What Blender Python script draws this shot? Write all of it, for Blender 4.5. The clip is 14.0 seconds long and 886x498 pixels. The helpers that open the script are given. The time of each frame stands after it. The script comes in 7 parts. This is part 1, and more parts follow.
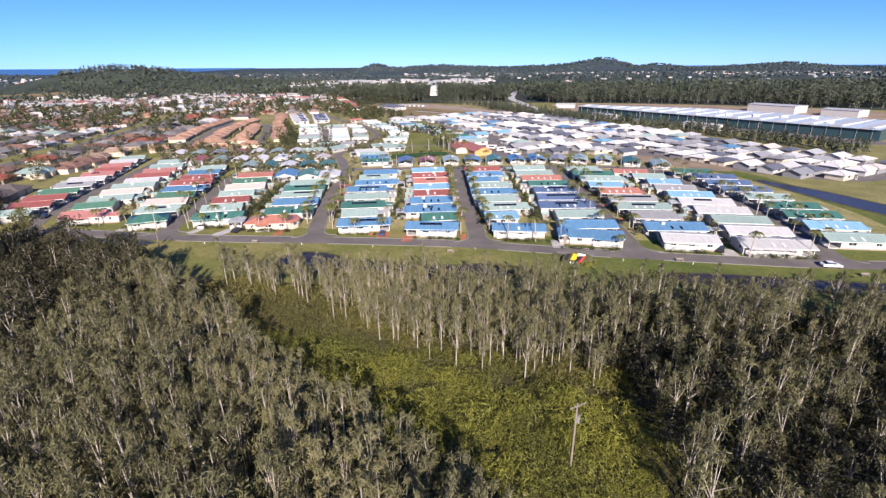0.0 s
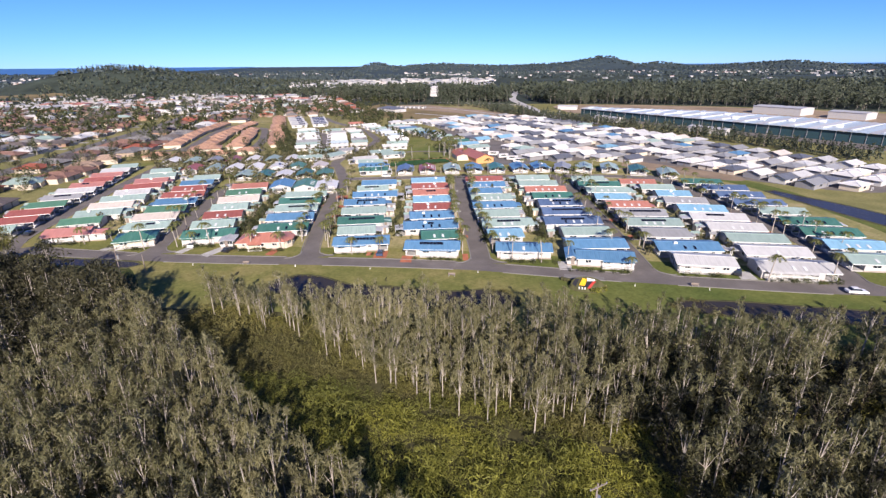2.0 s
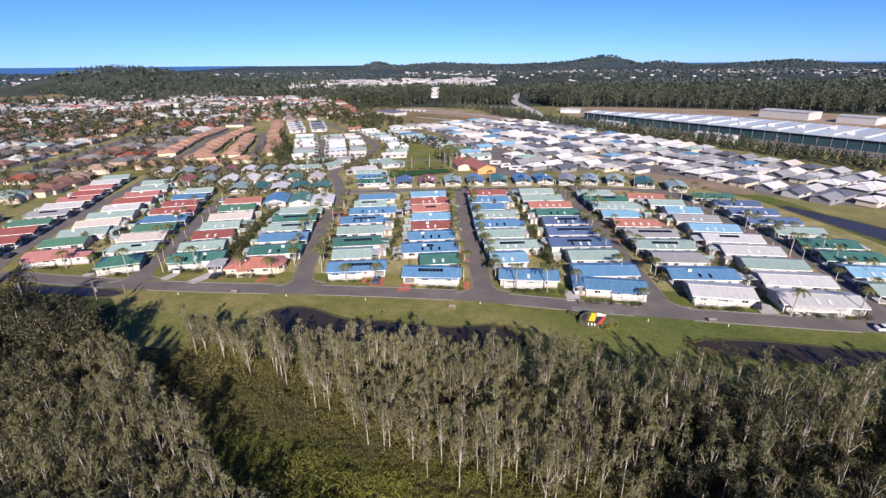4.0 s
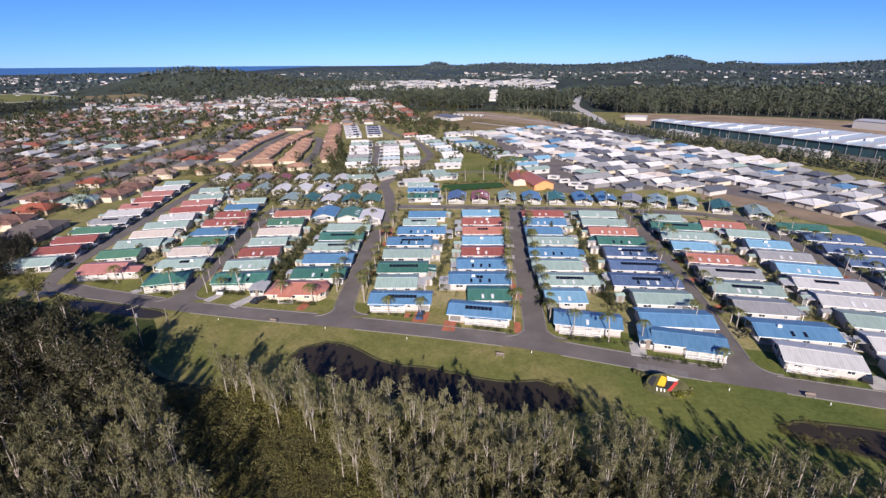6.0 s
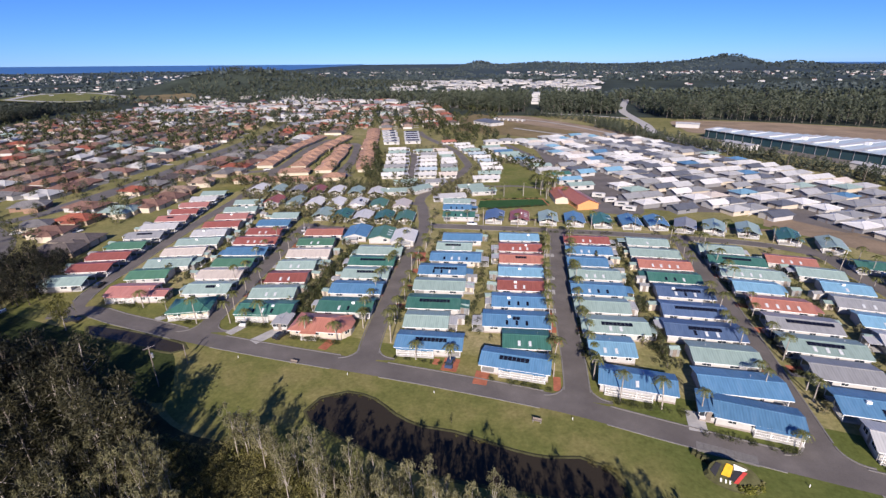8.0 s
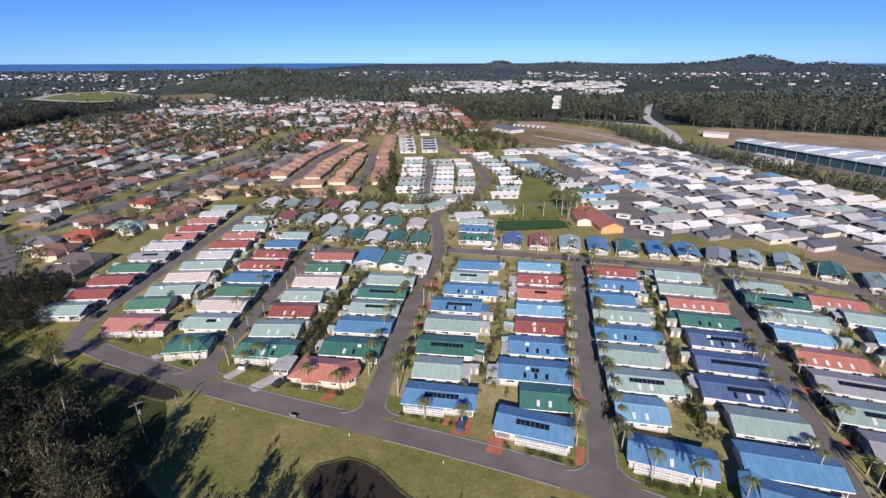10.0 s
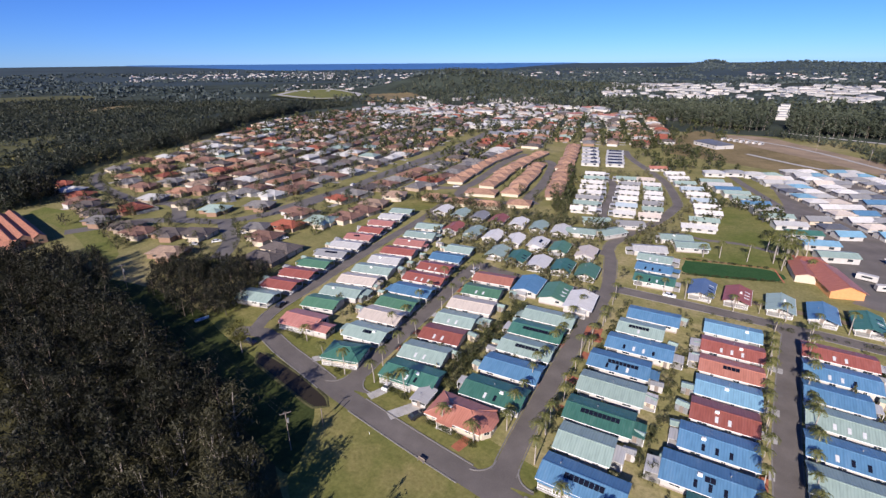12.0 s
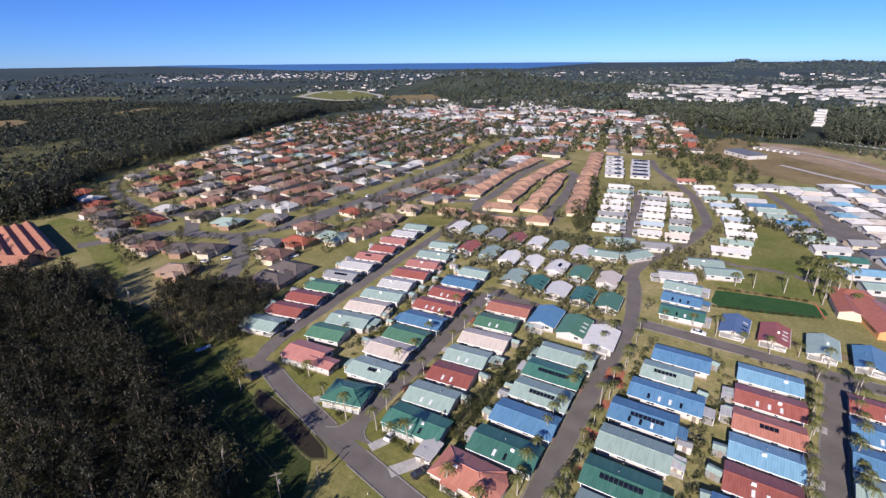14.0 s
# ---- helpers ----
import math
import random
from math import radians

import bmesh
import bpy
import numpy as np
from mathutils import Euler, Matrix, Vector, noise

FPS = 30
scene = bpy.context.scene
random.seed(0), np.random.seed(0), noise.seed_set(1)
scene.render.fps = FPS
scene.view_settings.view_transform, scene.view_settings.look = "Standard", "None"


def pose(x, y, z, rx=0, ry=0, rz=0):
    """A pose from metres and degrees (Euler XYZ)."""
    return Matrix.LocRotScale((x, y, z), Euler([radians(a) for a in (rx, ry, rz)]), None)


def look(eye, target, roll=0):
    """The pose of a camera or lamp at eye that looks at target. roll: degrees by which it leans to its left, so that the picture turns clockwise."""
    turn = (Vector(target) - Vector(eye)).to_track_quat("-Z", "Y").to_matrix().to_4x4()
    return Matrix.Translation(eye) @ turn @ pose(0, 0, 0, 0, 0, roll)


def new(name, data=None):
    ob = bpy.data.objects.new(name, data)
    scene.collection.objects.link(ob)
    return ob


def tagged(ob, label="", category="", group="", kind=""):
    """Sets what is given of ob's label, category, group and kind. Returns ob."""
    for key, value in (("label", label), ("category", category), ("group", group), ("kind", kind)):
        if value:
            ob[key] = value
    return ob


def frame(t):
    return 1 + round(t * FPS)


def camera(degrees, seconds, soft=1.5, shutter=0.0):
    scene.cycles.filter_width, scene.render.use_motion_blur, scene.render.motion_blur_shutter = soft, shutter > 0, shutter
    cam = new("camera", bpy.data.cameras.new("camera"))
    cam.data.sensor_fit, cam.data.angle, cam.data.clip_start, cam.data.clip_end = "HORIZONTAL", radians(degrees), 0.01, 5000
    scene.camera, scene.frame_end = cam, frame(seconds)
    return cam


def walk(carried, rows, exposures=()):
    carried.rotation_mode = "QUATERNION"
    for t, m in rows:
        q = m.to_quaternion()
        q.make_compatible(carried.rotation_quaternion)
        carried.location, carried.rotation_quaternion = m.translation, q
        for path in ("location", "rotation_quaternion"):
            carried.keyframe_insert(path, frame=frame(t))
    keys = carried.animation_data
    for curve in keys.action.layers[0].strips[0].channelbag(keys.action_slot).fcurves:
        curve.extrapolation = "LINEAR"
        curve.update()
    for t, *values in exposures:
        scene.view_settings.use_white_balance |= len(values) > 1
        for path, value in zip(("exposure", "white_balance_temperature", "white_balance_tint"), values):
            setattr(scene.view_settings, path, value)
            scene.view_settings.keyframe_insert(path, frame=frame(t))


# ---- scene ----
# ---------------------------------------------------------------- camera
cam = camera(85.7, 14.0, soft=1.4)
# seconds, x, y, z, yaw to the left, pitch, roll
PATH = [
    (0, 0.00, 0.00, 48.00, 0.00, -20.93, -0.60),
    (0.5, -0.07, 2.40, 48.52, 0.05, -20.99, -0.65),
    (1, -0.14, 4.74, 49.40, 0.05, -21.00, -0.66),
    (1.5, -0.08, 6.81, 50.43, 0.05, -21.05, -0.64),
    (2, -0.06, 8.84, 51.54, 0.07, -21.12, -0.70),
    (2.5, 0.00, 10.96, 52.68, 0.07, -21.18, -0.71),
    (3, 0.13, 13.41, 53.86, 0.11, -21.25, -0.72),
    (5.5, 0.47, 28.02, 59.58, 1.34, -21.30, -0.60),
    (6, 0.41, 31.44, 60.95, 6.85, -21.26, -0.65),
    (6.5, 0.24, 34.74, 62.39, 10.43, -21.30, -0.67),
    (7, -0.04, 38.05, 63.96, 10.91, -21.33, -0.67),
    (7.5, -0.36, 41.35, 65.42, 11.28, -21.39, -0.65),
    (10, -2.80, 57.85, 73.63, 13.68, -21.57, -0.35),
    (10.5, -3.41, 61.28, 75.22, 18.28, -21.59, -0.39),
    (11, -4.21, 64.90, 76.80, 24.62, -21.56, -0.49),
    (11.5, -5.15, 68.10, 78.08, 30.86, -21.57, -0.57),
    (12, -6.08, 71.24, 79.51, 35.22, -21.53, -0.62),
    (12.5, -7.04, 74.09, 80.94, 36.18, -21.55, -0.63),
    (13, -8.20, 77.07, 82.46, 36.77, -21.53, -0.65),
    (13.5, -9.42, 79.88, 83.99, 37.36, -21.59, -0.67),
    (14, -10.89, 82.70, 85.58, 37.82, -21.61, -0.71),
]


def stance(x, y, z, yaw, pitch, roll):
    a, p = radians(yaw), radians(pitch)
    way = Vector((-math.sin(a) * math.cos(p), math.cos(a) * math.cos(p), math.sin(p)))
    return look((x, y, z), Vector((x, y, z)) + way, roll)


walk(cam, [(t, stance(*row)) for t, *row in PATH],
     exposures=[(0, 1.02, 6750, 19), (3, 0.86, 6700, 19), (6.5, 0.63, 6600, 19), (10, 0.58, 6550, 19), (14, 0.68, 6550, 19)])

# ---------------------------------------------------------------- sky and sun
SUN_EL, SUN_AZ = 27.0, 171.5        # degrees; azimuth clockwise from +y
world = bpy.data.worlds.new("clear_sky")
scene.world = world
world.use_nodes = True
wn = world.node_tree.nodes
sky = wn.new("ShaderNodeTexSky")
sky.sky_type = "NISHITA"
sky.sun_disc = False
sky.sun_elevation, sky.sun_rotation = radians(SUN_EL), radians(SUN_AZ)
sky.altitude = 3000
sky.air_density, sky.dust_density, sky.ozone_density = 1.05, 0.0, 10.0
wn["Background"].inputs["Strength"].default_value = 0.085
tint = wn.new("ShaderNodeMix")
tint.data_type, tint.blend_type = "RGBA", "MULTIPLY"
tint.inputs[0].default_value, tint.inputs[7].default_value = 1.0, (0.55, 0.735, 1.02, 1)
world.node_tree.links.new(sky.outputs["Color"], tint.inputs[6])
world.node_tree.links.new(tint.outputs[2], wn["Background"].inputs["Color"])
sun = new("sun", bpy.data.lights.new("sun", "SUN"))
sun.data.energy, sun.data.angle, sun.data.color = 5.0, radians(0.53), (1.0, 0.94, 0.84)
az, el = radians(SUN_AZ), radians(SUN_EL)
toward = Vector((math.sin(az) * math.cos(el), math.cos(az) * math.cos(el), math.sin(el)))
sun.matrix_world = look(toward * 400, (0, 0, 0))

# ---------------------------------------------------------------- materials


def nodes_of(name):
    m = bpy.data.materials.new(name)
    m.use_nodes = True
    return m, m.node_tree.nodes, m.node_tree.links, m.node_tree.nodes["Principled BSDF"]


def noise_tex(n, l, scale, detail=4.0, rough=0.6, coord="Object"):
    tc = n.new("ShaderNodeTexCoord")
    t = n.new("ShaderNodeTexNoise")
    t.inputs["Scale"].default_value = scale
    t.inputs["Detail"].default_value = detail
    t.inputs["Roughness"].default_value = rough
    l.new(tc.outputs[coord], t.inputs["Vector"])
    return t


def ramp(n, l, fac, stops):
    r = n.new("ShaderNodeValToRGB")
    while len(r.color_ramp.elements) < len(stops):
        r.color_ramp.elements.new(0.5)
    for e, (p, c) in zip(r.color_ramp.elements, stops):
        e.position, e.color = p, (*c, 1)
    l.new(fac, r.inputs["Fac"])
    return r


def mix(n, l, fac, a, b, mode="MIX"):
    m = n.new("ShaderNodeMix")
    m.data_type, m.blend_type = "RGBA", mode
    if isinstance(fac, (int, float)):
        m.inputs[0].default_value = fac
    else:
        l.new(fac, m.inputs[0])
    for sock, v in ((m.inputs[6], a), (m.inputs[7], b)):
        if isinstance(v, tuple):
            sock.default_value = (*v, 1)
        else:
            l.new(v, sock)
    return m.outputs[2]


def scaled(c, k):
    return tuple(min(1.0, v * k) for v in c)


def bumped(n, l, bsdf, height, strength, dist=0.05):
    b = n.new("ShaderNodeBump")
    b.inputs["Strength"].default_value, b.inputs["Distance"].default_value = strength, dist
    l.new(height, b.inputs["Height"])
    l.new(b.outputs["Normal"], bsdf.inputs["Normal"])


def plain(name, c, rough=0.6, metal=0.0, vary=0.18, scale=1.5, fine=25.0, bump=0.15, spec=0.5):
    """Paint, plaster, timber or earth: two sizes of unevenness and a slight relief."""
    m, n, l, b = nodes_of(name)
    big, small = noise_tex(n, l, scale), noise_tex(n, l, fine, 3)
    c1 = ramp(n, l, big.outputs["Fac"], [(0.3, scaled(c, 1 - vary)), (0.7, scaled(c, 1 + vary))])
    c2 = ramp(n, l, small.outputs["Fac"], [(0.3, scaled((1, 1, 1), 1 - vary * 0.7)), (0.7, (1, 1, 1))])
    info = n.new("ShaderNodeObjectInfo")
    c3 = ramp(n, l, info.outputs["Random"], [(0.0, scaled((1, 1, 1), 1 - vary * 0.8)), (1.0, (1, 1, 1))])
    out = mix(n, l, 1.0, mix(n, l, 1.0, c1.outputs["Color"], c2.outputs["Color"], "MULTIPLY"), c3.outputs["Color"], "MULTIPLY")
    l.new(out, b.inputs["Base Color"])
    b.inputs["Roughness"].default_value, b.inputs["Metallic"].default_value = rough, metal
    b.inputs["Specular IOR Level"].default_value = spec
    if bump:
        bumped(n, l, b, small.outputs["Fac"], bump)
    return m


def sheet_roof(name, c, period=0.55, rough=0.42):
    """Ribbed painted steel; the ribs run down the slope. Faded and streaked by weather."""
    m, n, l, b = nodes_of(name)
    tc = n.new("ShaderNodeTexCoord")
    w = n.new("ShaderNodeTexWave")
    w.wave_type, w.bands_direction, w.wave_profile = "BANDS", "X", "SIN"
    w.inputs["Scale"].default_value = 0.314 / period
    l.new(tc.outputs["Object"], w.inputs["Vector"])
    mp = n.new("ShaderNodeMapping")
    mp.inputs["Scale"].default_value = (1.6, 0.18, 1)
    l.new(tc.outputs["Object"], mp.inputs["Vector"])
    streak = n.new("ShaderNodeTexNoise")
    streak.inputs["Scale"].default_value, streak.inputs["Detail"].default_value = 1.0, 5
    l.new(mp.outputs["Vector"], streak.inputs["Vector"])
    info = n.new("ShaderNodeObjectInfo")
    c1 = ramp(n, l, streak.outputs["Fac"], [(0.25, scaled(c, 0.78)), (0.55, c), (0.8, tuple(min(1, v * 0.9 + 0.06) for v in c))])
    c2 = ramp(n, l, info.outputs["Random"], [(0.0, (0.8, 0.8, 0.8)), (1.0, (1, 1, 1))])
    c3 = ramp(n, l, w.outputs["Fac"], [(0.0, (0.86, 0.86, 0.86)), (0.35, (1, 1, 1))])
    out = mix(n, l, 1.0, mix(n, l, 1.0, c1.outputs["Color"], c2.outputs["Color"], "MULTIPLY"), c3.outputs["Color"], "MULTIPLY")
    l.new(out, b.inputs["Base Color"])
    b.inputs["Roughness"].default_value = rough
    bumped(n, l, b, w.outputs["Fac"], 0.35, 0.03)
    return m


def tile_roof(name, c):
    """Concrete tiles: courses across the slope, mottled."""
    m, n, l, b = nodes_of(name)
    tc = n.new("ShaderNodeTexCoord")
    br = n.new("ShaderNodeTexBrick")
    br.inputs["Scale"].default_value = 1.0
    br.inputs["Brick Width"].default_value, br.inputs["Row Height"].default_value = 0.9, 0.45
    br.inputs["Mortar Size"].default_value = 0.05
    br.inputs["Color1"].default_value, br.inputs["Color2"].default_value = (*scaled(c, 0.85), 1), (*scaled(c, 1.12), 1)
    br.inputs["Mortar"].default_value = (*scaled(c, 0.55), 1)
    l.new(tc.outputs["Object"], br.inputs["Vector"])
    big = noise_tex(n, l, 0.5)
    c1 = ramp(n, l, big.outputs["Fac"], [(0.3, (0.75, 0.75, 0.75)), (0.7, (1, 1, 1))])
    info = n.new("ShaderNodeObjectInfo")
    c2 = ramp(n, l, info.outputs["Random"], [(0.0, (0.7, 0.7, 0.72)), (1.0, (1, 1, 1))])
    out = mix(n, l, 1.0, mix(n, l, 1.0, br.outputs["Color"], c1.outputs["Color"], "MULTIPLY"), c2.outputs["Color"], "MULTIPLY")
    l.new(out, b.inputs["Base Color"])
    b.inputs["Roughness"].default_value = 0.75
    return m


def leafy(name, dark, light, patch=0.12, sheen=0.55, thin=0.25, low=(0.62, 0.64, 0.6), high=(1.15, 1.1, 1.0)):
    """Foliage: leaf by leaf, and stand by stand, lighter and darker."""
    m, n, l, b = nodes_of(name)
    geo = n.new("ShaderNodeNewGeometry")
    stand = noise_tex(n, l, patch, 2)
    each = ramp(n, l, geo.outputs["Random Per Island"], [(0.0, dark), (1.0, light)])
    wide = ramp(n, l, stand.outputs["Fac"], [(0.32, low), (0.68, high)])
    colour = mix(n, l, 1.0, each.outputs["Color"], wide.outputs["Color"], "MULTIPLY")
    l.new(colour, b.inputs["Base Color"])
    b.inputs["Roughness"].default_value = sheen
    b.inputs["Specular IOR Level"].default_value = 0.25
    veil, both = n.new("ShaderNodeBsdfTranslucent"), n.new("ShaderNodeMixShader")
    l.new(colour, veil.inputs["Color"])
    both.inputs[0].default_value = thin
    l.new(b.outputs["BSDF"], both.inputs[1])
    l.new(veil.outputs["BSDF"], both.inputs[2])
    l.new(both.outputs["Shader"], n["Material Output"].inputs["Surface"])
    return m


ROOFS = {
    "blue": sheet_roof("roof_blue", (0.10, 0.235, 0.385)),
    "navy": sheet_roof("roof_navy", (0.10, 0.16, 0.275)),
    "sky": sheet_roof("roof_sky", (0.2, 0.395, 0.53)),
    "green": sheet_roof("roof_green", (0.055, 0.175, 0.135)),
    "moss": sheet_roof("roof_moss", (0.09, 0.215, 0.135)),
    "sage": sheet_roof("roof_sage", (0.315, 0.42, 0.375)),
    "red": sheet_roof("roof_red", (0.33, 0.105, 0.08)),
    "salmon": sheet_roof("roof_salmon", (0.46, 0.19, 0.135)),
    "pink": sheet_roof("roof_pink", (0.49, 0.215, 0.18)),
    "grey": sheet_roof("roof_grey", (0.305, 0.31, 0.31)),
    "bright": sheet_roof("roof_bright_white", (0.72, 0.71, 0.68)),
    "white": sheet_roof("roof_white", (0.51, 0.51, 0.495)),
    "cream": sheet_roof("roof_cream", (0.66, 0.58, 0.50)),
    "pale": sheet_roof("roof_pale_blue", (0.44, 0.53, 0.58)),
    "brick": sheet_roof("roof_brick_red", (0.37, 0.135, 0.09)),
    "slate": sheet_roof("roof_slate", (0.13, 0.14, 0.16)),
}
TILES = {
    "brown tiled": tile_roof("tile_brown", (0.25, 0.14, 0.105)),
    "dark tiled": tile_roof("tile_dark", (0.145, 0.122, 0.112)),
    "terracotta tiled": tile_roof("tile_terracotta", (0.44, 0.24, 0.155)),
    "red tiled": tile_roof("tile_red", (0.38, 0.11, 0.065)),
    "block tiled": tile_roof("tile_block", (0.44, 0.19, 0.12)),
    "villa tiled": tile_roof("tile_villa", (0.54, 0.32, 0.21)),
    "grey tiled": tile_roof("tile_grey", (0.26, 0.25, 0.24)),
    "tan tiled": tile_roof("tile_tan", (0.42, 0.30, 0.22)),
}
WALL_WHITE = plain("weatherboard_white", (0.47, 0.46, 0.44), 0.55, vary=0.08)
WALL_CREAM = plain("weatherboard_cream", (0.54, 0.47, 0.37), 0.55, vary=0.08)
WALL_BRICK = plain("brick_pale", (0.30, 0.19, 0.13), 0.85, vary=0.2)
WALL_TAN = plain("brick_tan", (0.36, 0.28, 0.21), 0.85, vary=0.2)
# grey wall colour that stands for estate walls in shadow
WALL_SHADE = plain("shade_grey_wall", (0.22, 0.22, 0.23), 0.7, vary=0.1)
WALL_ORANGE = plain("render_orange", (0.62, 0.30, 0.12), 0.8, vary=0.1)
TRIM = plain("trim_white", (0.8, 0.8, 0.78), 0.45, vary=0.06)
BASE = plain("base_board", (0.35, 0.30, 0.26), 0.85, vary=0.2)
GLASS = plain("window_glass", (0.03, 0.04, 0.05), 0.08, vary=0.2, bump=0)
PANEL = plain("solar_cell", (0.012, 0.014, 0.025), 0.15, vary=0.2, bump=0)
SKYLIGHT = plain("skylight_sheet", (0.62, 0.64, 0.64), 0.35, vary=0.1, bump=0)
STEEL = plain("galvanised_steel", (0.45, 0.46, 0.47), 0.45, 0.6)
TIMBER = plain("grey_timber", (0.24, 0.20, 0.17), 0.9)
FENCE = plain("fence_paint", (0.45, 0.43, 0.38), 0.8)
PAVER = plain("red_paver", (0.42, 0.14, 0.075), 0.85, vary=0.25, scale=0.6, fine=6)
CONCRETE = plain("concrete", (0.42, 0.41, 0.39), 0.85, vary=0.18, scale=0.4, fine=8)
KERB = plain("kerb_concrete", (0.21, 0.2, 0.185), 0.85)
EARTH = plain("bare_red_earth", (0.30, 0.22, 0.142), 0.95, vary=0.3, scale=0.04, fine=0.8)
BANK = plain("muddy_bank", (0.095, 0.095, 0.045), 0.95, vary=0.35, scale=0.3, fine=3, spec=0.1)
RUBBER = plain("rubber", (0.02, 0.02, 0.02), 0.8)
BARK = plain("paper_bark", (0.43, 0.385, 0.335), 0.9, vary=0.3, scale=0.5, fine=5)
BARK_GUM = plain("gum_bark", (0.25, 0.225, 0.19), 0.9, vary=0.3, scale=0.5, fine=5)
BARK_DARK = plain("dark_bark", (0.16, 0.13, 0.10), 0.9, vary=0.3, scale=0.5, fine=5)
LEAF_PAPER = leafy("paperbark_leaves", (0.15, 0.15, 0.072), (0.28, 0.265, 0.15), 0.07, thin=0.42, low=(0.72, 0.72, 0.7), high=(1.12, 1.08, 1.0))
LEAF_OLIVE = leafy("olive_paperbark_leaves", (0.118, 0.122, 0.06), (0.225, 0.218, 0.122), 0.09, thin=0.4, low=(0.62, 0.62, 0.6), high=(1.15, 1.1, 1.0))
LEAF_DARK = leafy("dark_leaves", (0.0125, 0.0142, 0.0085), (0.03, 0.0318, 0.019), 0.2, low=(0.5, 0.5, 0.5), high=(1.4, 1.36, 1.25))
LEAF_MID = leafy("olive_tree_leaves", (0.038, 0.039, 0.021), (0.082, 0.079, 0.046), 0.15, thin=0.3)
LEAF_SHRUB = leafy("shrub_leaves", (0.175, 0.195, 0.05), (0.33, 0.35, 0.11), 0.06, thin=0.5, low=(0.6, 0.6, 0.55), high=(1.3, 1.2, 0.8))
LEAF_UNDER = leafy("undergrowth_leaves", (0.07, 0.08, 0.025), (0.18, 0.18, 0.062), 0.06, low=(0.6, 0.6, 0.6), high=(1.2, 1.1, 0.8))
LEAF_DULL = leafy("dull_shrub_leaves", (0.125, 0.124, 0.045), (0.26, 0.24, 0.1), 0.06, thin=0.42)
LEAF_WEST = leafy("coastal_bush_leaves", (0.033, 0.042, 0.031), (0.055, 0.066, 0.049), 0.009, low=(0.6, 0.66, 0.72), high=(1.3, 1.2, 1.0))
LEAF_GARDEN = leafy("garden_leaves", (0.036, 0.045, 0.019), (0.085, 0.097, 0.042), 0.3)
LEAF_PALM = leafy("palm_fronds", (0.12, 0.138, 0.045), (0.31, 0.315, 0.125), 0.3, thin=0.45)
LEAF_FAR = leafy("eucalypt_leaves", (0.054, 0.07, 0.05), (0.1, 0.12, 0.086), 0.012)
# blue-grey leaf tones stand in for haze over the far hills
LEAF_HAZE = leafy("hazy_hill_leaves", (0.06, 0.084, 0.09), (0.08, 0.107, 0.114), 0.004)


def asphalt():
    m, n, l, b = nodes_of("asphalt")
    big, small = noise_tex(n, l, 0.12, 5), noise_tex(n, l, 9.0, 3)
    c1 = ramp(n, l, big.outputs["Fac"], [(0.3, (0.105, 0.093, 0.085)), (0.55, (0.14, 0.125, 0.114)), (0.75, (0.18, 0.161, 0.147))])
    c2 = ramp(n, l, small.outputs["Fac"], [(0.3, (0.8, 0.8, 0.8)), (0.7, (1.1, 1.1, 1.1))])
    l.new(mix(n, l, 1.0, c1.outputs["Color"], c2.outputs["Color"], "MULTIPLY"), b.inputs["Base Color"])
    b.inputs["Roughness"].default_value = 0.88
    bumped(n, l, b, small.outputs["Fac"], 0.2)
    return m


def grass(name, stops, scale=0.05, fine=1.2, lush=None):
    """Mown or wild grass: wide dry and green patches, mid-size mottling, fine tufts."""
    m, n, l, b = nodes_of(name)
    big, mid, small = noise_tex(n, l, scale, 5), noise_tex(n, l, scale * 7, 4), noise_tex(n, l, fine, 4)
    c1 = ramp(n, l, big.outputs["Fac"], stops)
    base = c1.outputs["Color"]
    if lush:
        # watered turf: a wide uneven change along x
        tc, xyz, span = n.new("ShaderNodeTexCoord"), n.new("ShaderNodeSeparateXYZ"), n.new("ShaderNodeMapRange")
        wob, add = noise_tex(n, l, 0.035, 3), n.new("ShaderNodeMath")
        l.new(tc.outputs["Object"], xyz.inputs[0])
        add.operation = "MULTIPLY_ADD"
        add.inputs[1].default_value = 60
        l.new(wob.outputs["Fac"], add.inputs[0]), l.new(xyz.outputs["X"], add.inputs[2])
        span.inputs["From Min"].default_value, span.inputs["From Max"].default_value = 30, 75
        l.new(add.outputs[0], span.inputs["Value"])
        base = mix(n, l, span.outputs[0], base, ramp(n, l, big.outputs["Fac"], lush).outputs["Color"])
    c2 = ramp(n, l, mid.outputs["Fac"], [(0.3, (0.78, 0.8, 0.72)), (0.7, (1.12, 1.08, 1.05))])
    c3 = ramp(n, l, small.outputs["Fac"], [(0.3, (0.72, 0.72, 0.68)), (0.7, (1.1, 1.1, 1.1))])
    l.new(mix(n, l, 1.0, mix(n, l, 1.0, base, c2.outputs["Color"], "MULTIPLY"), c3.outputs["Color"], "MULTIPLY"), b.inputs["Base Color"])
    b.inputs["Roughness"].default_value = 0.95
    b.inputs["Specular IOR Level"].default_value = 0.12
    bumped(n, l, b, small.outputs["Fac"], 0.5, 0.1)
    return m


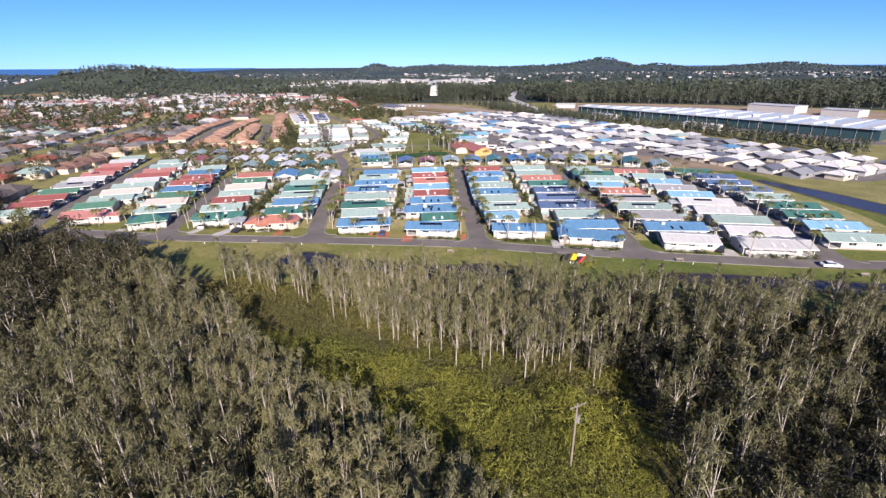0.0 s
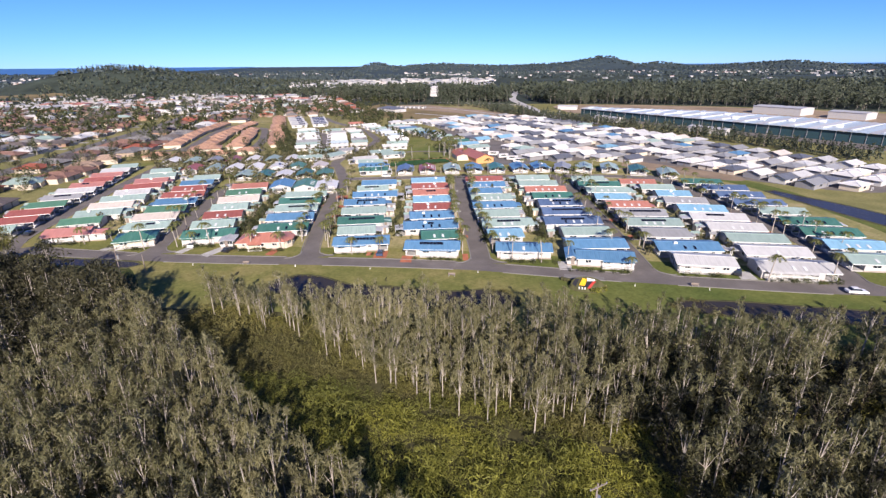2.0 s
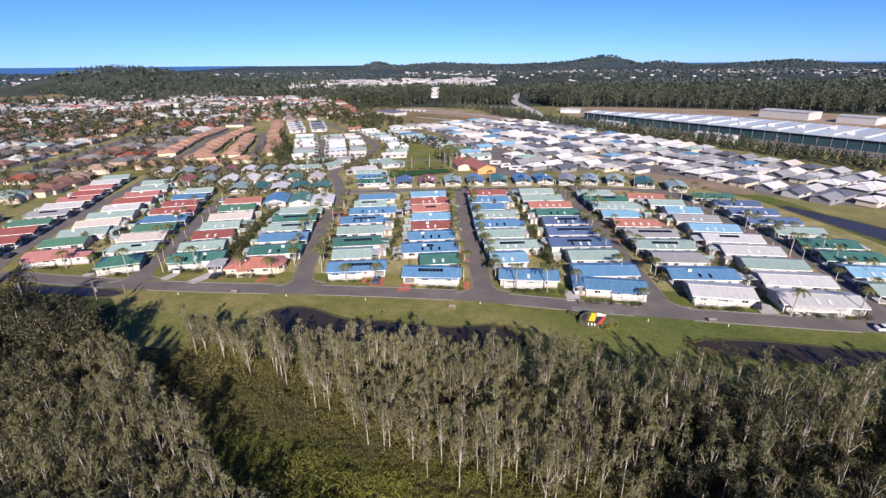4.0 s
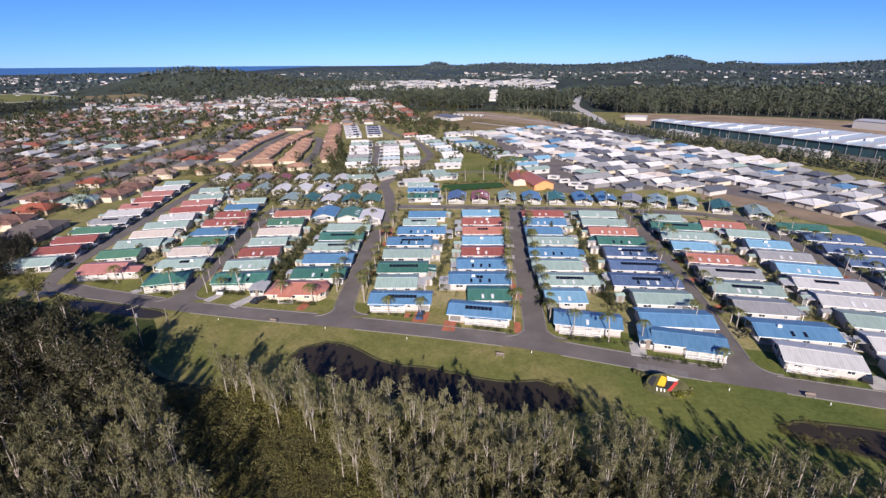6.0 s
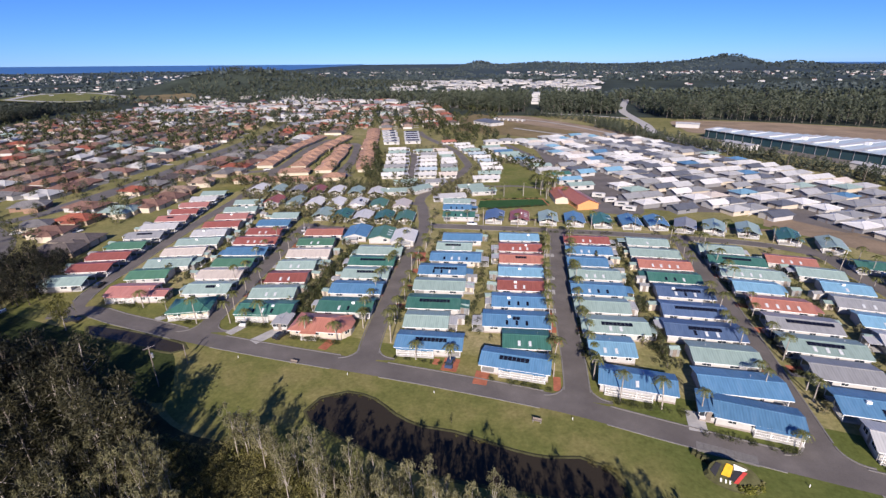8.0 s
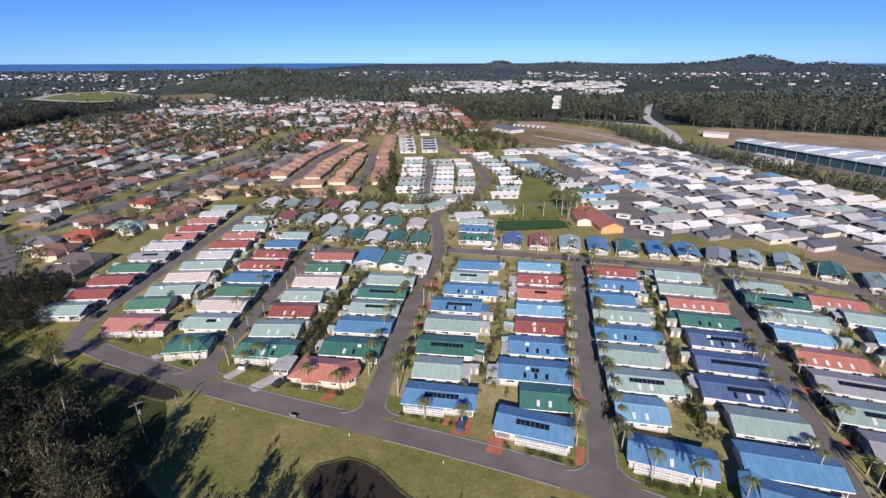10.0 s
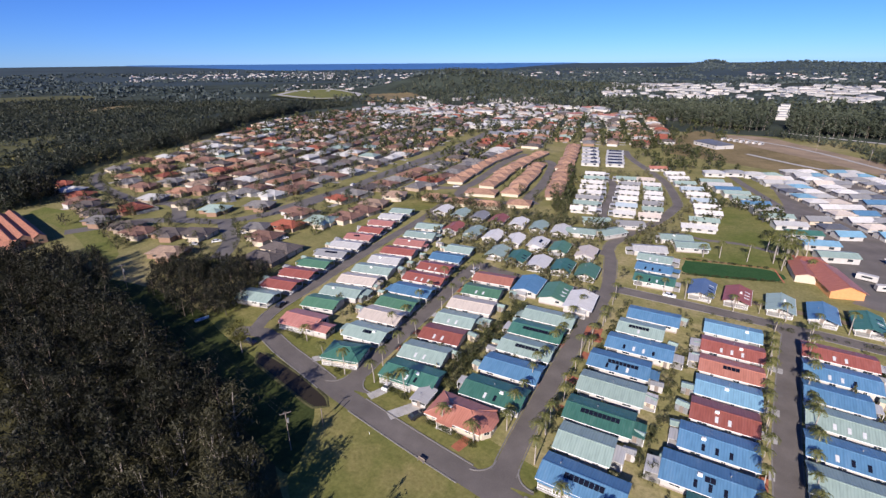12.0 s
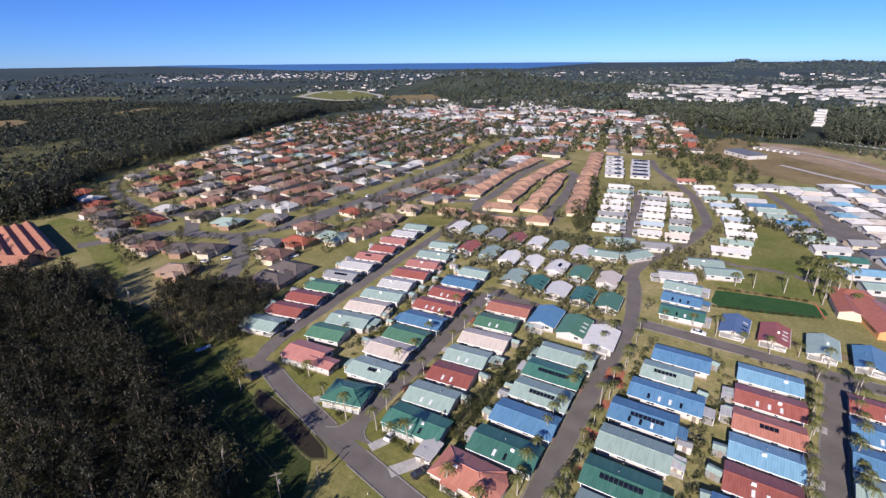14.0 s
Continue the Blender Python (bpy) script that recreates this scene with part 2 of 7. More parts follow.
ASPHALT = asphalt()
OLD_ASPHALT = plain("old_asphalt", (0.145, 0.135, 0.128), 0.9, vary=0.2, scale=0.1, fine=4)
YARD = grass("yard_grass", [(0.3, (0.19, 0.195, 0.075)), (0.5, (0.27, 0.25, 0.115)), (0.7, (0.38, 0.325, 0.19))], 0.09)
DRY = grass("dry_field_grass", [(0.3, (0.16, 0.13, 0.07)), (0.7, (0.27, 0.21, 0.12))], 0.03)
LAWN = grass("lawn", [(0.3, (0.122, 0.145, 0.042)), (0.5, (0.178, 0.18, 0.062)), (0.7, (0.28, 0.24, 0.108))], lush=[(0.3, (0.085, 0.12, 0.032)), (0.7, (0.15, 0.165, 0.05))])
# dark green that puts the forest's shade into the grass colour
SHADE_GRASS = grass("shade_dark_grass", [(0.3, (0.03, 0.046, 0.016)), (0.7, (0.062, 0.078, 0.026))], 0.08)
SEDGES = grass("sedge", [(0.3, (0.075, 0.085, 0.04)), (0.7, (0.13, 0.125, 0.06))], 0.03)
BOWLS = grass("bowling_green_turf", [(0.3, (0.026, 0.08, 0.03)), (0.7, (0.038, 0.10, 0.038))], 0.2)
PARK = grass("park_turf", [(0.3, (0.12, 0.15, 0.04)), (0.7, (0.205, 0.2, 0.08))], 0.06)


def land():
    """Open ground: yard grass and bare soil near, dark bush floor far off and in the swamp forest."""
    m, n, l, b = nodes_of("land")
    big, mid, small = noise_tex(n, l, 0.012, 6), noise_tex(n, l, 0.11, 5), noise_tex(n, l, 1.0, 4)
    c1 = ramp(n, l, big.outputs["Fac"], [(0.3, (0.17, 0.17, 0.07)), (0.5, (0.24, 0.225, 0.1)), (0.7, (0.32, 0.275, 0.16))])
    c2 = ramp(n, l, mid.outputs["Fac"], [(0.3, (0.7, 0.75, 0.65)), (0.7, (1.15, 1.1, 1.05))])
    c3 = ramp(n, l, small.outputs["Fac"], [(0.3, (0.7, 0.7, 0.66)), (0.7, (1.1, 1.1, 1.1))])
    l.new(mix(n, l, 1.0, mix(n, l, 1.0, c1.outputs["Color"], c2.outputs["Color"], "MULTIPLY"), c3.outputs["Color"], "MULTIPLY"), b.inputs["Base Color"])
    b.inputs["Roughness"].default_value = 0.95
    b.inputs["Specular IOR Level"].default_value = 0.12
    return m


LAND = land()
LITTER = plain("swamp_floor", (0.1, 0.095, 0.045), 0.95, vary=0.4, scale=0.15, fine=1.5, spec=0.08)
# far ground, its colours pulled towards blue to stand for haze
HAZE_LAND = plain("hazy_far_land", (0.05, 0.071, 0.081), 0.95, vary=0.2, scale=0.003, fine=0.02, spec=0.05)
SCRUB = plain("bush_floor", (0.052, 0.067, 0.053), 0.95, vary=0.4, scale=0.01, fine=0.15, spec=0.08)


def water(name, c, rough):
    m, n, l, b = nodes_of(name)
    t = noise_tex(n, l, 1.5, 3)
    b.inputs["Base Color"].default_value = (*c, 1)
    b.inputs["Roughness"].default_value, b.inputs["IOR"].default_value = rough, 1.33
    b.inputs["Specular IOR Level"].default_value = 0.2
    bumped(n, l, b, t.outputs["Fac"], 0.4, 0.1)
    return m


POND = water("pond_water", (0.034, 0.028, 0.02), 0.25)
SEA = water("sea_water", (0.05, 0.14, 0.31), 0.45)

# ---------------------------------------------------------------- mesh helpers
class Shell:
    """Collects faces for one mesh."""

    def __init__(self):
        self.v, self.f, self.m = [], [], []

    def face(self, pts, mi=0):
        k = len(self.v)
        self.v.extend(tuple(p) for p in pts)
        self.f.append(tuple(range(k, k + len(pts))))
        self.m.append(mi)

    def box(self, x0, x1, y0, y1, z0, z1, mi=0, bevel=0.0):
        k = len(self.v)
        b = min(bevel, (x1 - x0) * 0.3, (y1 - y0) * 0.3)
        self.v += [(x0, y0, z0), (x1, y0, z0), (x1, y1, z0), (x0, y1, z0),
                   (x0 + b, y0 + b, z1), (x1 - b, y0 + b, z1), (x1 - b, y1 - b, z1), (x0 + b, y1 - b, z1)]
        if b:
            self.v += [(x0, y0, z1 - b), (x1, y0, z1 - b), (x1, y1, z1 - b), (x0, y1, z1 - b)]
            fs = [(3, 2, 1, 0), (4, 5, 6, 7)] + [(i, (i + 1) % 4, 8 + (i + 1) % 4, 8 + i) for i in range(4)] + [(8 + i, 8 + (i + 1) % 4, 4 + (i + 1) % 4, 4 + i) for i in range(4)]
        else:
            fs = [(3, 2, 1, 0), (4, 5, 6, 7)] + [(i, (i + 1) % 4, 4 + (i + 1) % 4, 4 + i) for i in range(4)]
        self.f += [tuple(k + i for i in f) for f in fs]
        self.m += [mi] * len(fs)

    def tube(self, a, b, ra, rb, n=6, mi=0, cap=True):
        a, b = Vector(a), Vector(b)
        q = (b - a).to_track_quat("Z", "Y")
        k = len(self.v)
        for c, r in ((a, ra), (b, rb)):
            for i in range(n):
                self.v.append(tuple(c + q @ Vector((r * math.cos(6.2832 * i / n), r * math.sin(6.2832 * i / n), 0))))
        for i in range(n):
            j = (i + 1) % n
            self.f.append((k + i, k + j, k + n + j, k + n + i))
            self.m.append(mi)
        if cap:
            self.f.append(tuple(k + n + i for i in range(n)))
            self.m.append(mi)

    def mesh(self, name, *mats):
        me = bpy.data.meshes.new(name)
        me.from_pydata(self.v, [], self.f)
        for m in mats:
            me.materials.append(m)
        if len(mats) > 1:
            me.polygons.foreach_set("material_index", self.m)
        me.update()
        return me


def quads_mesh(name, verts, quads, index, mats):
    """One mesh of many faces from arrays: four corners each, or three where the fourth is -1."""
    me = bpy.data.meshes.new(name)
    me.vertices.add(len(verts))
    me.vertices.foreach_set("co", np.asarray(verts, np.float32).ravel())
    quads = np.asarray(quads, np.int32)
    sizes = 4 - (quads[:, 3] < 0).astype(np.int32)
    corners = quads.ravel()
    corners = corners[corners >= 0]
    me.loops.add(len(corners))
    me.loops.foreach_set("vertex_index", corners)
    me.polygons.add(len(quads))
    me.polygons.foreach_set("loop_start", (np.cumsum(sizes) - sizes).astype(np.int32))
    for m in mats:
        me.materials.append(m)
    me.polygons.foreach_set("material_index", np.asarray(index, np.int32))
    me.update(calc_edges=True)
    return me


def part(name, shell, material, parent, label="", at=None):
    me = shell if isinstance(shell, bpy.types.Mesh) else shell.mesh(name, material)
    ob = new(name, me)
    ob.parent = parent
    if at is not None:
        ob.matrix_basis = at
    return tagged(ob, label)


def thing(name, m, label, category, group=""):
    ob = new(name)
    ob.empty_display_size = 0.5
    ob.matrix_basis = m
    return tagged(ob, label, category, group)


def setting(name, shell, label, *mats, kind="structure"):
    me = shell if isinstance(shell, bpy.types.Mesh) else shell.mesh(name, *mats)
    return tagged(new(name, me), label, "", "", kind)


def inside(poly, x, y):
    hit, j = False, len(poly) - 1
    for i in range(len(poly)):
        (xi, yi), (xj, yj) = poly[i], poly[j]
        if (yi > y) != (yj > y) and x < (xj - xi) * (y - yi) / (yj - yi) + xi:
            hit = not hit
        j = i
    return hit


def smooth_line(pts, step=4.0):
    """A rounded line through the points (Catmull-Rom)."""
    p = [Vector(q) for q in pts]
    p = [2 * p[0] - p[1]] + p + [2 * p[-1] - p[-2]]
    out = []
    for i in range(1, len(p) - 2):
        n = max(1, int((p[i + 1] - p[i]).length / step))
        for k in range(n):
            t = k / n
            out.append(0.5 * (2 * p[i] + (p[i + 1] - p[i - 1]) * t + (2 * p[i - 1] - 5 * p[i] + 4 * p[i + 1] - p[i + 2]) * t * t
                              + (3 * p[i] - p[i - 1] - 3 * p[i + 1] + p[i + 2]) * t ** 3))
    return out + [p[-2]]


# ---------------------------------------------------------------- the lie of the land
HILLS = [(-945, 1190, 110, 110, 10), (-893, 1230, 130, 120, 15), (-840, 1266, 130, 120, 17), (-783, 1303, 130, 120, 18), (-725, 1336, 130, 120, 14), (-655, 1372, 130, 130, 10), (-500, 1440, 260, 160, 8),
         (-457, 3470, 110, 200, 40), (-180, 3500, 260, 200, 25), (60, 3500, 220, 200, 26), (400, 3480, 250, 200, 22), (720, 3420, 200, 200, 28),
         (930, 3374, 140, 200, 32), (1075, 3330, 125, 300, 58), (1210, 3290, 150, 250, 14), (1379, 3217, 110, 200, 32), (1650, 3080, 200, 200, 18),
         (1850, 2960, 160, 200, 20), (2007, 2867, 150, 200, 30), (2250, 2660, 200, 200, 14), (700, 2200, 700, 300, 10)]


def brim(x, y):
    """Height of the far edge of the land: the earth's curve, as seen from a rising eye."""
    left = math.degrees(math.atan2(-x, y))
    return 40.0 + 0.36 * max(-40, min(65, left))


def rise(x, y):
    r = math.hypot(x, y)
    z = brim(x, y) * max(0.0, (r - 1600) / 3300) ** 1.6
    if r > 700:
        for hx, hy, sx, sy, h in HILLS:
            z += h * math.exp(-((x - hx) / sx) ** 2 - ((y - hy) / sy) ** 2) * min(1, (r - 700) / 300)
    return z


sh = Shell()
rings = [0, 25, 60, 100, 150, 200, 260, 330, 400, 500, 600, 700] + [700 * 1.045 ** i for i in range(1, 45)]
rings = [r for r in rings if r < 4880] + [4900]
SEG = 480
for r in rings:
    for i in range(SEG):
        a = 2 * math.pi * i / SEG
        x, y = r * math.sin(a), r * math.cos(a)
        sh.v.append((x, y, rise(x, y)))
for k in range(len(rings) - 1):
    for i in range(SEG):
        j = (i + 1) % SEG
        sh.f.append((k * SEG + i, (k + 1) * SEG + i, (k + 1) * SEG + j, k * SEG + j))
        # the outermost rings take the land colour with painted haze
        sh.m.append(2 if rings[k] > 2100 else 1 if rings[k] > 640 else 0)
setting("ground", sh, "wide coastal plain of dry grass, soil, dark bush and haze-tinted far land", LAND, SCRUB, HAZE_LAND)

# the sea behind the coast
def sea(name, deg0, deg1, near):
    s = Shell()
    n = 90
    for k in (0.0, 0.3, 1.0):
        for i in range(n + 1):
            deg = deg0 + (deg1 - deg0) * i / n
            a, r0 = radians(deg), near(deg)
            r = r0 + (4890 - r0) * k
            x, y = -r * math.sin(a), r * math.cos(a)
            za = rise(-r0 * math.sin(a), r0 * math.cos(a)) - 1
            z = za + (brim(x, y) + 3.5 - za) * k
            if k == 0.3:
                z = max(z, rise(x, y) + 3)
            s.v.append((x, y, z))
    for k in range(2):
        for i in range(n):
            s.f.append((k * (n + 1) + i, k * (n + 1) + i + 1, (k + 1) * (n + 1) + i + 1, (k + 1) * (n + 1) + i))
            s.m.append(0)
    setting(name, s, "flat deep blue sea along the horizon", SEA)


sea("water_sea", 20, 66, lambda d: 3550 + max(0, d - 52, (28 - d) * 1.75) / 14 * 1300)
sea("water_sea_east", -46, -24, lambda d: 4250 + max(0, d + 30, -40 - d) / 6 * 600)


def sheet(name, outline, z, label, material, rim=None):
    """A flat piece of ground with a rounded outline."""
    pts = smooth_line([(*p, 0) for p in outline] + [(*outline[0], 0)], 3.0)[:-1]
    s = Shell()
    s.face([(p.x, p.y, z) for p in pts])
    ob = setting(name, s, label, material)
    if rim:
        s = Shell()
        n = len(pts)
        for i in range(n):
            j = (i + 1) % n
            ti, tj = (pts[(i + 1) % n] - pts[i - 1]).normalized(), (pts[(j + 1) % n] - pts[j - 1]).normalized()
            oi, oj = Vector((ti.y, -ti.x, 0)), Vector((tj.y, -tj.x, 0))
            w = rim
            a, b = pts[i] + oi * w, pts[j] + oj * w
            a2, b2 = pts[i] + oi * w * 0.45, pts[j] + oj * w * 0.45
            s.face([(pts[i].x, pts[i].y, z - 0.01), (pts[j].x, pts[j].y, z - 0.01), (b2.x, b2.y, z + 0.08), (a2.x, a2.y, z + 0.08)])
            s.face([(a2.x, a2.y, z + 0.08), (b2.x, b2.y, z + 0.08), (b.x, b.y, 0.005), (a.x, a.y, 0.005)])
        setting("bank", s, "low muddy bank round the pond", BANK)
    return ob


def draped(name, outline, step, label, material, lift=1.2):
    """A field that follows the lie of the land."""
    xs, ys = [p[0] for p in outline], [p[1] for p in outline]
    s = Shell()
    nx, ny = int((max(xs) - min(xs)) / step) + 1, int((max(ys) - min(ys)) / step) + 1
    for i in range(nx):
        for j in range(ny):
            q = [(min(xs) + (i + u) * step, min(ys) + (j + v) * step) for u, v in ((0, 0), (1, 0), (1, 1), (0, 1))]
            if inside(outline, q[0][0] + step / 2, q[0][1] + step / 2):
                s.face([(x, y, rise(x, y) + lift) for x, y in q])
    setting(name, s, label, material)


def road(name, line, width, label, z=0.03, material=None):
    pts = smooth_line([(*p, 0) for p in line], 4.0)
    s = Shell()
    side = []
    for i, p in enumerate(pts):
        t = (pts[min(i + 1, len(pts) - 1)] - pts[max(i - 1, 0)]).normalized()
        side.append(Vector((-t.y, t.x, 0)))
    for i in range(len(pts) - 1):
        a, b, sa, sb = pts[i], pts[i + 1], side[i], side[i + 1]
        up = Vector((0, 0, z))
        s.face([a - sa * width / 2 + up, b - sb * width / 2 + up, b + sb * width / 2 + up, a + sa * width / 2 + up])
    ob = setting(name, s, label, material or ASPHALT)
    return ob


def kerb_line(line, offset_pts_skip, width):
    pts = smooth_line([(*p, 0) for p in line], 4.0)
    s = Shell()
    for sgn in (-1, 1):
        for i in range(len(pts) - 1):
            a, b = pts[i], pts[i + 1]
            mid = (a + b) / 2
            if offset_pts_skip(mid.x, mid.y, sgn):
                continue
            t = (b - a).normalized()
            n = Vector((-t.y, t.x, 0)) * sgn
            o, q = n * width / 2, n * (width / 2 + 0.3)
            lo, hi = Vector((0, 0, 0.01)), Vector((0, 0, 0.13))
            s.face([a + o + lo, b + o + lo, b + o + hi, a + o + hi])
            s.face([a + o + hi, b + o + hi, b + q + hi, a + q + hi])
            s.face([a + q + hi, b + q + hi, b + q + lo * 0.4, a + q + lo * 0.4])
    return setting("kerb", s, "pale concrete kerb along the asphalt street", KERB)


# lawns round the homes and on the strip along the front road
sheet("ground_lawn", [(-150, 128), (-120, 128), (-95, 122), (-80, 116), (-66, 108), (-40, 104), (10, 96), (40, 88), (90, 82), (160, 74),
                      (190, 84), (170, 110), (150, 150), (148, 190), (140, 225), (110, 262), (60, 262), (20, 258), (-10, 262), (-30, 300), (-60, 300), (-80, 300),
                      (-160, 296), (-186, 290), (-176, 240), (-170, 200), (-160, 160)], 0.008, "mown dry lawn along the park's front road", LAWN)
sheet("ground_yards", [(-136, 166), (-122, 162), (-95, 156), (-70, 150), (-40, 145), (-4, 142), (40, 134), (90, 126), (128, 124), (140, 150), (138, 190), (130, 222), (104, 250), (60, 256), (20, 252), (-10, 256), (-34, 292), (-60, 294), (-80, 294), (-156, 290), (-168, 262), (-158, 220), (-150, 190)], 0.012, "dry worn grass in the yards between homes", YARD)
sheet("ground_dry_field", [(-92, 540), (-47, 522), (33, 493), (36, 550), (-6, 659), (-52, 666), (-86, 713), (-100, 640)], 0.016, "dry brown vacant field beside the loop road", DRY)
sheet("ground_park", [(-33, 289), (-36, 328), (-28, 373), (-9, 387), (1, 359), (6, 323), (2, 292)], 0.016, "mown green park lawn among homes", PARK)
sheet("ground_bowls", [(-29.5, 281.5), (0.5, 289), (3.6, 279), (-26, 267.5)], 0.03, "dark green bowling green with clipped turf", BOWLS)
sheet("ground_swamp", [(-290, 60), (-260, 122), (-215, 130), (-170, 129), (-119, 123), (-90, 119), (-79, 113), (-66, 107), (-52, 106), (-36, 104), (-8, 99),
                       (14, 95), (37, 87), (83, 83), (150, 78), (230, 70), (230, -20), (-290, -20)], 0.012, "dark leaf litter under the swamp forest", LITTER)
sheet("ground_dirt", [(-62, 690), (-20, 690), (10, 650), (62, 580), (100, 510), (128, 448), (120, 425), (88, 478), (30, 556), (-36, 628)], 0.02, "bare reddish earth strip", EARTH)
sheet("ground_dirt", [(95, 262), (106, 276), (140, 236), (132, 226)], 0.02, "bare reddish earth beside new homes", EARTH)
sheet("ground_dirt", [(140, 560), (200, 520), (262, 440), (330, 330), (420, 350), (450, 500), (345, 600), (300, 624), (245, 652), (150, 656)], 0.02, "wide red earthworks beside the long shed", EARTH)
sheet("ground_oval", [(-1095, 856), (-1215, 1035), (-1129, 1130), (-865, 978), (-871, 820)], 2.5, "pale green racecourse field", PARK)
sheet("ground_field", [(-1680, 400), (-1560, 600), (-1390, 560), (-1450, 354)], 2.5, "dry pale paddock among the bush", SEDGES)

FOOT = [(-890, 1010), (-760, 850), (-660, 850), (-650, 930), (-720, 1000), (-800, 1070)]
SEDGE = [(-580, 182), (-714, 190), (-716, 250), (-723, 284), (-630, 252), (-590, 215)]
STRIPS = [[(-1060, 268), (-1060, 292), (-1001, 300), (-952, 272), (-961, 252)], [(-1072, 356), (-1046, 424), (-1100, 506), (-1036, 556), (-1020, 500), (-1010, 420)]]
draped("ground_field", FOOT, 12, "dry green field at the foot of the wooded hill", DRY)
draped("ground_sedge", SEDGE, 8, "yellow-green sedge clearing in the coastal bush", SEDGES, 1.6)
for st in STRIPS:
    draped("ground_field", st, 9, "dry pale strip of grass in the bush", DRY, 2.2)
# dark strip laid where the trees' shade falls, from forest to ditch
sheet("ground_shade_strip", [(-262, 122), (-215, 136), (-186, 142), (-160, 142), (-140, 138), (-120, 135.6), (-104, 134.6), (-90, 132), (-83, 126), (-76, 114), (-92, 116), (-119, 120), (-170, 126), (-215, 127)], 0.016, "grass strip painted dark for the shade along the forest edge", SHADE_GRASS)

# ponds and the canal
sheet("water_pond", [(-44.7, 117.0), (-43.4, 121.4), (-38.6, 124.2), (-32.1, 123.0), (-26.4, 119.2), (-20.2, 116.8), (-13.7, 116.6), (-2.0, 113.9),
                     (4.4, 113.4), (9.8, 114.4), (13.8, 113.2), (16.6, 109.8), (17, 106.5), (12, 105), (-1.7, 105.5), (-14.3, 106), (-26, 108.5), (-37, 112.5), (-43, 115)][::-1],
      0.02, "still dark brown pond on the lawn", POND, rim=0.8)
sheet("water_pond", [(51.5, 105), (55, 107), (66.3, 106.4), (74, 105), (81.2, 103.4), (92, 101.4), (120, 96), (118, 91), (89, 95.4), (76.6, 97.6), (69, 98.6), (60, 100.6), (53.5, 103)][::-1],
      0.02, "still dark brown pond on the lawn", POND, rim=0.8)
sheet("water_ditch", [(-120, 138), (-104, 137.4), (-88, 134.6), (-85.5, 133), (-88, 131), (-100, 132.4), (-116, 134.4)][::-1], 0.02, "dark shaded drainage pond by the forest edge", POND, rim=1.0)
sheet("water_canal", [(135.5, 206), (139.3, 183), (146, 157), (156, 130), (167, 134), (156.5, 176), (147.5, 195), (141, 208)][::-1], 0.02, "narrow dark blue canal behind the homes", POND, rim=1.6)

# roads
FRONT = [(-137, 141), (-128, 145.5), (-115, 143), (-100, 140.6), (-87, 138.4), (-62, 135.8), (-38, 134), (-16, 132), (7.5, 129), (29, 124.2), (51, 119.6), (92, 112.4), (118, 110), (150, 108)]
WEST = [(-131, 143), (-137, 154), (-139.8, 165.4), (-141.8, 177.7), (-144.6, 190.4), (-146.8, 203.5), (-150.2, 221.5), (-153, 240.4), (-156, 260), (-161, 282), (-166, 305)]
ST_B = [(-86, 138.5), (-89, 152), (-91.5, 170), (-94, 188), (-97, 207), (-99.5, 222), (-100, 232)]
ST_C = [(-38.5, 134.5), (-41, 150), (-44, 180), (-46.4, 212), (-47.5, 232), (-50.5, 246), (-56, 266), (-61, 281), (-58, 303), (-51, 331), (-48.5, 358), (-49.4, 373.3), (-64.5, 418), (-79.4, 446.6), (-108, 495), (-124, 533)]
ST_A = [(10.5, 128.5), (10.3, 144), (9.4, 160), (8.3, 181), (8.0, 209), (8.6, 240)]
ST_D = [(53, 119), (54, 140), (55.3, 170), (56, 210), (55.4, 244)]
ST_E = [(101, 111), (105, 126), (109, 142), (108, 175), (105, 205), (102, 228), (98, 240)]
CROSS = [(-48, 238), (-30, 239), (-8, 240), (15, 240.5), (48, 240), (80, 238), (95, 233), (108, 225)]
BACK = [(-160, 276), (-150, 270), (-130, 269), (-100, 271), (-75, 272), (-58, 271)]
MIDB = [(-100, 229), (-90, 228), (-75, 227.5), (-60, 229), (-48, 231)]
LOOP = [(-60, 309), (-72, 318), (-79.7, 327.5), (-84.9, 360), (-94.4, 397.8), (-109, 420)]
BIG = [(-296, 148), (-289, 165), (-283, 179), (-266, 192), (-244, 204), (-236, 224), (-233, 246), (-238, 290), (-251, 350), (-262, 421), (-272, 481), (-300, 600)]
CUL = [(-197.5, 171.5), (-202, 177.4), (-215, 189.6), (-236.5, 200.3), (-244, 205)]
WESTSUB = [(-268, 192), (-300, 206), (-334, 197), (-423, 210), (-470, 260)]
RAILROAD = [(150, 1010), (112, 800), (109, 700), (111, 620), (108, 556), (118, 500), (140, 450)]
PALE = [(-45, 672), (10, 625), (55, 560), (95, 490), (122, 436)]
z0 = 0.03
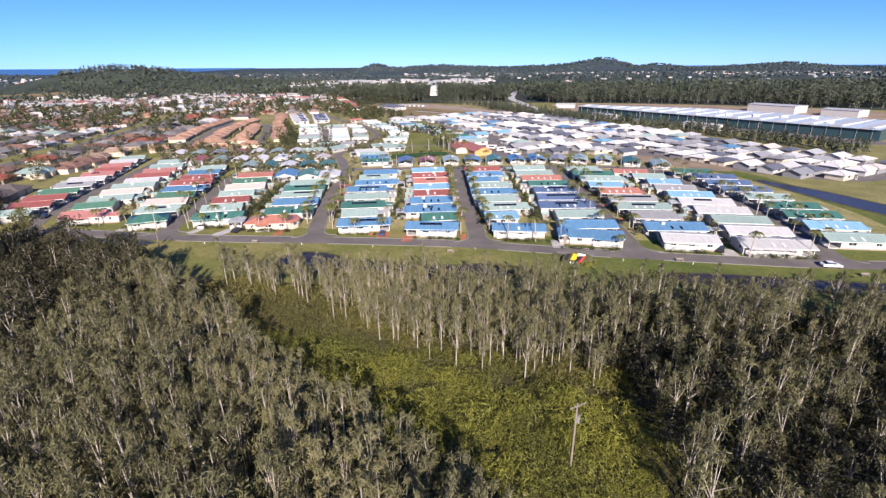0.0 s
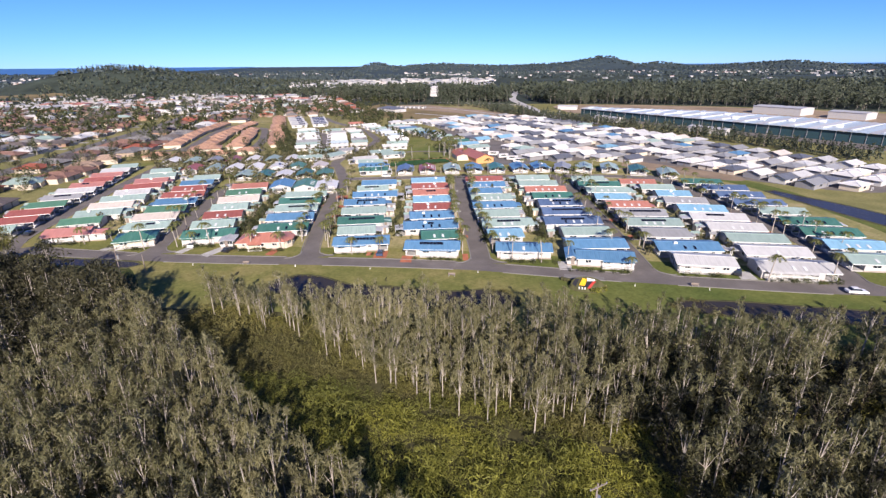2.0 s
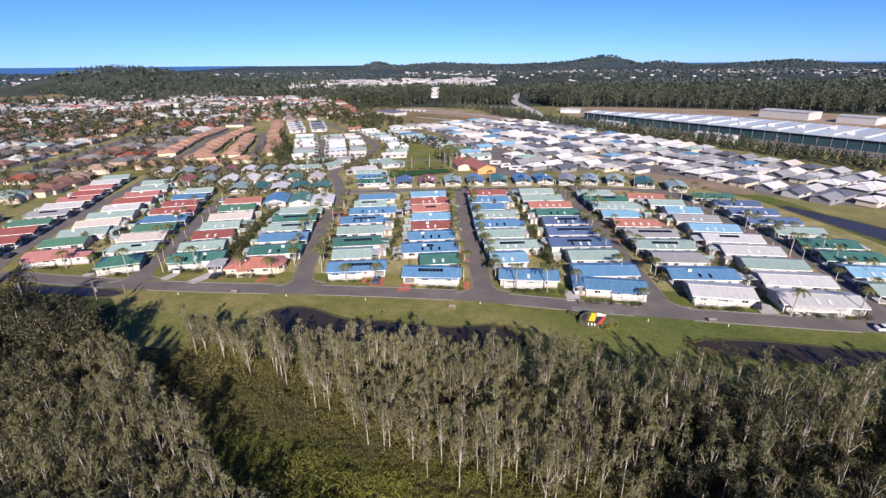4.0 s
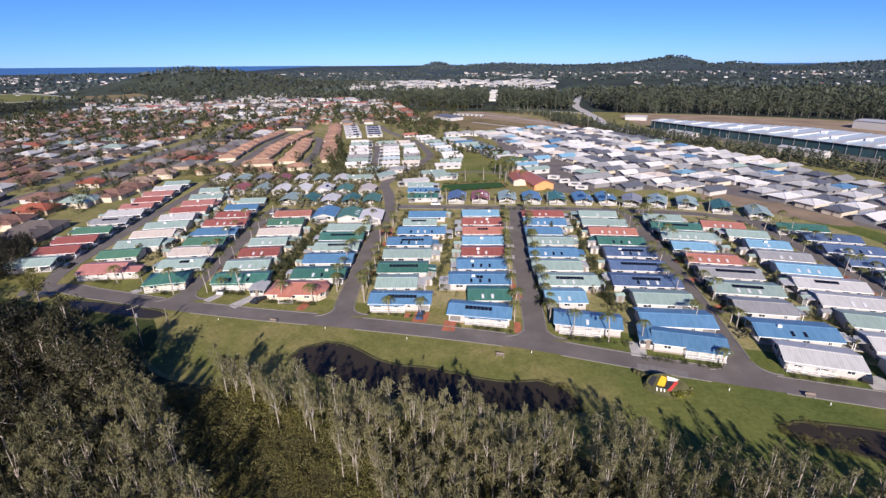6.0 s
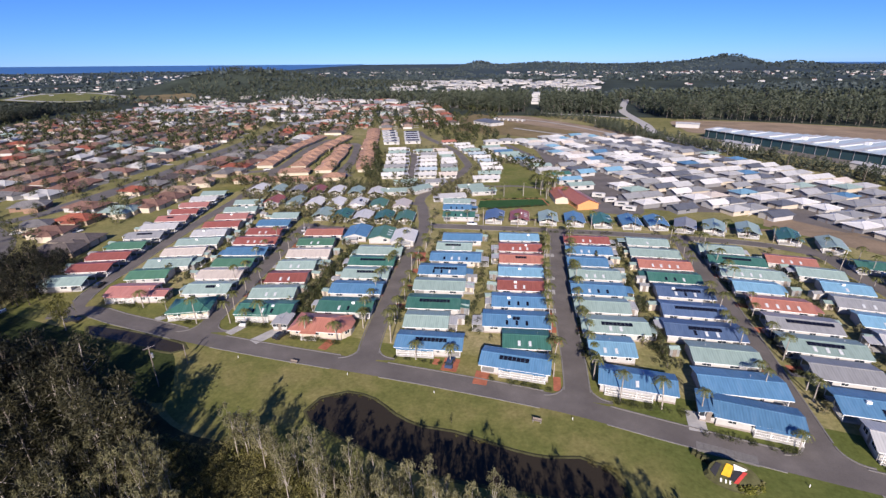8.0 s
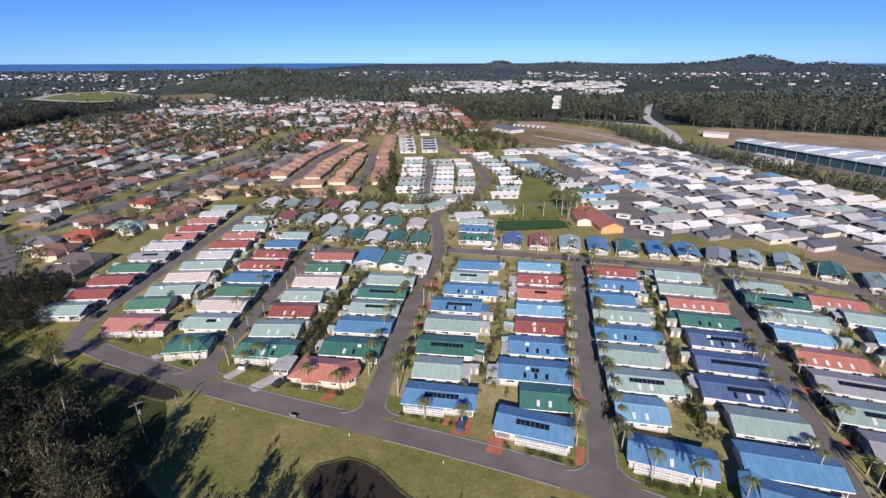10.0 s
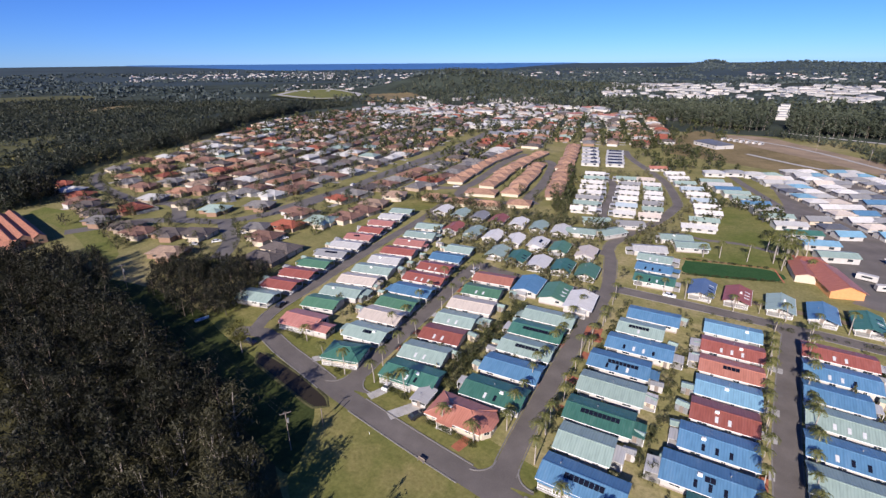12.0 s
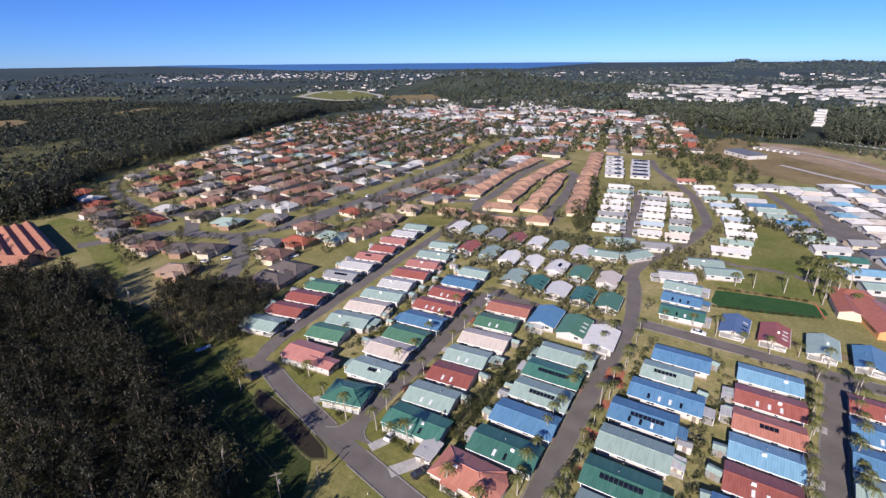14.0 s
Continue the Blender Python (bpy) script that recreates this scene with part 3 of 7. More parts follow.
for nm, ln, w, lab in (("road_front", FRONT, 5.5, "grey asphalt front road of the home park"), ("road_west", WEST, 4.4, "narrow asphalt street between homes"),
                       ("road_b", ST_B, 5.0, "narrow asphalt street between homes"), ("road_c", ST_C, 4.8, "asphalt street lined with palms"),
                       ("road_a", ST_A, 5.2, "asphalt street lined with palms"), ("road_d", ST_D, 5.2, "asphalt street lined with palms"),
                       ("road_e", ST_E, 5.2, "asphalt street lined with palms"), ("road_cross", CROSS, 5.4, "asphalt cross street behind the homes"),
                       ("road_back", BACK, 5.6, "asphalt street between small homes"), ("road_mid", MIDB, 5.6, "asphalt street between small homes"),
                       ("road_loop", LOOP, 5.6, "asphalt loop road among white homes"), ("road_big", BIG, 8.5, "wide suburban asphalt road"),
                       ("road_cul", CUL, 8.0, "short suburban dead-end road"), ("road_suburb", WESTSUB, 7.5, "suburban asphalt street")):
    road(nm, ln, w, lab, z0, material=OLD_ASPHALT if nm in ("road_big", "road_cul", "road_suburb") else None)
    z0 += 0.004
road("road_highway", RAILROAD, 11, "far two-lane highway by the woods", 0.03, material=CONCRETE)
road("road_field", [(-30, 572), (13.7, 534), (78.8, 491), (104, 468)], 4.5, "pale gravel road across dry field", 0.05, material=CONCRETE)
road("road_branch", [(-10, 740), (42, 715), (87, 691), (110, 660)], 7, "pale concrete road before the woods", 0.034, material=CONCRETE)
road("road_track", PALE, 4, "pale gravel track across bare earth", 0.03, material=CONCRETE)


def near_line(x, y, line, d):
    for (ax, ay), (bx, by) in zip(line, line[1:]):
        L = (bx - ax) ** 2 + (by - ay) ** 2
        t = max(0, min(1, ((x - ax) * (bx - ax) + (y - ay) * (by - ay)) / L))
        if math.hypot(x - ax - t * (bx - ax), y - ay - t * (by - ay)) < d:
            return True
    return False


STREETS = [FRONT, WEST, ST_B, ST_C, ST_A, ST_D, ST_E, CROSS, BACK, MIDB, LOOP]
for ln, w in ((FRONT, 5.5), (WEST, 4.4), (ST_B, 5.0), (ST_C, 5.1), (ST_A, 5.2), (ST_D, 5.2), (ST_E, 5.2), (CROSS, 5.4)):
    others = [o for o in STREETS if o is not ln]

    def blocked(x, y, sgn, rest=others):
        return any(near_line(x, y, o, 7.0) for o in rest)
    kerb_line(ln, blocked, w)


# rounded street corners
def corner(px, py, dx, dy, half_front, half_side, r=4.5):
    d = Vector((dx, dy, 0)).normalized()
    e = Vector((d.y, -d.x, 0))
    fl, kb = Shell(), Shell()
    for sg in (-1, 1):
        K = Vector((px, py, 0.027)) + d * half_front + e * sg * half_side
        C = K + d * r + e * sg * r
        arc = [C - e * sg * r * math.sin(q) - d * r * math.cos(q) for q in (math.pi / 2 * k / 8 for k in range(9))]
        inner = [K - d * 0.6 - e * sg * 0.6] + [K - d * 0.6 + e * sg * r] + arc + [K + d * r - e * sg * 0.6]
        fl.face(inner if sg < 0 else inner[::-1])
        for p, q in zip(arc, arc[1:]):
            u, v = (C - p).normalized() * 0.3, (C - q).normalized() * 0.3
            hi, lo = Vector((0, 0, 0.11)), Vector((0, 0, -0.02))
            for f in ([p + lo, q + lo, q + hi, p + hi], [p + hi, q + hi, q + v + hi, p + u + hi]):
                kb.face(f if sg > 0 else f[::-1])
    setting("road_corner", fl, "rounded asphalt street corner", ASPHALT)
    setting("kerb", kb, "pale concrete kerb round a street corner", KERB)


for p_, q_, hs in ((ST_B[0], ST_B[1], 2.5), (ST_C[0], ST_C[1], 2.4), (ST_A[0], ST_A[1], 2.6), (ST_D[0], ST_D[1], 2.6), (ST_E[0], ST_E[1], 2.6)):
    corner(p_[0], p_[1], q_[0] - p_[0], q_[1] - p_[1], 2.75, hs)
corner(8.6, 240, 0, -1, 2.7, 2.6, 4.0)
corner(55.4, 241, 0, -1, 2.7, 2.6, 4.0)

# ---------------------------------------------------------------- homes
def window_mesh(w, h):
    s, g = Shell(), Shell()
    s.box(-w / 2, w / 2, -0.05, 0.0, 0, 0.07)
    s.box(-w / 2, w / 2, -0.05, 0.0, h - 0.07, h)
    s.box(-w / 2, -w / 2 + 0.07, -0.05, 0.0, 0.07, h - 0.07)
    s.box(w / 2 - 0.07, w / 2, -0.05, 0.0, 0.07, h - 0.07)
    s.box(-0.03, 0.03, -0.045, 0.0, 0.07, h - 0.07)
    g.box(-w / 2 + 0.07, w / 2 - 0.07, -0.025, 0.0, 0.07, h - 0.07)
    return s.mesh("window", TRIM), g.mesh("pane", GLASS)


WINDOWS = {k: window_mesh(*k) for k in ((1.5, 1.1), (2.1, 1.2), (0.9, 0.9))}
s = Shell()
s.box(-0.45, 0.45, -0.06, 0, 0, 2.05, bevel=0.01)
DOOR = s.mesh("door", TIMBER)
s = Shell()
s.box(-0.06, 0.06, -0.06, 0.06, 0, 2.12)
POST = s.mesh("post", TRIM)


def add_window(parent, size, m):
    fr, pane = WINDOWS[size]
    w = part("window", fr, None, parent, at=m)
    part("pane", pane, None, w, at=pose(0, 0, 0))


def gable_roof(L, W, eave, rise_, over=0.55, thick=0.12, ridge_off=0.0):
    """A thick two-sided roof; the ridge runs along x."""
    s = Shell()
    x0, x1, y0, y1 = -L / 2 - over, L / 2 + over, -W / 2 - over, W / 2 + over
    drop = rise_ * over / (W / 2)
    pr = [(y0, eave - drop), (ridge_off, eave + rise_), (y1, eave - drop)]
    for (ya, za), (yb, zb) in zip(pr, pr[1:]):
        s.face([(x0, ya, za + thick), (x1, ya, za + thick), (x1, yb, zb + thick), (x0, yb, zb + thick)])
        s.face([(x0, yb, zb), (x1, yb, zb), (x1, ya, za), (x0, ya, za)])
    for y, z in (pr[0], pr[2]):
        s.face([(x0, y, z), (x1, y, z), (x1, y, z + thick), (x0, y, z + thick)])
    for x in (x0, x1):
        for (ya, za), (yb, zb) in zip(pr, pr[1:]):
            s.face([(x, ya, za), (x, yb, zb), (x, yb, zb + thick), (x, ya, za + thick)])
    s.box(x0, x1, ridge_off - 0.18, ridge_off + 0.18, eave + rise_ + thick - 0.03, eave + rise_ + thick + 0.05)
    return s


def hip_roof(L, W, eave, rise_, over=0.5, thick=0.14):
    s = Shell()
    x0, x1, y0, y1 = -L / 2 - over, L / 2 + over, -W / 2 - over, W / 2 + over
    r = max(0.3, (L - W) / 2)
    zt, z, zb = eave + rise_, eave + thick * 0.3, eave - thick * 0.7
    a, b, c, d = (x0, y0, z), (x1, y0, z), (x1, y1, z), (x0, y1, z)
    e, f = (-r, 0, zt), (r, 0, zt)
    s.face([a, b, f, e]), s.face([b, c, f]), s.face([c, d, e, f]), s.face([d, a, e])
    lo = [(p[0], p[1], zb) for p in (a, b, c, d)]
    up = [a, b, c, d]
    for i in range(4):
        s.face([lo[i], lo[(i + 1) % 4], up[(i + 1) % 4], up[i]])
    s.face(lo[::-1])
    for p, q in ((e, f), (a, e), (d, e), (b, f), (c, f)):
        s.tube((p[0], p[1], p[2] + 0.03), (q[0], q[1], q[2] + 0.03), 0.10, 0.10, 4, cap=False)
    return s


def body_shell(L, W, eave, rise_, gable=True):
    s = Shell()
    z0 = 0.0
    s.box(-L / 2, L / 2, -W / 2, W / 2, z0, eave)
    if gable:
        for x in (-L / 2, L / 2):
            s.face([(x, -W / 2, eave), (x, W / 2, eave), (x, 0, eave + rise_)])
    return s


NAMES = {"blue": "bright blue", "navy": "dark blue", "sky": "light blue", "green": "dark green", "moss": "green", "sage": "pale grey-green", "red": "dark red",
         "salmon": "salmon red", "pink": "faded pink-red", "grey": "grey", "white": "white", "bright": "bright white", "cream": "cream", "slate": "dark grey"}
home_rng = random.Random(11)


s = Shell()
s.box(0.03, 0.93, -0.62, 0.62, 0.0, 0.06)
PV = s.mesh("solar_panel", PANEL)


def solar_array(parent, W, eave, rise_, x, n, k=0.17, slope=None):
    """A row of solar panels on the slope that faces the sun."""
    slope = math.degrees(math.atan2(rise_, W / 2)) if slope is None else slope
    for i in range(n):
        part("solar_panel", PV, None, parent, at=pose(x + (i - n / 2) * 0.98, -W * k, eave + rise_ * (1 - 2 * k) + 0.19, slope, 0, 0))


HOME_PLOTS = []


def home(colour, x, y, L=14.5, angle=0.0, W=8.2, street=1, solar=0, sky=0, wall="white", hip=False, porch=True, eave=2.4, high=0.95):
    """A one-storey park home; its ridge lies along its own x, the street is at its +x or -x end."""
    wm = {"white": WALL_WHITE, "cream": WALL_CREAM, "brick": WALL_TAN, "orange": WALL_ORANGE}[wall]
    t = thing("park_home", pose(x, y, 0, 0, 0, angle), f"{wall} one-storey park home with {NAMES[colour]} metal roof", "house", "park homes")
    HOME_PLOTS.append((x, y, radians(angle), L / 2, W / 2))
    rm = ROOFS[colour]
    Lb = L - (3.0 if porch else 0)
    off = -street * (1.5 if porch else 0)
    at = pose(off, 0, 0)
    part("house_body", body_shell(Lb, W, eave, high, not hip), wm, t, at=at)
    s = Shell()
    s.box(-Lb / 2 - 0.03, Lb / 2 + 0.03, -W / 2 - 0.03, W / 2 + 0.03, 0, 0.42)
    part("skirting", s, BASE, t, at=at)
    part("roof", hip_roof(L, W, eave, high + 0.5) if hip else gable_roof(L, W, eave, high), rm, t)
    s = Shell()
    s.box(-L / 2 - 0.4, L / 2 + 0.4, -W / 2 - 0.65, -W / 2 - 0.55, eave - 0.2, eave - 0.07)
    part("gutter", s, TRIM, t)
    n = max(2, int(Lb / 4.2))
    for i in range(n):
        u = off - Lb / 2 + Lb * (i + 0.5) / n + home_rng.uniform(-0.4, 0.4)
        add_window(t, home_rng.choice([(1.5, 1.1), (2.1, 1.2), (0.9, 0.9)]), pose(u, -W / 2, 1.15))
    for i in range(2):
        add_window(t, (2.1, 1.2), pose(off + street * Lb / 2, -W / 4 + i * W / 2, 1.15, 0, 0, 90 * street))
    add_window(t, (1.5, 1.1), pose(off - street * Lb / 2, -W / 4, 1.15, 0, 0, -90 * street))
    part("door", DOOR, None, t, at=pose(off + street * Lb / 2, 0, 0.4, 0, 0, 90 * street))
    if porch:
        xe = street * (L / 2 - 0.1)
        for yy in (-W / 2 + 0.2, 0, W / 2 - 0.2):
            part("post", POST, None, t, at=pose(xe, yy, 0.35))
        s = Shell()
        xa, xb = sorted((off + street * Lb / 2, xe))
        s.box(xa, xb, -W / 2 + 0.1, W / 2 - 0.1, 0, 0.38)
        part("deck", s, CONCRETE, t)
        s = Shell()
        for k in range(3):
            s.box(xe - 0.03, xe + 0.03, -W / 2 + 0.2, -0.4, 0.6 + k * 0.3, 0.66 + k * 0.3)
        for k in range(10):
            yy = -W / 2 + 0.25 + k * 0.32
            s.box(xe - 0.02, xe + 0.02, yy, yy + 0.05, 0.4, 1.26)
        part("railing", s, TRIM, t)
    if solar:
        solar_array(t, W, eave, high, home_rng.uniform(-1, 1.5), solar)
    slope = math.degrees(math.atan2(high, W / 2))
    for i in range(sky):
        s = Shell()
        s.box(-0.33, 0.33, -0.85, 0.85, 0, 0.05)
        u = -L * 0.2 + (i - sky / 2) * 2.6 + L * 0.28
        part("skylight", s, PANEL if colour in ("blue", "navy", "green") and home_rng.random() < 0.7 else SKYLIGHT, t, "narrow translucent roof sheet", at=pose(u, -W * 0.37, eave + high * 0.26 + 0.16, slope, 0, 0))
    if home_rng.random() < 0.5:
        s = Shell()
        s.tube((0, 0, 0), (0, 0, 0.5), 0.07, 0.07, 8)
        s.tube((0, 0, 0.5), (0, 0, 0.62), 0.16, 0.10, 8)
        part("vent_pipe", s, STEEL, t, at=pose(home_rng.uniform(-L / 3, L / 3), W * 0.18, eave + high * 0.6))
    if porch and home_rng.random() < 0.6:
        annex(t, -street * L / 2, -street, home_rng.uniform(-W * 0.2, W * 0.2), home_rng.uniform(2.2, 3.4), home_rng.uniform(3.2, W * 0.62), rm if home_rng.random() < 0.55 else ROOFS["white"])
    if home_rng.random() < 0.12:
        s = Shell()
        s.box(-0.45, 0.45, -0.3, 0.3, 0, 0.55, bevel=0.05)
        part("roof_cooler", s, TRIM, t, at=pose(home_rng.uniform(-L / 4, L / 4), -W * 0.12, eave + high * 0.72 + 0.1))
    return t


def annex(t, xe, way, yc, depth, width, roof):
    """A low lean-to awning on posts at one end of a home."""
    s = Shell()
    xa, xb = xe - way * 0.1, xe + way * depth
    za, zb, y0, y1 = 2.42, 2.18, yc - width / 2, yc + width / 2
    top = [(xa, y0, za), (xb, y0, zb), (xb, y1, zb), (xa, y1, za)]
    if way < 0:
        top = top[::-1]
    low = [(p[0], p[1], p[2] - 0.1) for p in top]
    s.face(top), s.face(low[::-1])
    for i in range(4):
        j = (i + 1) % 4
        s.face([low[i], low[j], top[j], top[i]])
    part("awning", s, roof, t, "low lean-to awning")
    for yy in (y0 + 0.15, y1 - 0.15):
        part("post", POST, None, t, at=pose(xb - way * 0.15, yy, 0) @ Matrix.Diagonal((1, 1, 0.9, 1)))
    s = Shell()
    s.box(min(xa, xb), max(xa, xb), y0, y1, 0.0, 0.1)
    part("slab", s, CONCRETE, t)


def veranda(t, x0, x1, W, depth, roof, rail=True, eave=2.45):
    """A covered front terrace with white posts and railings along the -y side of a home."""
    s = Shell()
    ya, yb = -W / 2 + 0.1, -W / 2 - depth
    top = [(x0, yb, eave - 0.28), (x1, yb, eave - 0.28), (x1, ya, eave + 0.06), (x0, ya, eave + 0.06)]
    low = [(p[0], p[1], p[2] - 0.1) for p in top]
    s.face(top), s.face(low[::-1])
    for i in range(4):
        j = (i + 1) % 4
        s.face([low[i], low[j], top[j], top[i]])
    part("veranda_roof", s, roof, t)
    s = Shell()
    s.box(x0, x1, yb + 0.1, -W / 2, 0, 0.36)
    part("veranda_floor", s, CONCRETE, t)
    n = max(2, int((x1 - x0) / 2.6) + 1)
    for i in range(n):
        part("post", POST, None, t, at=pose(x0 + 0.2 + (x1 - x0 - 0.4) * i / (n - 1), yb + 0.25, 0.0) @ Matrix.Diagonal((1, 1, 0.95, 1)))
    if rail:
        s = Shell()
        for zz in (0.5, 1.2):
            s.box(x0 + 0.15, x1 - 0.15, yb + 0.2, yb + 0.28, zz, zz + 0.09)
        k = int((x1 - x0) / 0.3)
        for i in range(k):
            u = x0 + 0.2 + i * 0.3
            s.box(u, u + 0.07, yb + 0.22, yb + 0.26, 0.5, 1.22)
        part("railing", s, TRIM, t, "white balustrade")


def row(angle, street, items, L=14.5, **kw):
    """A row of homes: (colour, x, y, length, solar panels, skylights)."""
    for colour, x, y, length, solar, sky in items:
        home(colour, x, y, length, angle, street=street, solar=solar, sky=sky, **kw)


row(17, 1, [("sage", -148, 158, 12.5, 0, 0), ("red", -149.3, 169, 12.5, 0, 0), ("red", -151.7, 179.2, 13, 0, 0), ("moss", -153.7, 189.6, 12, 0, 0),
            ("grey", -156.2, 201, 13, 6, 0), ("white", -158.4, 212, 13.5, 0, 0), ("pink", -160.8, 222.6, 12.5, 3, 0), ("red", -162.8, 233.2, 11, 0, 0), ("pink", -165.9, 244, 12.5, 0, 0),
            ("white", -168.8, 255, 12, 0, 0), ("sage", -170.8, 266, 11.5, 0, 0)])
row(17, -1, [("moss", -125.2, 167.6, 11.8, 0, 0), ("sage", -125.6, 177.5, 14, 0, 0), ("cream", -127.7, 187.9, 14, 0, 0), ("sage", -129.5, 198.2, 15, 0, 0),
             ("white", -131.9, 208.3, 12.5, 0, 0), ("red", -133.6, 219, 14, 0, 0), ("pink", -136, 229.8, 13, 0, 0), ("sage", -138.6, 240.8, 14, 0, 0), ("sage", -142, 253, 12.7, 0, 0)])
row(11, 1, [("sage", -98.6, 161.8, 12.8, 3, 0), ("cream", -101.6, 172.2, 13.5, 0, 0), ("moss", -103.2, 181.8, 13, 0, 0), ("blue", -105, 192.2, 14.5, 0, 0),
            ("red", -107.4, 203, 15.4, 0, 3), ("red", -110, 213.6, 13, 0, 2), ("blue", -112, 224.6, 13, 0, 0), ("sage", -112.5, 235.4, 11, 0, 0)])
row(12, -1, [("sage", -77.3, 162.8, 12.6, 0, 2), ("red", -78.6, 173.6, 12, 0, 2), ("sage", -80.3, 183.6, 12, 0, 2), ("cream", -81.2, 194.5, 14.5, 0, 0),
             ("moss", -83.6, 205.8, 13, 0, 2), ("salmon", -85.2, 217, 14.2, 0, 0)])
row(7, 1, [("green", -52.4, 158.6, 15, 0, 2), ("blue", -53.4, 170, 15, 0, 0), ("sage", -54.4, 181, 14.5, 7, 0), ("green", -55.8, 191.2, 15, 9, 0), ("sage", -56.2, 201.4, 15.5, 0, 0)])
row(6, -1, [("sage", -27.8, 154.6, 11, 0, 0), ("green", -28.1, 165, 14.5, 9, 0), ("sage", -28.8, 176.6, 15, 0, 0), ("blue", -30.2, 188.1, 14.8, 8, 3),
            ("blue", -27.8, 199.8, 17, 0, 4), ("sage", -30, 210, 12.3, 6, 1), ("blue", -28.6, 220.4, 14.5, 0, 0), ("green", -35, 250, 13.5, 0, 2), ("blue", -37.6, 261, 12.5, 0, 3), ("sage", -39.6, 271.5, 12.5, 0, 2)])
row(5, 1, [("green", -1.3, 149.4, 10.6, 0, 2), ("blue", -4.2, 159, 17, 2, 3), ("blue", -4.2, 170, 14.4, 0, 3), ("red", -4.2, 180.8, 13.2, 0, 2),
           ("sky", -4.6, 191.2, 13.6, 0, 0), ("salmon", -5, 202, 14.2, 4, 0), ("red", -5.8, 213, 14.8, 0, 3), ("sky", -6.8, 224.2, 14.4, 0, 0)])
row(3, -1, [("sky", 19, 150, 10, 0, 2), ("sage", 21, 160.6, 16, 8, 2), ("sage", 18.9, 171.2, 14.2, 0, 0), ("blue", 18.9, 182, 15, 0, 3),
            ("sage", 18.9, 193, 15, 0, 3), ("blue", 17.4, 203.4, 12.6, 0, 0), ("blue", 18.7, 214.4, 15.4, 0, 3), ("red", 18.7, 225.4, 16, 0, 2)])
row(0, 1, [("blue", 44.2, 140, 16.4, 0, 0), ("sage", 44.4, 151.2, 14, 0, 0), ("navy", 42.9, 162, 18, 8, 3), ("navy", 43.4, 173, 16, 11, 0),
           ("navy", 43.8, 184.4, 15, 8, 3), ("green", 43.3, 194.8, 15, 0, 3), ("salmon", 42.6, 205.2, 16, 0, 4), ("sage", 41.5, 215.6, 16, 0, 0), ("sage", 41.1, 226.8, 14, 0, 1)])
row(-4, -1, [("blue", 69.4, 137, 16.8, 0, 2), ("grey", 68.1, 148.6, 13, 0, 0), ("sage", 68.7, 159.2, 17, 8, 3), ("grey", 68.9, 170, 16, 11, 0),
             ("salmon", 68.2, 180.8, 14.5, 0, 4), ("sky", 66, 191.8, 12, 0, 0), ("sage", 67.8, 202.4, 16.5, 0, 3), ("green", 67.4, 213, 16.8, 9, 0), ("sage", 65.6, 223.6, 13.6, 0, 0)])
row(-8, 1, [("white", 91.4, 132.4, 16.4, 0, 1), ("sage", 92.6, 143, 15.6, 0, 0), ("white", 92.6, 153.6, 16, 0, 2), ("white", 92.8, 164.2, 17, 6, 0),
            ("sky", 92.4, 174.4, 15, 0, 3), ("grey", 91.6, 185, 14.4, 0, 2), ("sky", 91.8, 195.6, 12, 0, 1), ("sage", 89.8, 206.2, 12.4, 0, 0), ("salmon", 85.4, 216, 14, 0, 3)])
row(-8, -1, [("sky", 116.6, 136.4, 15, 0, 3), ("green", 118, 147.6, 15.5, 0, 5), ("green", 119, 158.2, 16, 0, 4), ("sage", 118.3, 170, 14.6, 0, 0),
             ("navy", 116.8, 181.4, 16.4, 0, 3), ("navy", 116.5, 192.6, 16, 0, 4), ("navy", 116.8, 204, 16.4, 0, 2), ("green", 113, 215.4, 15.5, 0, 0)])


# the homes that stand at the front road
t = home("pink", -121.3, 156.2, 12.8, 12, 8.0, street=1, porch=False)
veranda(t, -6.2, 2.5, 8.0, 1.3, ROOFS["pink"])
t = home("green", -96.4, 150.4, 11.0, 20, 8.0, street=1, hip=True, porch=False, wall="cream")
veranda(t, -5.4, 5.4, 8.0, 0.9, ROOFS["green"])
t = home("green", -74.2, 153.0, 15, 8, 7.8, street=-1, sky=3, porch=False)
veranda(t, -7.4, 2.0, 7.8, 1.1, ROOFS["green"])
t = home("salmon", -55.4, 147.6, 13.8, 4, 8.4, street=1, hip=True, porch=False, wall="cream")
veranda(t, -3.6, 0.6, 8.8, 1.2, ROOFS["salmon"], False)
# the bay with bevelled corners at its end
bay = Shell()
ring = [(4.8, -4.1), (7.4, -3.5), (8.8, -1.7), (8.8, 1.5), (7.4, 3.4), (4.8, 4.1)]
for p, q in zip(ring, ring[1:]):
    bay.face([(*p, 0), (*q, 0), (*q, 2.5), (*p, 2.5)])
part("bay_wall", bay, WALL_CREAM, t)
bay = Shell()
for p, q in zip(ring, ring[1:]):
    pa, qa = (4.8 + (p[0] - 4.8) * 1.1, p[1] * 1.12, 2.46), (4.8 + (q[0] - 4.8) * 1.1, q[1] * 1.12, 2.46)
    bay.face([pa, qa, (3.4, 0, 4.02)])
    bay.face([(pa[0], pa[1], 2.34), (qa[0], qa[1], 2.34), qa, pa])
part("bay_roof", bay, ROOFS["salmon"], t)
for k, (u, v, w) in enumerate(((6.1, -3.82, 13), (8.12, -2.62, 52), (8.82, -0.1, 90))):
    add_window(t, (1.5, 1.1), pose(u, v, 1.15, 0, 0, w))
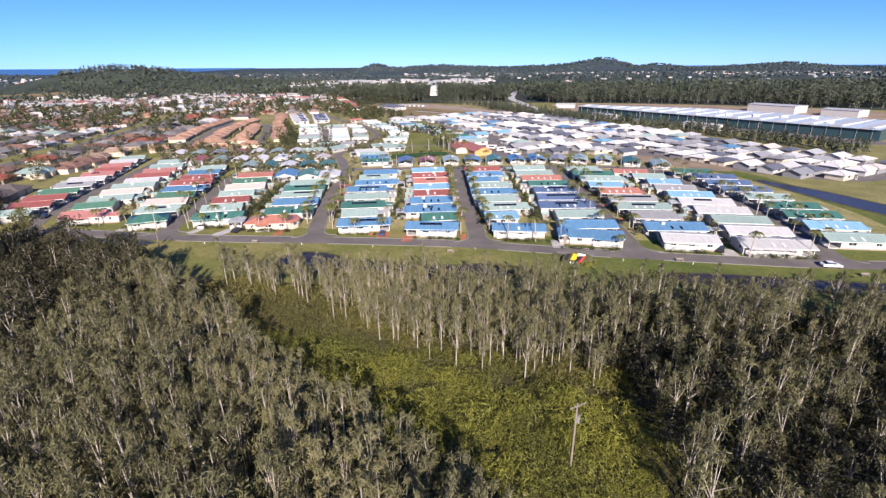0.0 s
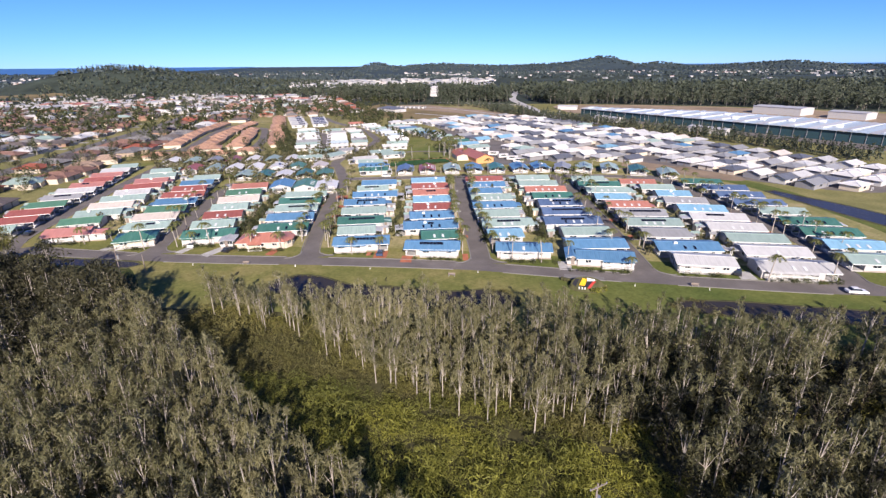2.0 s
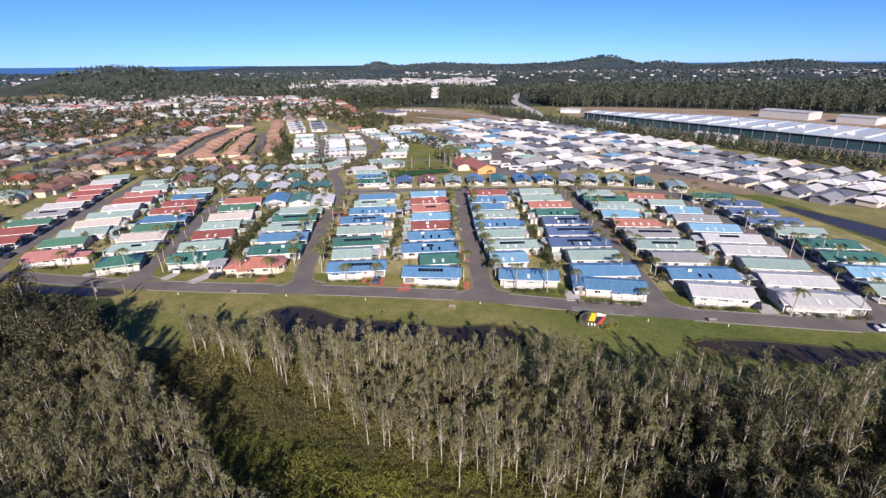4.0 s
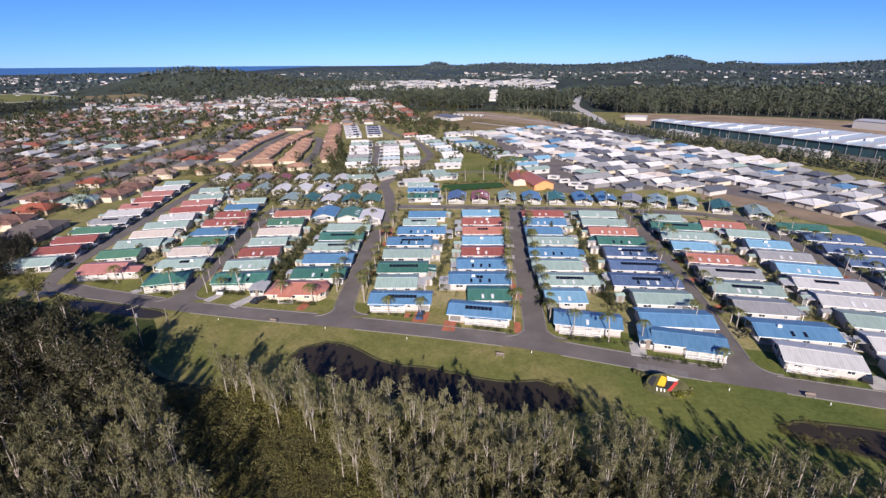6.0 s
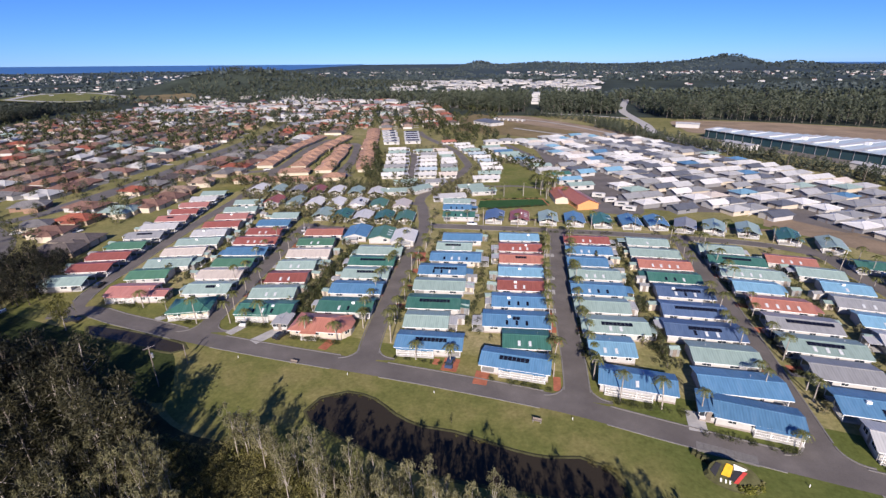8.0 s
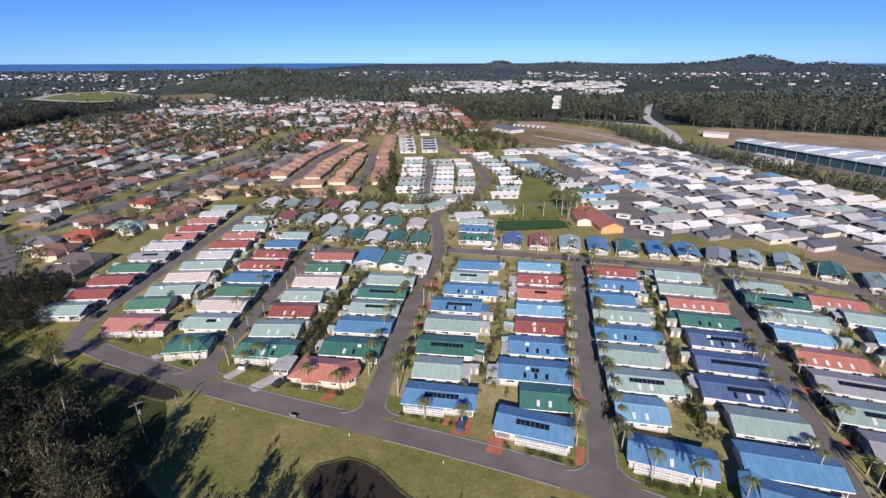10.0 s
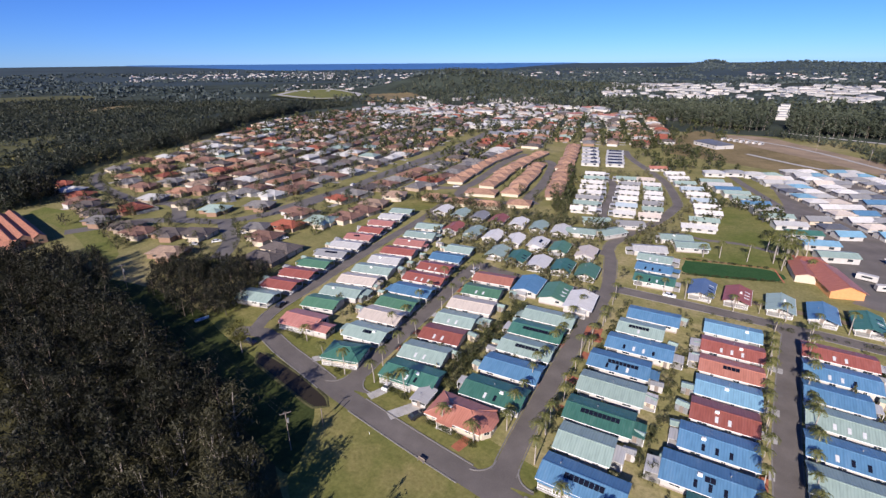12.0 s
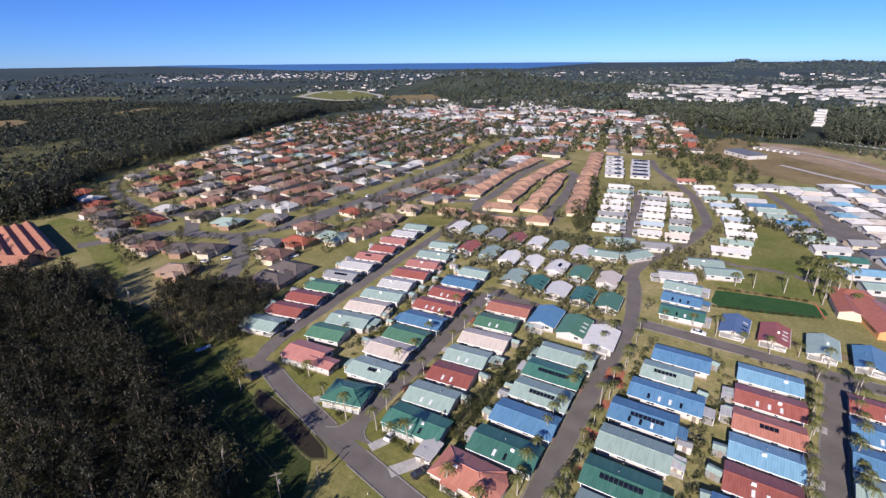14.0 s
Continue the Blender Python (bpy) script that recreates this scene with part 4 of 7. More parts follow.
t = home("blue", -24.7, 144.5, 15.8, 4, 7.2, street=1, solar=8)
veranda(t, -7.8, 1.5, 7.2, 1.0, ROOFS["blue"])
t = home("blue", -3.2, 139.9, 15.2, -4, 7.2, street=-1, solar=7)
veranda(t, -3.4, 7.2, 7.2, 1.0, ROOFS["blue"])
t = home("blue", 23.0, 137.4, 15.0, -6, 7.0, street=-1, sky=1, porch=False)
veranda(t, -6.6, 3.2, 7.0, 1.1, ROOFS["white"])
t = home("blue", 44.0, 130.4, 14.6, -9, 7.0, street=1, sky=0, porch=False)
veranda(t, -1.0, 7.2, 7.0, 1.3, ROOFS["blue"])
t = home("white", 69.0, 126.4, 14.0, -11, 8.2, street=-1, porch=False)
veranda(t, -6.8, 2.0, 8.2, 1.0, ROOFS["white"])
t = home("white", 89.6, 121.6, 17.5, -9, 8.2, street=1, sky=2)
veranda(t, -8, 4.0, 8.2, 1.4, ROOFS["white"])
home("sage", 114.0, 125.4, 15, -8, 8.0, street=-1, sky=2)
# wings and car shelters beside some of them
home("pink", -113.4, 155.2, 8.5, 12, 4.6, street=1, porch=False, eave=2.5, high=0.5)
home("white", -66.5, 147.8, 5.2, 98, 3.6, street=-1, porch=False, eave=2.3, high=0.25)
home("blue", 35.6, 132.0, 6.6, 81, 3.0, street=-1, eave=2.5, high=0.5, porch=False)

# homes that turn their gable to the cross streets
for c, x, y in (("navy", -19, 251), ("red", -8, 252), ("sage", 4.5, 252.5), ("blue", 15.9, 252.5), ("green", 27.3, 252.6), ("blue", 39.1, 252.8), ("blue", 50, 253.6),
                ("grey", 61, 251.5), ("sage", 72, 251), ("sage", 84.3, 249.5), ("green", 96.5, 243.5), ("sage", 108, 236)):
    home(c, x, y, 12.5, 90 + (2 if x < 60 else -14), 7.4, street=-1, sky=3 if c in ("navy", "red", "green") else 0, porch=True, high=1.2)
for c, x, y in (("bright", -153.5, 281), ("sage", -141.4, 280.5), ("grey", -130.4, 282), ("red", -119.1, 282.4), ("bright", -107.9, 283), ("sage", -96.9, 283.5), ("bright", -85.8, 284)):
    home(c, x, y, 11.5, 100, 7.2, street=-1, high=1.2)
for c, x, y in (("red", -131.6, 259), ("sage", -119.8, 259), ("bright", -109.1, 259), ("bright", -98.5, 260), ("bright", -87.4, 261), ("moss", -76.9, 261), ("cream", -65.3, 262)):
    home(c, x, y, 11.5, 98, 7.2, street=1, high=1.2, solar=4 if x == -87.4 else 0)
for c, x, y in (("sage", -97.4, 242), ("green", -87.5, 241.5), ("bright", -77.6, 241), ("green", -68, 242.4), ("moss", -58.3, 243)):
    home(c, x, y, 11, 98, 7.2, street=-1, high=1.2, sky=2 if c == "green" else 0)
for c, x, y in (("blue", -71.9, 219.5), ("moss", -61.4, 219), ("bright", -51.8, 217.5)):
    home(c, x, y, 12.5, 98, 8.6, street=1, high=1.2, sky=3 if c == "moss" else 0)
for c, x, y, a in (("sage", -77.1, 287.5, 15), ("sage", -76.6, 308.5, 25), ("sage", -65, 294.5, 58), ("grey", -60.7, 312, 24), ("white", -44.2, 281.5, 22), ("sage", -37.7, 303, 22), ("sage", -30, 296, 22)):
    home(c, x, y, 13, a, 8.2, street=1)


# ---------------------------------------------------------------- white homes round the loop road
def small_house(name, x, y, L, W, angle, roof, wall, label, category, group, hip=True, eave=2.7, high=1.5, windows=2, eaves=0.5):
    t = thing(name, pose(x, y, rise(x, y), 0, 0, angle), label, category, group)
    part("house_body", body_shell(L, W, eave, high, not hip), wall, t)
    part("roof", hip_roof(L, W, eave, high, eaves) if hip else gable_roof(L, W, eave, high, eaves), roof, t)
    for i in range(windows):
        u = -L / 2 + L * (i + 0.5) / windows
        part("window", WINDOWS[(2.1, 1.2)][1], None, t, at=pose(u, -W / 2, 1.0))
    if windows:
        part("door", DOOR, None, t, at=pose(L / 2, 0.4, 0.05, 0, 0, 90))
    return t


def white_home(x, y, L, angle, roof, side):
    """A small pale home of the loop, with a shaded car shelter at its street end."""
    W = home_rng.uniform(6.2, 7.2)
    HOME_PLOTS.append((x, y, radians(angle), L / 2 + (1 if side else 0), W / 2))
    name = {"white": "white", "bright": "bright white", "sage": "pale grey-green", "grey": "grey", "pale": "pale blue", "cream": "cream", "salmon": "salmon"}[roof]
    t = small_house("white_home", x, y, L, W, angle + home_rng.uniform(-2, 2), ROOFS[roof], WALL_WHITE, f"small white one-storey home with {name} metal roof", "house", "white homes", hip=False, eave=2.2, high=1.0, windows=3, eaves=0.6)
    if side:
        annex(t, side * L / 2, side, home_rng.uniform(-0.8, 0.8), home_rng.uniform(2.6, 3.6), home_rng.uniform(3.4, 5.0), ROOFS[roof if home_rng.random() < 0.6 else "white"])


LOOP_HOMES = (
    # along the villas
    [(x, y, 13, 16, r, 1) for x, y, r in ((-113, 416, "white"), (-109, 402, "sage"), (-106, 388.5, "white"), (-102, 375.5, "white"), (-98.5, 362.5, "white"), (-95.5, 350, "grey"), (-92.5, 337.5, "sage"), (-89.5, 325.5, "white"))]
    # the two back-to-back rows inside the loop
    + [(x, y, 10.5, 16, r, -1) for x, y, r in ((-83, 398, "grey"), (-80.5, 386, "white"), (-77.5, 373, "white"), (-74.5, 359.5, "white"), (-71.5, 345, "pale"), (-68.5, 330, "white"))]
    + [(x - 1.5, y, 10, 15, r, 0) for x, y, r in ((-69.5, 403, "white"), (-66.5, 391.5, "sage"), (-63.5, 380, "white"), (-60.5, 368.5, "white"), (-58.5, 357, "grey"), (-56, 345, "sage"), (-54.5, 332, "cream"))]
    # across the curved street
    + [(x + 3.5, y, 12.5, 14 + (y - 330) * 0.12, r, 0) for x, y, r in ((-69, 446, "white"), (-63.5, 432, "white"), (-57.5, 419, "sage"), (-51, 405, "pale"), (-45.5, 392, "white"), (-40.5, 379, "pale"), (-37, 366, "white"), (-34.5, 353.5, "white"))]
    + [(-90, 412, 12, 16, "sage", -1), (-78, 416, 11, 16, "cream", 0), (-79.5, 460, 12, 20, "salmon", 1), (-31, 339.5, 13, 14, "sage", 0), (-31.5, 326, 15, 14, "white", 0)])
for x, y, L, ang, roof, side in LOOP_HOMES:
    white_home(x, y, L, ang, "bright" if roof == "white" else roof, side)
s = Shell()
s.box(0, 0.94, -1.7, 0, 0, 0.06)
HALL_PANEL = s.mesh("solar_panel", PANEL)
for x, y in ((-129, 452.5), (-134, 468), (-140, 484), (-145, 500), (-151, 516), (-111.6, 459), (-115.5, 472), (-119.5, 485), (-123, 498), (-127, 511.5)):
    t = small_house("solar_hall", x, y, 13.5, 9.5, 16, ROOFS["white"], WALL_WHITE, "long white hall with dark solar panels on its roof", "building", "solar halls", hip=False, high=0.6, eave=2.6)
    for j in range(2):
        for i in range(11 if x + 0.31 * y > 30.5 else 5):
            part("solar_panel", HALL_PANEL, None, t, at=pose(0 if x + 0.31 * y > 30.5 else 5.4, -0.4, 3.35, 7.2, 0, 0) @ pose(i * 1.0 - 5.5, -1.9 * j, 0))

# ---------------------------------------------------------------- the older suburb
SUBURB = [(-186, 178), (-205, 168), (-240, 165), (-300, 160), (-372, 168), (-420, 198), (-455, 232), (-480, 300), (-530, 370), (-610, 505), (-640, 640), (-600, 760),
          (-480, 830), (-300, 850), (-120, 830), (-40, 740), (-60, 640), (-110, 560), (-140, 545), (-190, 545), (-215, 470), (-206, 400), (-192, 340), (-190, 300), (-186, 240)]
VILLAGE = [(-90, 325), (-165, 300), (-190, 330), (-216, 470), (-180, 535), (-140, 535)]
sub_rng = random.Random(5)
TILE_LIST = ["brown tiled", "dark tiled", "terracotta tiled", "red tiled", "grey tiled", "tan tiled"]


joined, joined_mats = Shell(), []


def far_house(x, y, L, W, ang, kind, wall):
    """A far house: walls and hipped roof in one mesh."""
    s = body_shell(L, W, 2.4, 0, False)
    r_ = hip_roof(L, W, 2.4, 2.0)
    k = len(s.v)
    s.v += r_.v
    s.f += [tuple(k + i for i in f) for f in r_.f]
    s.m += [1] * len(r_.f)
    if math.hypot(x + 10, y - 80) > 510:
        # the most distant ones are past counting and make one mesh
        m, k = pose(x, y, rise(x, y), 0, 0, ang), len(joined.v)
        pair = []
        for mat in (wall, TILES.get(kind) or ROOFS[kind]):
            if mat not in joined_mats:
                joined_mats.append(mat)
            pair.append(joined_mats.index(mat))
        joined.v += [tuple(m @ Vector(p)) for p in s.v]
        joined.f += [tuple(k + i for i in f) for f in s.f]
        joined.m += [pair[i] for i in s.m]
        return
    ob = new("suburban_house", s.mesh("suburban_house", wall, TILES.get(kind) or ROOFS[kind]))
    ob.matrix_basis = pose(x, y, rise(x, y), 0, 0, ang)
    tagged(ob, f"low far suburban house with {kind if 'tiled' in kind else NAMES[kind] + ' metal'} hipped roof", "house", "suburban houses")


fences, pads = Shell(), Shell()


def yard(x, y, L, W, ang):
    """Boundary fences and a concrete drive of a suburban house."""
    m = pose(x, y, rise(x, y), 0, 0, ang)
    for shell, bx in ((fences, (-L / 2 - 1.6, L / 2 + 1.6, W / 2 + 2.6, W / 2 + 2.68, 0, 1.7)), (fences, (L / 2 + 1.6, L / 2 + 1.68, -W / 2 + 1, W / 2 + 2.6, 0, 1.7)), (pads, (L * 0.1, L * 0.1 + 4.2, -W / 2 - 7, -W / 2 + 0.5, 0, 0.06))):
        k = len(shell.v)
        shell.box(*bx)
        shell.v[k:] = [tuple(m @ Vector(p)) for p in shell.v[k:]]


def suburban(x, y, L, W, ang, kind, wall, wing=True, windows=2):
    roof = TILES.get(kind) or ROOFS[kind]
    t = small_house("suburban_house", x, y, L, W, ang, roof, wall, f"low brick suburban house with {kind if 'tiled' in kind else NAMES[kind] + ' metal'} hipped roof", "house", "suburban houses", eave=2.4, high=2.0, windows=windows, eaves=0.7)
    if wing:
        w2 = W * 0.62
        part("wing_body", body_shell(w2, 5.5, 2.6, 1.2, False), wall, t, at=pose(L * 0.2, -W / 2 - 2.0, 0))
        part("wing_roof", hip_roof(5.6, w2, 2.6, 1.3), roof, t, at=pose(L * 0.2, -W / 2 - 1.6, 0, 0, 0, 90))
    return t


placed = []
for kind, x, y, L, a in (("dark tiled", -181.0, 193.0, 16, 10), ("dark tiled", -178.0, 181.5, 16, 14), ("brown tiled", -201.0, 199.0, 15, 16), ("red tiled", -206.0, 216.0, 15, 10), ("grey tiled", -216.0, 205.0, 12, 30),
                         ("sage", -197.0, 231.0, 15, 20), ("brown tiled", -191.0, 243.0, 15, 5), ("brown tiled", -191.0, 257.0, 15, 0), ("grey tiled", -250.0, 231.0, 15, 30), ("grey tiled", -378.0, 215.0, 15, 30),
                         ("tan tiled", -196.0, 270.0, 15, 20), ("tan tiled", -198.0, 291.0, 14, 30), ("red tiled", -412.6, 186.9, 15, 28), ("white", -387.7, 183.5, 15, 28), ("red tiled", -367.8, 181.5, 15, 28),
                         ("dark tiled", -336.4, 174.3, 15, 28), ("dark tiled", -314.7, 170.6, 15, 28), ("grey tiled", -297.3, 165.8, 15, 28), ("dark tiled", -276.0, 169.2, 15, 28), ("brown tiled", -260.1, 168.6, 15, 28),
                         ("dark tiled", -244.8, 176.3, 15, 28), ("dark tiled", -233.4, 183.8, 15, 28), ("tan tiled", -219.5, 162.5, 15, 28), ("sage", -264.3, 211.6, 15, 28), ("dark tiled", -290.2, 209.2, 15, 28),
                         ("brown tiled", -357.2, 215.8, 15, 28), ("white", -320.2, 203.9, 15, 28), ("terracotta tiled", -321.1, 222.1, 15, 28), ("brown tiled", -315.2, 232.0, 15, 28), ("brown tiled", -459.8, 260.0, 15, 28),
                         ("terracotta tiled", -435.6, 267.0, 15, 28), ("red tiled", -408.3, 240.1, 15, 28), ("brown tiled", -408.9, 255.3, 15, 28), ("grey tiled", -435.7, 231.4, 15, 28), ("grey tiled", -356.1, 250.1, 15, 28),
                         ("grey tiled", -354.6, 232.9, 15, 28), ("red tiled", -360.5, 272.8, 15, 28), ("terracotta tiled", -437.5, 286.5, 15, 28)):
    suburban(x, y, L, 9.5, a, kind, sub_rng.choice([WALL_BRICK, WALL_TAN, WALL_CREAM]), L > 13)
    placed.append((x, y))
for k in range(-6, 18):
    base = -190 - k * 24.5
    for j in range(0, 52):
        y = 168 + j * 15 + (k % 2) * 6
        if y > 560:
            y = 560 + (y - 560) * 1.2
        bend = 18 * math.sin((y - 240) / 120 + k * 0.12) - (y - 200) * 0.18
        x = base + bend + sub_rng.uniform(-2, 2)
        yy = y + sub_rng.uniform(-2.5, 2.5)
        if not inside(SUBURB, x, yy) or inside(VILLAGE, x, yy) or near_line(x, yy, BIG, 13) or near_line(x, yy, CUL, 12) or near_line(x, yy, WESTSUB, 13):
            continue
        if sub_rng.random() < 0.05 or any(math.hypot(x - px, yy - py) < 14 for px, py in placed):
            continue
        slope = math.degrees(math.atan2(18 / 120 * math.cos((y - 240) / 120 + k * 0.12) - 0.18, 1))
        ang = -slope + sub_rng.choice([0, 0, 90]) + sub_rng.uniform(-6, 6)
        L, W = sub_rng.uniform(13, 17.5), sub_rng.uniform(9.5, 11.2)
        yard(x, yy, L, W, ang)
        far = math.hypot(x + 10, yy - 80) > 400
        kind = sub_rng.choices(TILE_LIST + ["white", "sage"], [28, 20, 14, 10, 20, 20, 24, 6] if far else [30, 30, 8, 12, 18, 12, 8, 4])[0]
        wall = sub_rng.choice([WALL_BRICK, WALL_TAN, WALL_CREAM, WALL_BRICK, WALL_WHITE])
        if far:
            far_house(x, yy, L, W, ang, kind, wall)
        else:
            suburban(x, yy, L, W, ang, kind, wall, sub_rng.random() < 0.6)
tagged(new("far_suburb", joined.mesh("far_suburb", *joined_mats)), "far suburb of low houses with brown, red and white roofs", "house", "", "stuff")
setting("fence_suburb", fences, "weathered grey paling fences between suburban yards", FENCE, kind="stuff")
setting("ground_drives", pads, "pale concrete drives of suburban houses", CONCRETE, kind="stuff")
for k in range(3):
    b0 = -232 - k * 49
    road("road_suburb", [(b0 + 18 * math.sin((yy - 240) / 120 + k * 0.24) - (yy - 200) * 0.18, yy) for yy in range(230, 560, 40)], 6.0, "suburban asphalt street", 0.09 + 0.004 * k, material=OLD_ASPHALT)

# terracotta-roofed villas in long rows
def villa_row(x0, y0, x1, y1, n, W, step_label="villa with terracotta hipped roof in a long row"):
    a = math.degrees(math.atan2(y1 - y0, x1 - x0))
    d = math.hypot(x1 - x0, y1 - y0) / n
    for i in range(n):
        k = (i + 0.5) / n
        small_house("villa", x0 + (x1 - x0) * k + home_rng.uniform(-0.7, 0.7), y0 + (y1 - y0) * k + home_rng.uniform(-0.6, 0.6), d * home_rng.uniform(0.86, 0.98), W + home_rng.uniform(-1.5, 1), a + home_rng.uniform(-7, 7), TILES["villa tiled"], WALL_CREAM,
                    "cream brick " + step_label, "house", "terracotta villas", high=1.9, windows=0, eaves=0.8, eave=2.2)


villa_row(-113, 338, -171, 529, 14, 11)
villa_row(-138, 331, -162, 428, 7, 10.5)
villa_row(-160, 340, -173, 393, 4, 10.5)
villa_row(-173.5, 393, -181, 478, 6, 10.5)
villa_row(-186, 340, -201, 412, 5, 10.5)
villa_row(-201, 412, -206, 474, 4, 10.5)
villa_row(-163, 298, -131, 307, 2, 9.5)
villa_row(-131, 313, -118, 319, 1, 9.5)
villa_row(-180, 299, -167, 303, 1, 9.5)
villa_row(-165, 323, -147, 329, 1, 11)
road("road_villas", [(-118, 324), (-126.7, 334), (-135.7, 377), (-155, 437.4), (-167, 450.7)], 7, "grey asphalt lane between villas", 0.1)
road("road_villas", [(-206, 320), (-188.6, 326.7), (-175.3, 339.2), (-182, 377.4), (-192.5, 428), (-194, 470)], 6.5, "grey asphalt lane between villas", 0.104)
road("road_villas", [(-175, 335), (-165, 316), (-140, 316), (-122, 328)], 6, "grey asphalt lane between villas", 0.108)

road("track_oval", [(-1080, 872), (-1190, 1030), (-1128, 1108), (-885, 968), (-890, 840), (-1080, 872)], 16, "pale sandy racetrack round the field", 2.6, material=CONCRETE)
# big red-tiled block at the edge of the woods
t = thing("care_home", pose(-319, 131, 0, 0, 0, -5), "long terracotta-tiled brick block of parallel gables near the woods", "building", "red blocks")
for i in range(5):
    L = 64 - 5 * (i % 2)
    part("house_body", body_shell(L, 5.0, 3.3, 1.5), WALL_BRICK, t, at=pose(-1.5 * (i % 2), 7.5 - 5.2 * i, 0))
    part("roof", gable_roof(L, 5.0, 3.3, 1.5, 0.15), TILES["block tiled"], t, at=pose(-1.5 * (i % 2), 7.5 - 5.2 * i, 0))
    part("window", WINDOWS[(2.1, 1.2)][1], None, t, at=pose(L / 2 + 0.02 - 1.5 * (i % 2), 7.5 - 5.2 * i, 1.1, 0, 0, 90))
small_house("care_home", -290, 121, 17, 9, 38, TILES["block tiled"], WALL_BRICK, "low terracotta-tiled wing near the woods", "building", "red blocks", hip=False, eave=3.0, high=2.2, windows=3)
sheet("ground_yard", [(-362, 160), (-350, 149), (-300, 150), (-268, 146), (-236, 139), (-240, 150), (-285, 160), (-320, 166)], 0.02, "green yard lawn beside the red block", PARK)

# the community hall by the bowling green
small_house("community_hall", 19.8, 284.8, 22, 10.4, 110, ROOFS["brick"], WALL_ORANGE, "orange rendered community hall with red metal roof", "building", hip=False, group="", eave=3.0, high=2.0, windows=3, eaves=0.7)
small_house("hall_wing", 10.5, 290, 15, 7, 100, ROOFS["brick"], WALL_CREAM, "low red-roofed wing beside the hall", "building", "", hip=False, eave=2.8, high=1.0, windows=2)
small_house("hall_wing", 12.5, 303, 10, 6, 20, ROOFS["brick"], WALL_CREAM, "small red-roofed pavilion beside palms", "building", "", eave=2.6, high=1.2, windows=1)

# ---------------------------------------------------------------- the new estate
ESTATE = [(-16, 462), (0, 408), (22, 356), (40, 308), (52, 276), (90, 276), (108, 268), (134, 230), (178, 198), (222, 226), (212, 262), (176, 330), (136, 436), (112, 486), (52, 524), (4, 505)]
est = random.Random(3)
ea = math.atan2(152, -84)
ux, uy = math.cos(ea), math.sin(ea)
for r_ in range(-14, 16):
    for c_ in range(-18, 25):
        pitch_r = 11.6
        off_r = r_ * 15.0 + (2.2 if r_ % 2 else -2.2)
        x = 110 + ux * c_ * pitch_r - uy * off_r * -1
        y = 330 + uy * c_ * pitch_r + ux * off_r * -1
        if not inside(ESTATE, x, y) or est.random() < 0.03:
            continue
        if near_line(x, y, [(22, 290), (40, 300), (30, 340)], 8):
            continue
        east = x > 60
        kind = est.choices(["white" if est.random() < 0.4 else "bright", "grey", "slate", "blue", "sage", "cream", "sky"], [46, 12, 30 if east else 14, 4, 4 if east else 9, 5, 1 if east else 6])[0]
        # half the homes get the grey that paints their walls as shaded
        t = small_house("estate_home", x + est.uniform(-0.6, 0.6), y + est.uniform(-0.6, 0.6), est.uniform(9.4, 11.4), est.uniform(7.0, 8.2), math.degrees(ea) + 90 + est.choice([0, 0, 180]), ROOFS[kind],
                        est.choice([WALL_WHITE, WALL_CREAM, WALL_SHADE, WALL_SHADE]), f"new one-storey home with {NAMES[kind]} low-pitched roof", "house", "estate homes",
                        hip=est.random() < 0.6, high=1.25, windows=1, eave=2.4, eaves=0.7)
        if est.random() < 0.7:
            part("garage_door", WINDOWS[(2.1, 1.2)][0], None, t, "white panelled garage door", at=pose(3, -5.2, 0.2, 0, 0, 0))
for i, c in enumerate(["sage", "white", "blue", "sage", "sage", "blue", "white", "sage", "white", "green", "sky", "sage"]):
    k = i / 11
    small_house("estate_home", -40 + 62 * k, 433 - 118 * k + 8 * math.sin(3 * k), 14, 7.4, 22, ROOFS[c], WALL_WHITE, f"one-storey home with {NAMES[c]} metal roof at the park edge", "house", "estate homes", hip=False, high=0.9)
road("road_estate", [(-36, 480), (-20, 440), (2, 392), (30, 330), (44, 300)], 5.0, "grey asphalt street along estate homes", 0.05)
for i in range(5):
    small_house("estate_home", -42 + 12 * i, 462 + 10 * math.sin(i), 13, 8.5, 20, ROOFS[("white", "grey", "white", "cream", "white", "white", "sage")[i]], WALL_WHITE, "new one-storey home with pale low-pitched roof", "house", "estate homes")
# the darker asphalt colour also stands for shade between the homes
sheet("ground_estate", [(-10, 468), (2, 400), (12, 330), (24, 302), (52, 280), (90, 279), (108, 271), (134, 233), (178, 201), (218, 226), (208, 262), (172, 330), (132, 434), (110, 482), (52, 520), (6, 501)], 0.014,
      "asphalt between estate homes, kept dark for shade in the gaps", ASPHALT)
sheet("ground_car_park", [(25, 272), (44, 268), (50, 280), (44, 296), (30, 304), (22, 299), (28, 284)], 0.02, "grey asphalt car park beside the hall", OLD_ASPHALT)


def van(x, y, L, turn):
    t = thing("caravan", pose(x, y, 0, 0, 0, turn), "white parked caravan beside other caravans", "caravan", "caravans")
    s = Shell()
    s.box(-L / 2, L / 2, -1.15, 1.15, 0.45, 2.6, bevel=0.25)
    part("body", s, WALL_WHITE, t)
    for sx in (-0.5, 0.5):
        for sy in (-1.1, 1.1):
            s = Shell()
            s.tube((sx, sy - 0.1, 0.33), (sx, sy + 0.1, 0.33), 0.33, 0.33, 12)
            part("wheel", s, RUBBER, t)
    s = Shell()
    s.box(-L / 4, L / 4, -1.18, -1.14, 1.4, 2.1)
    part("window", s, GLASS, t)


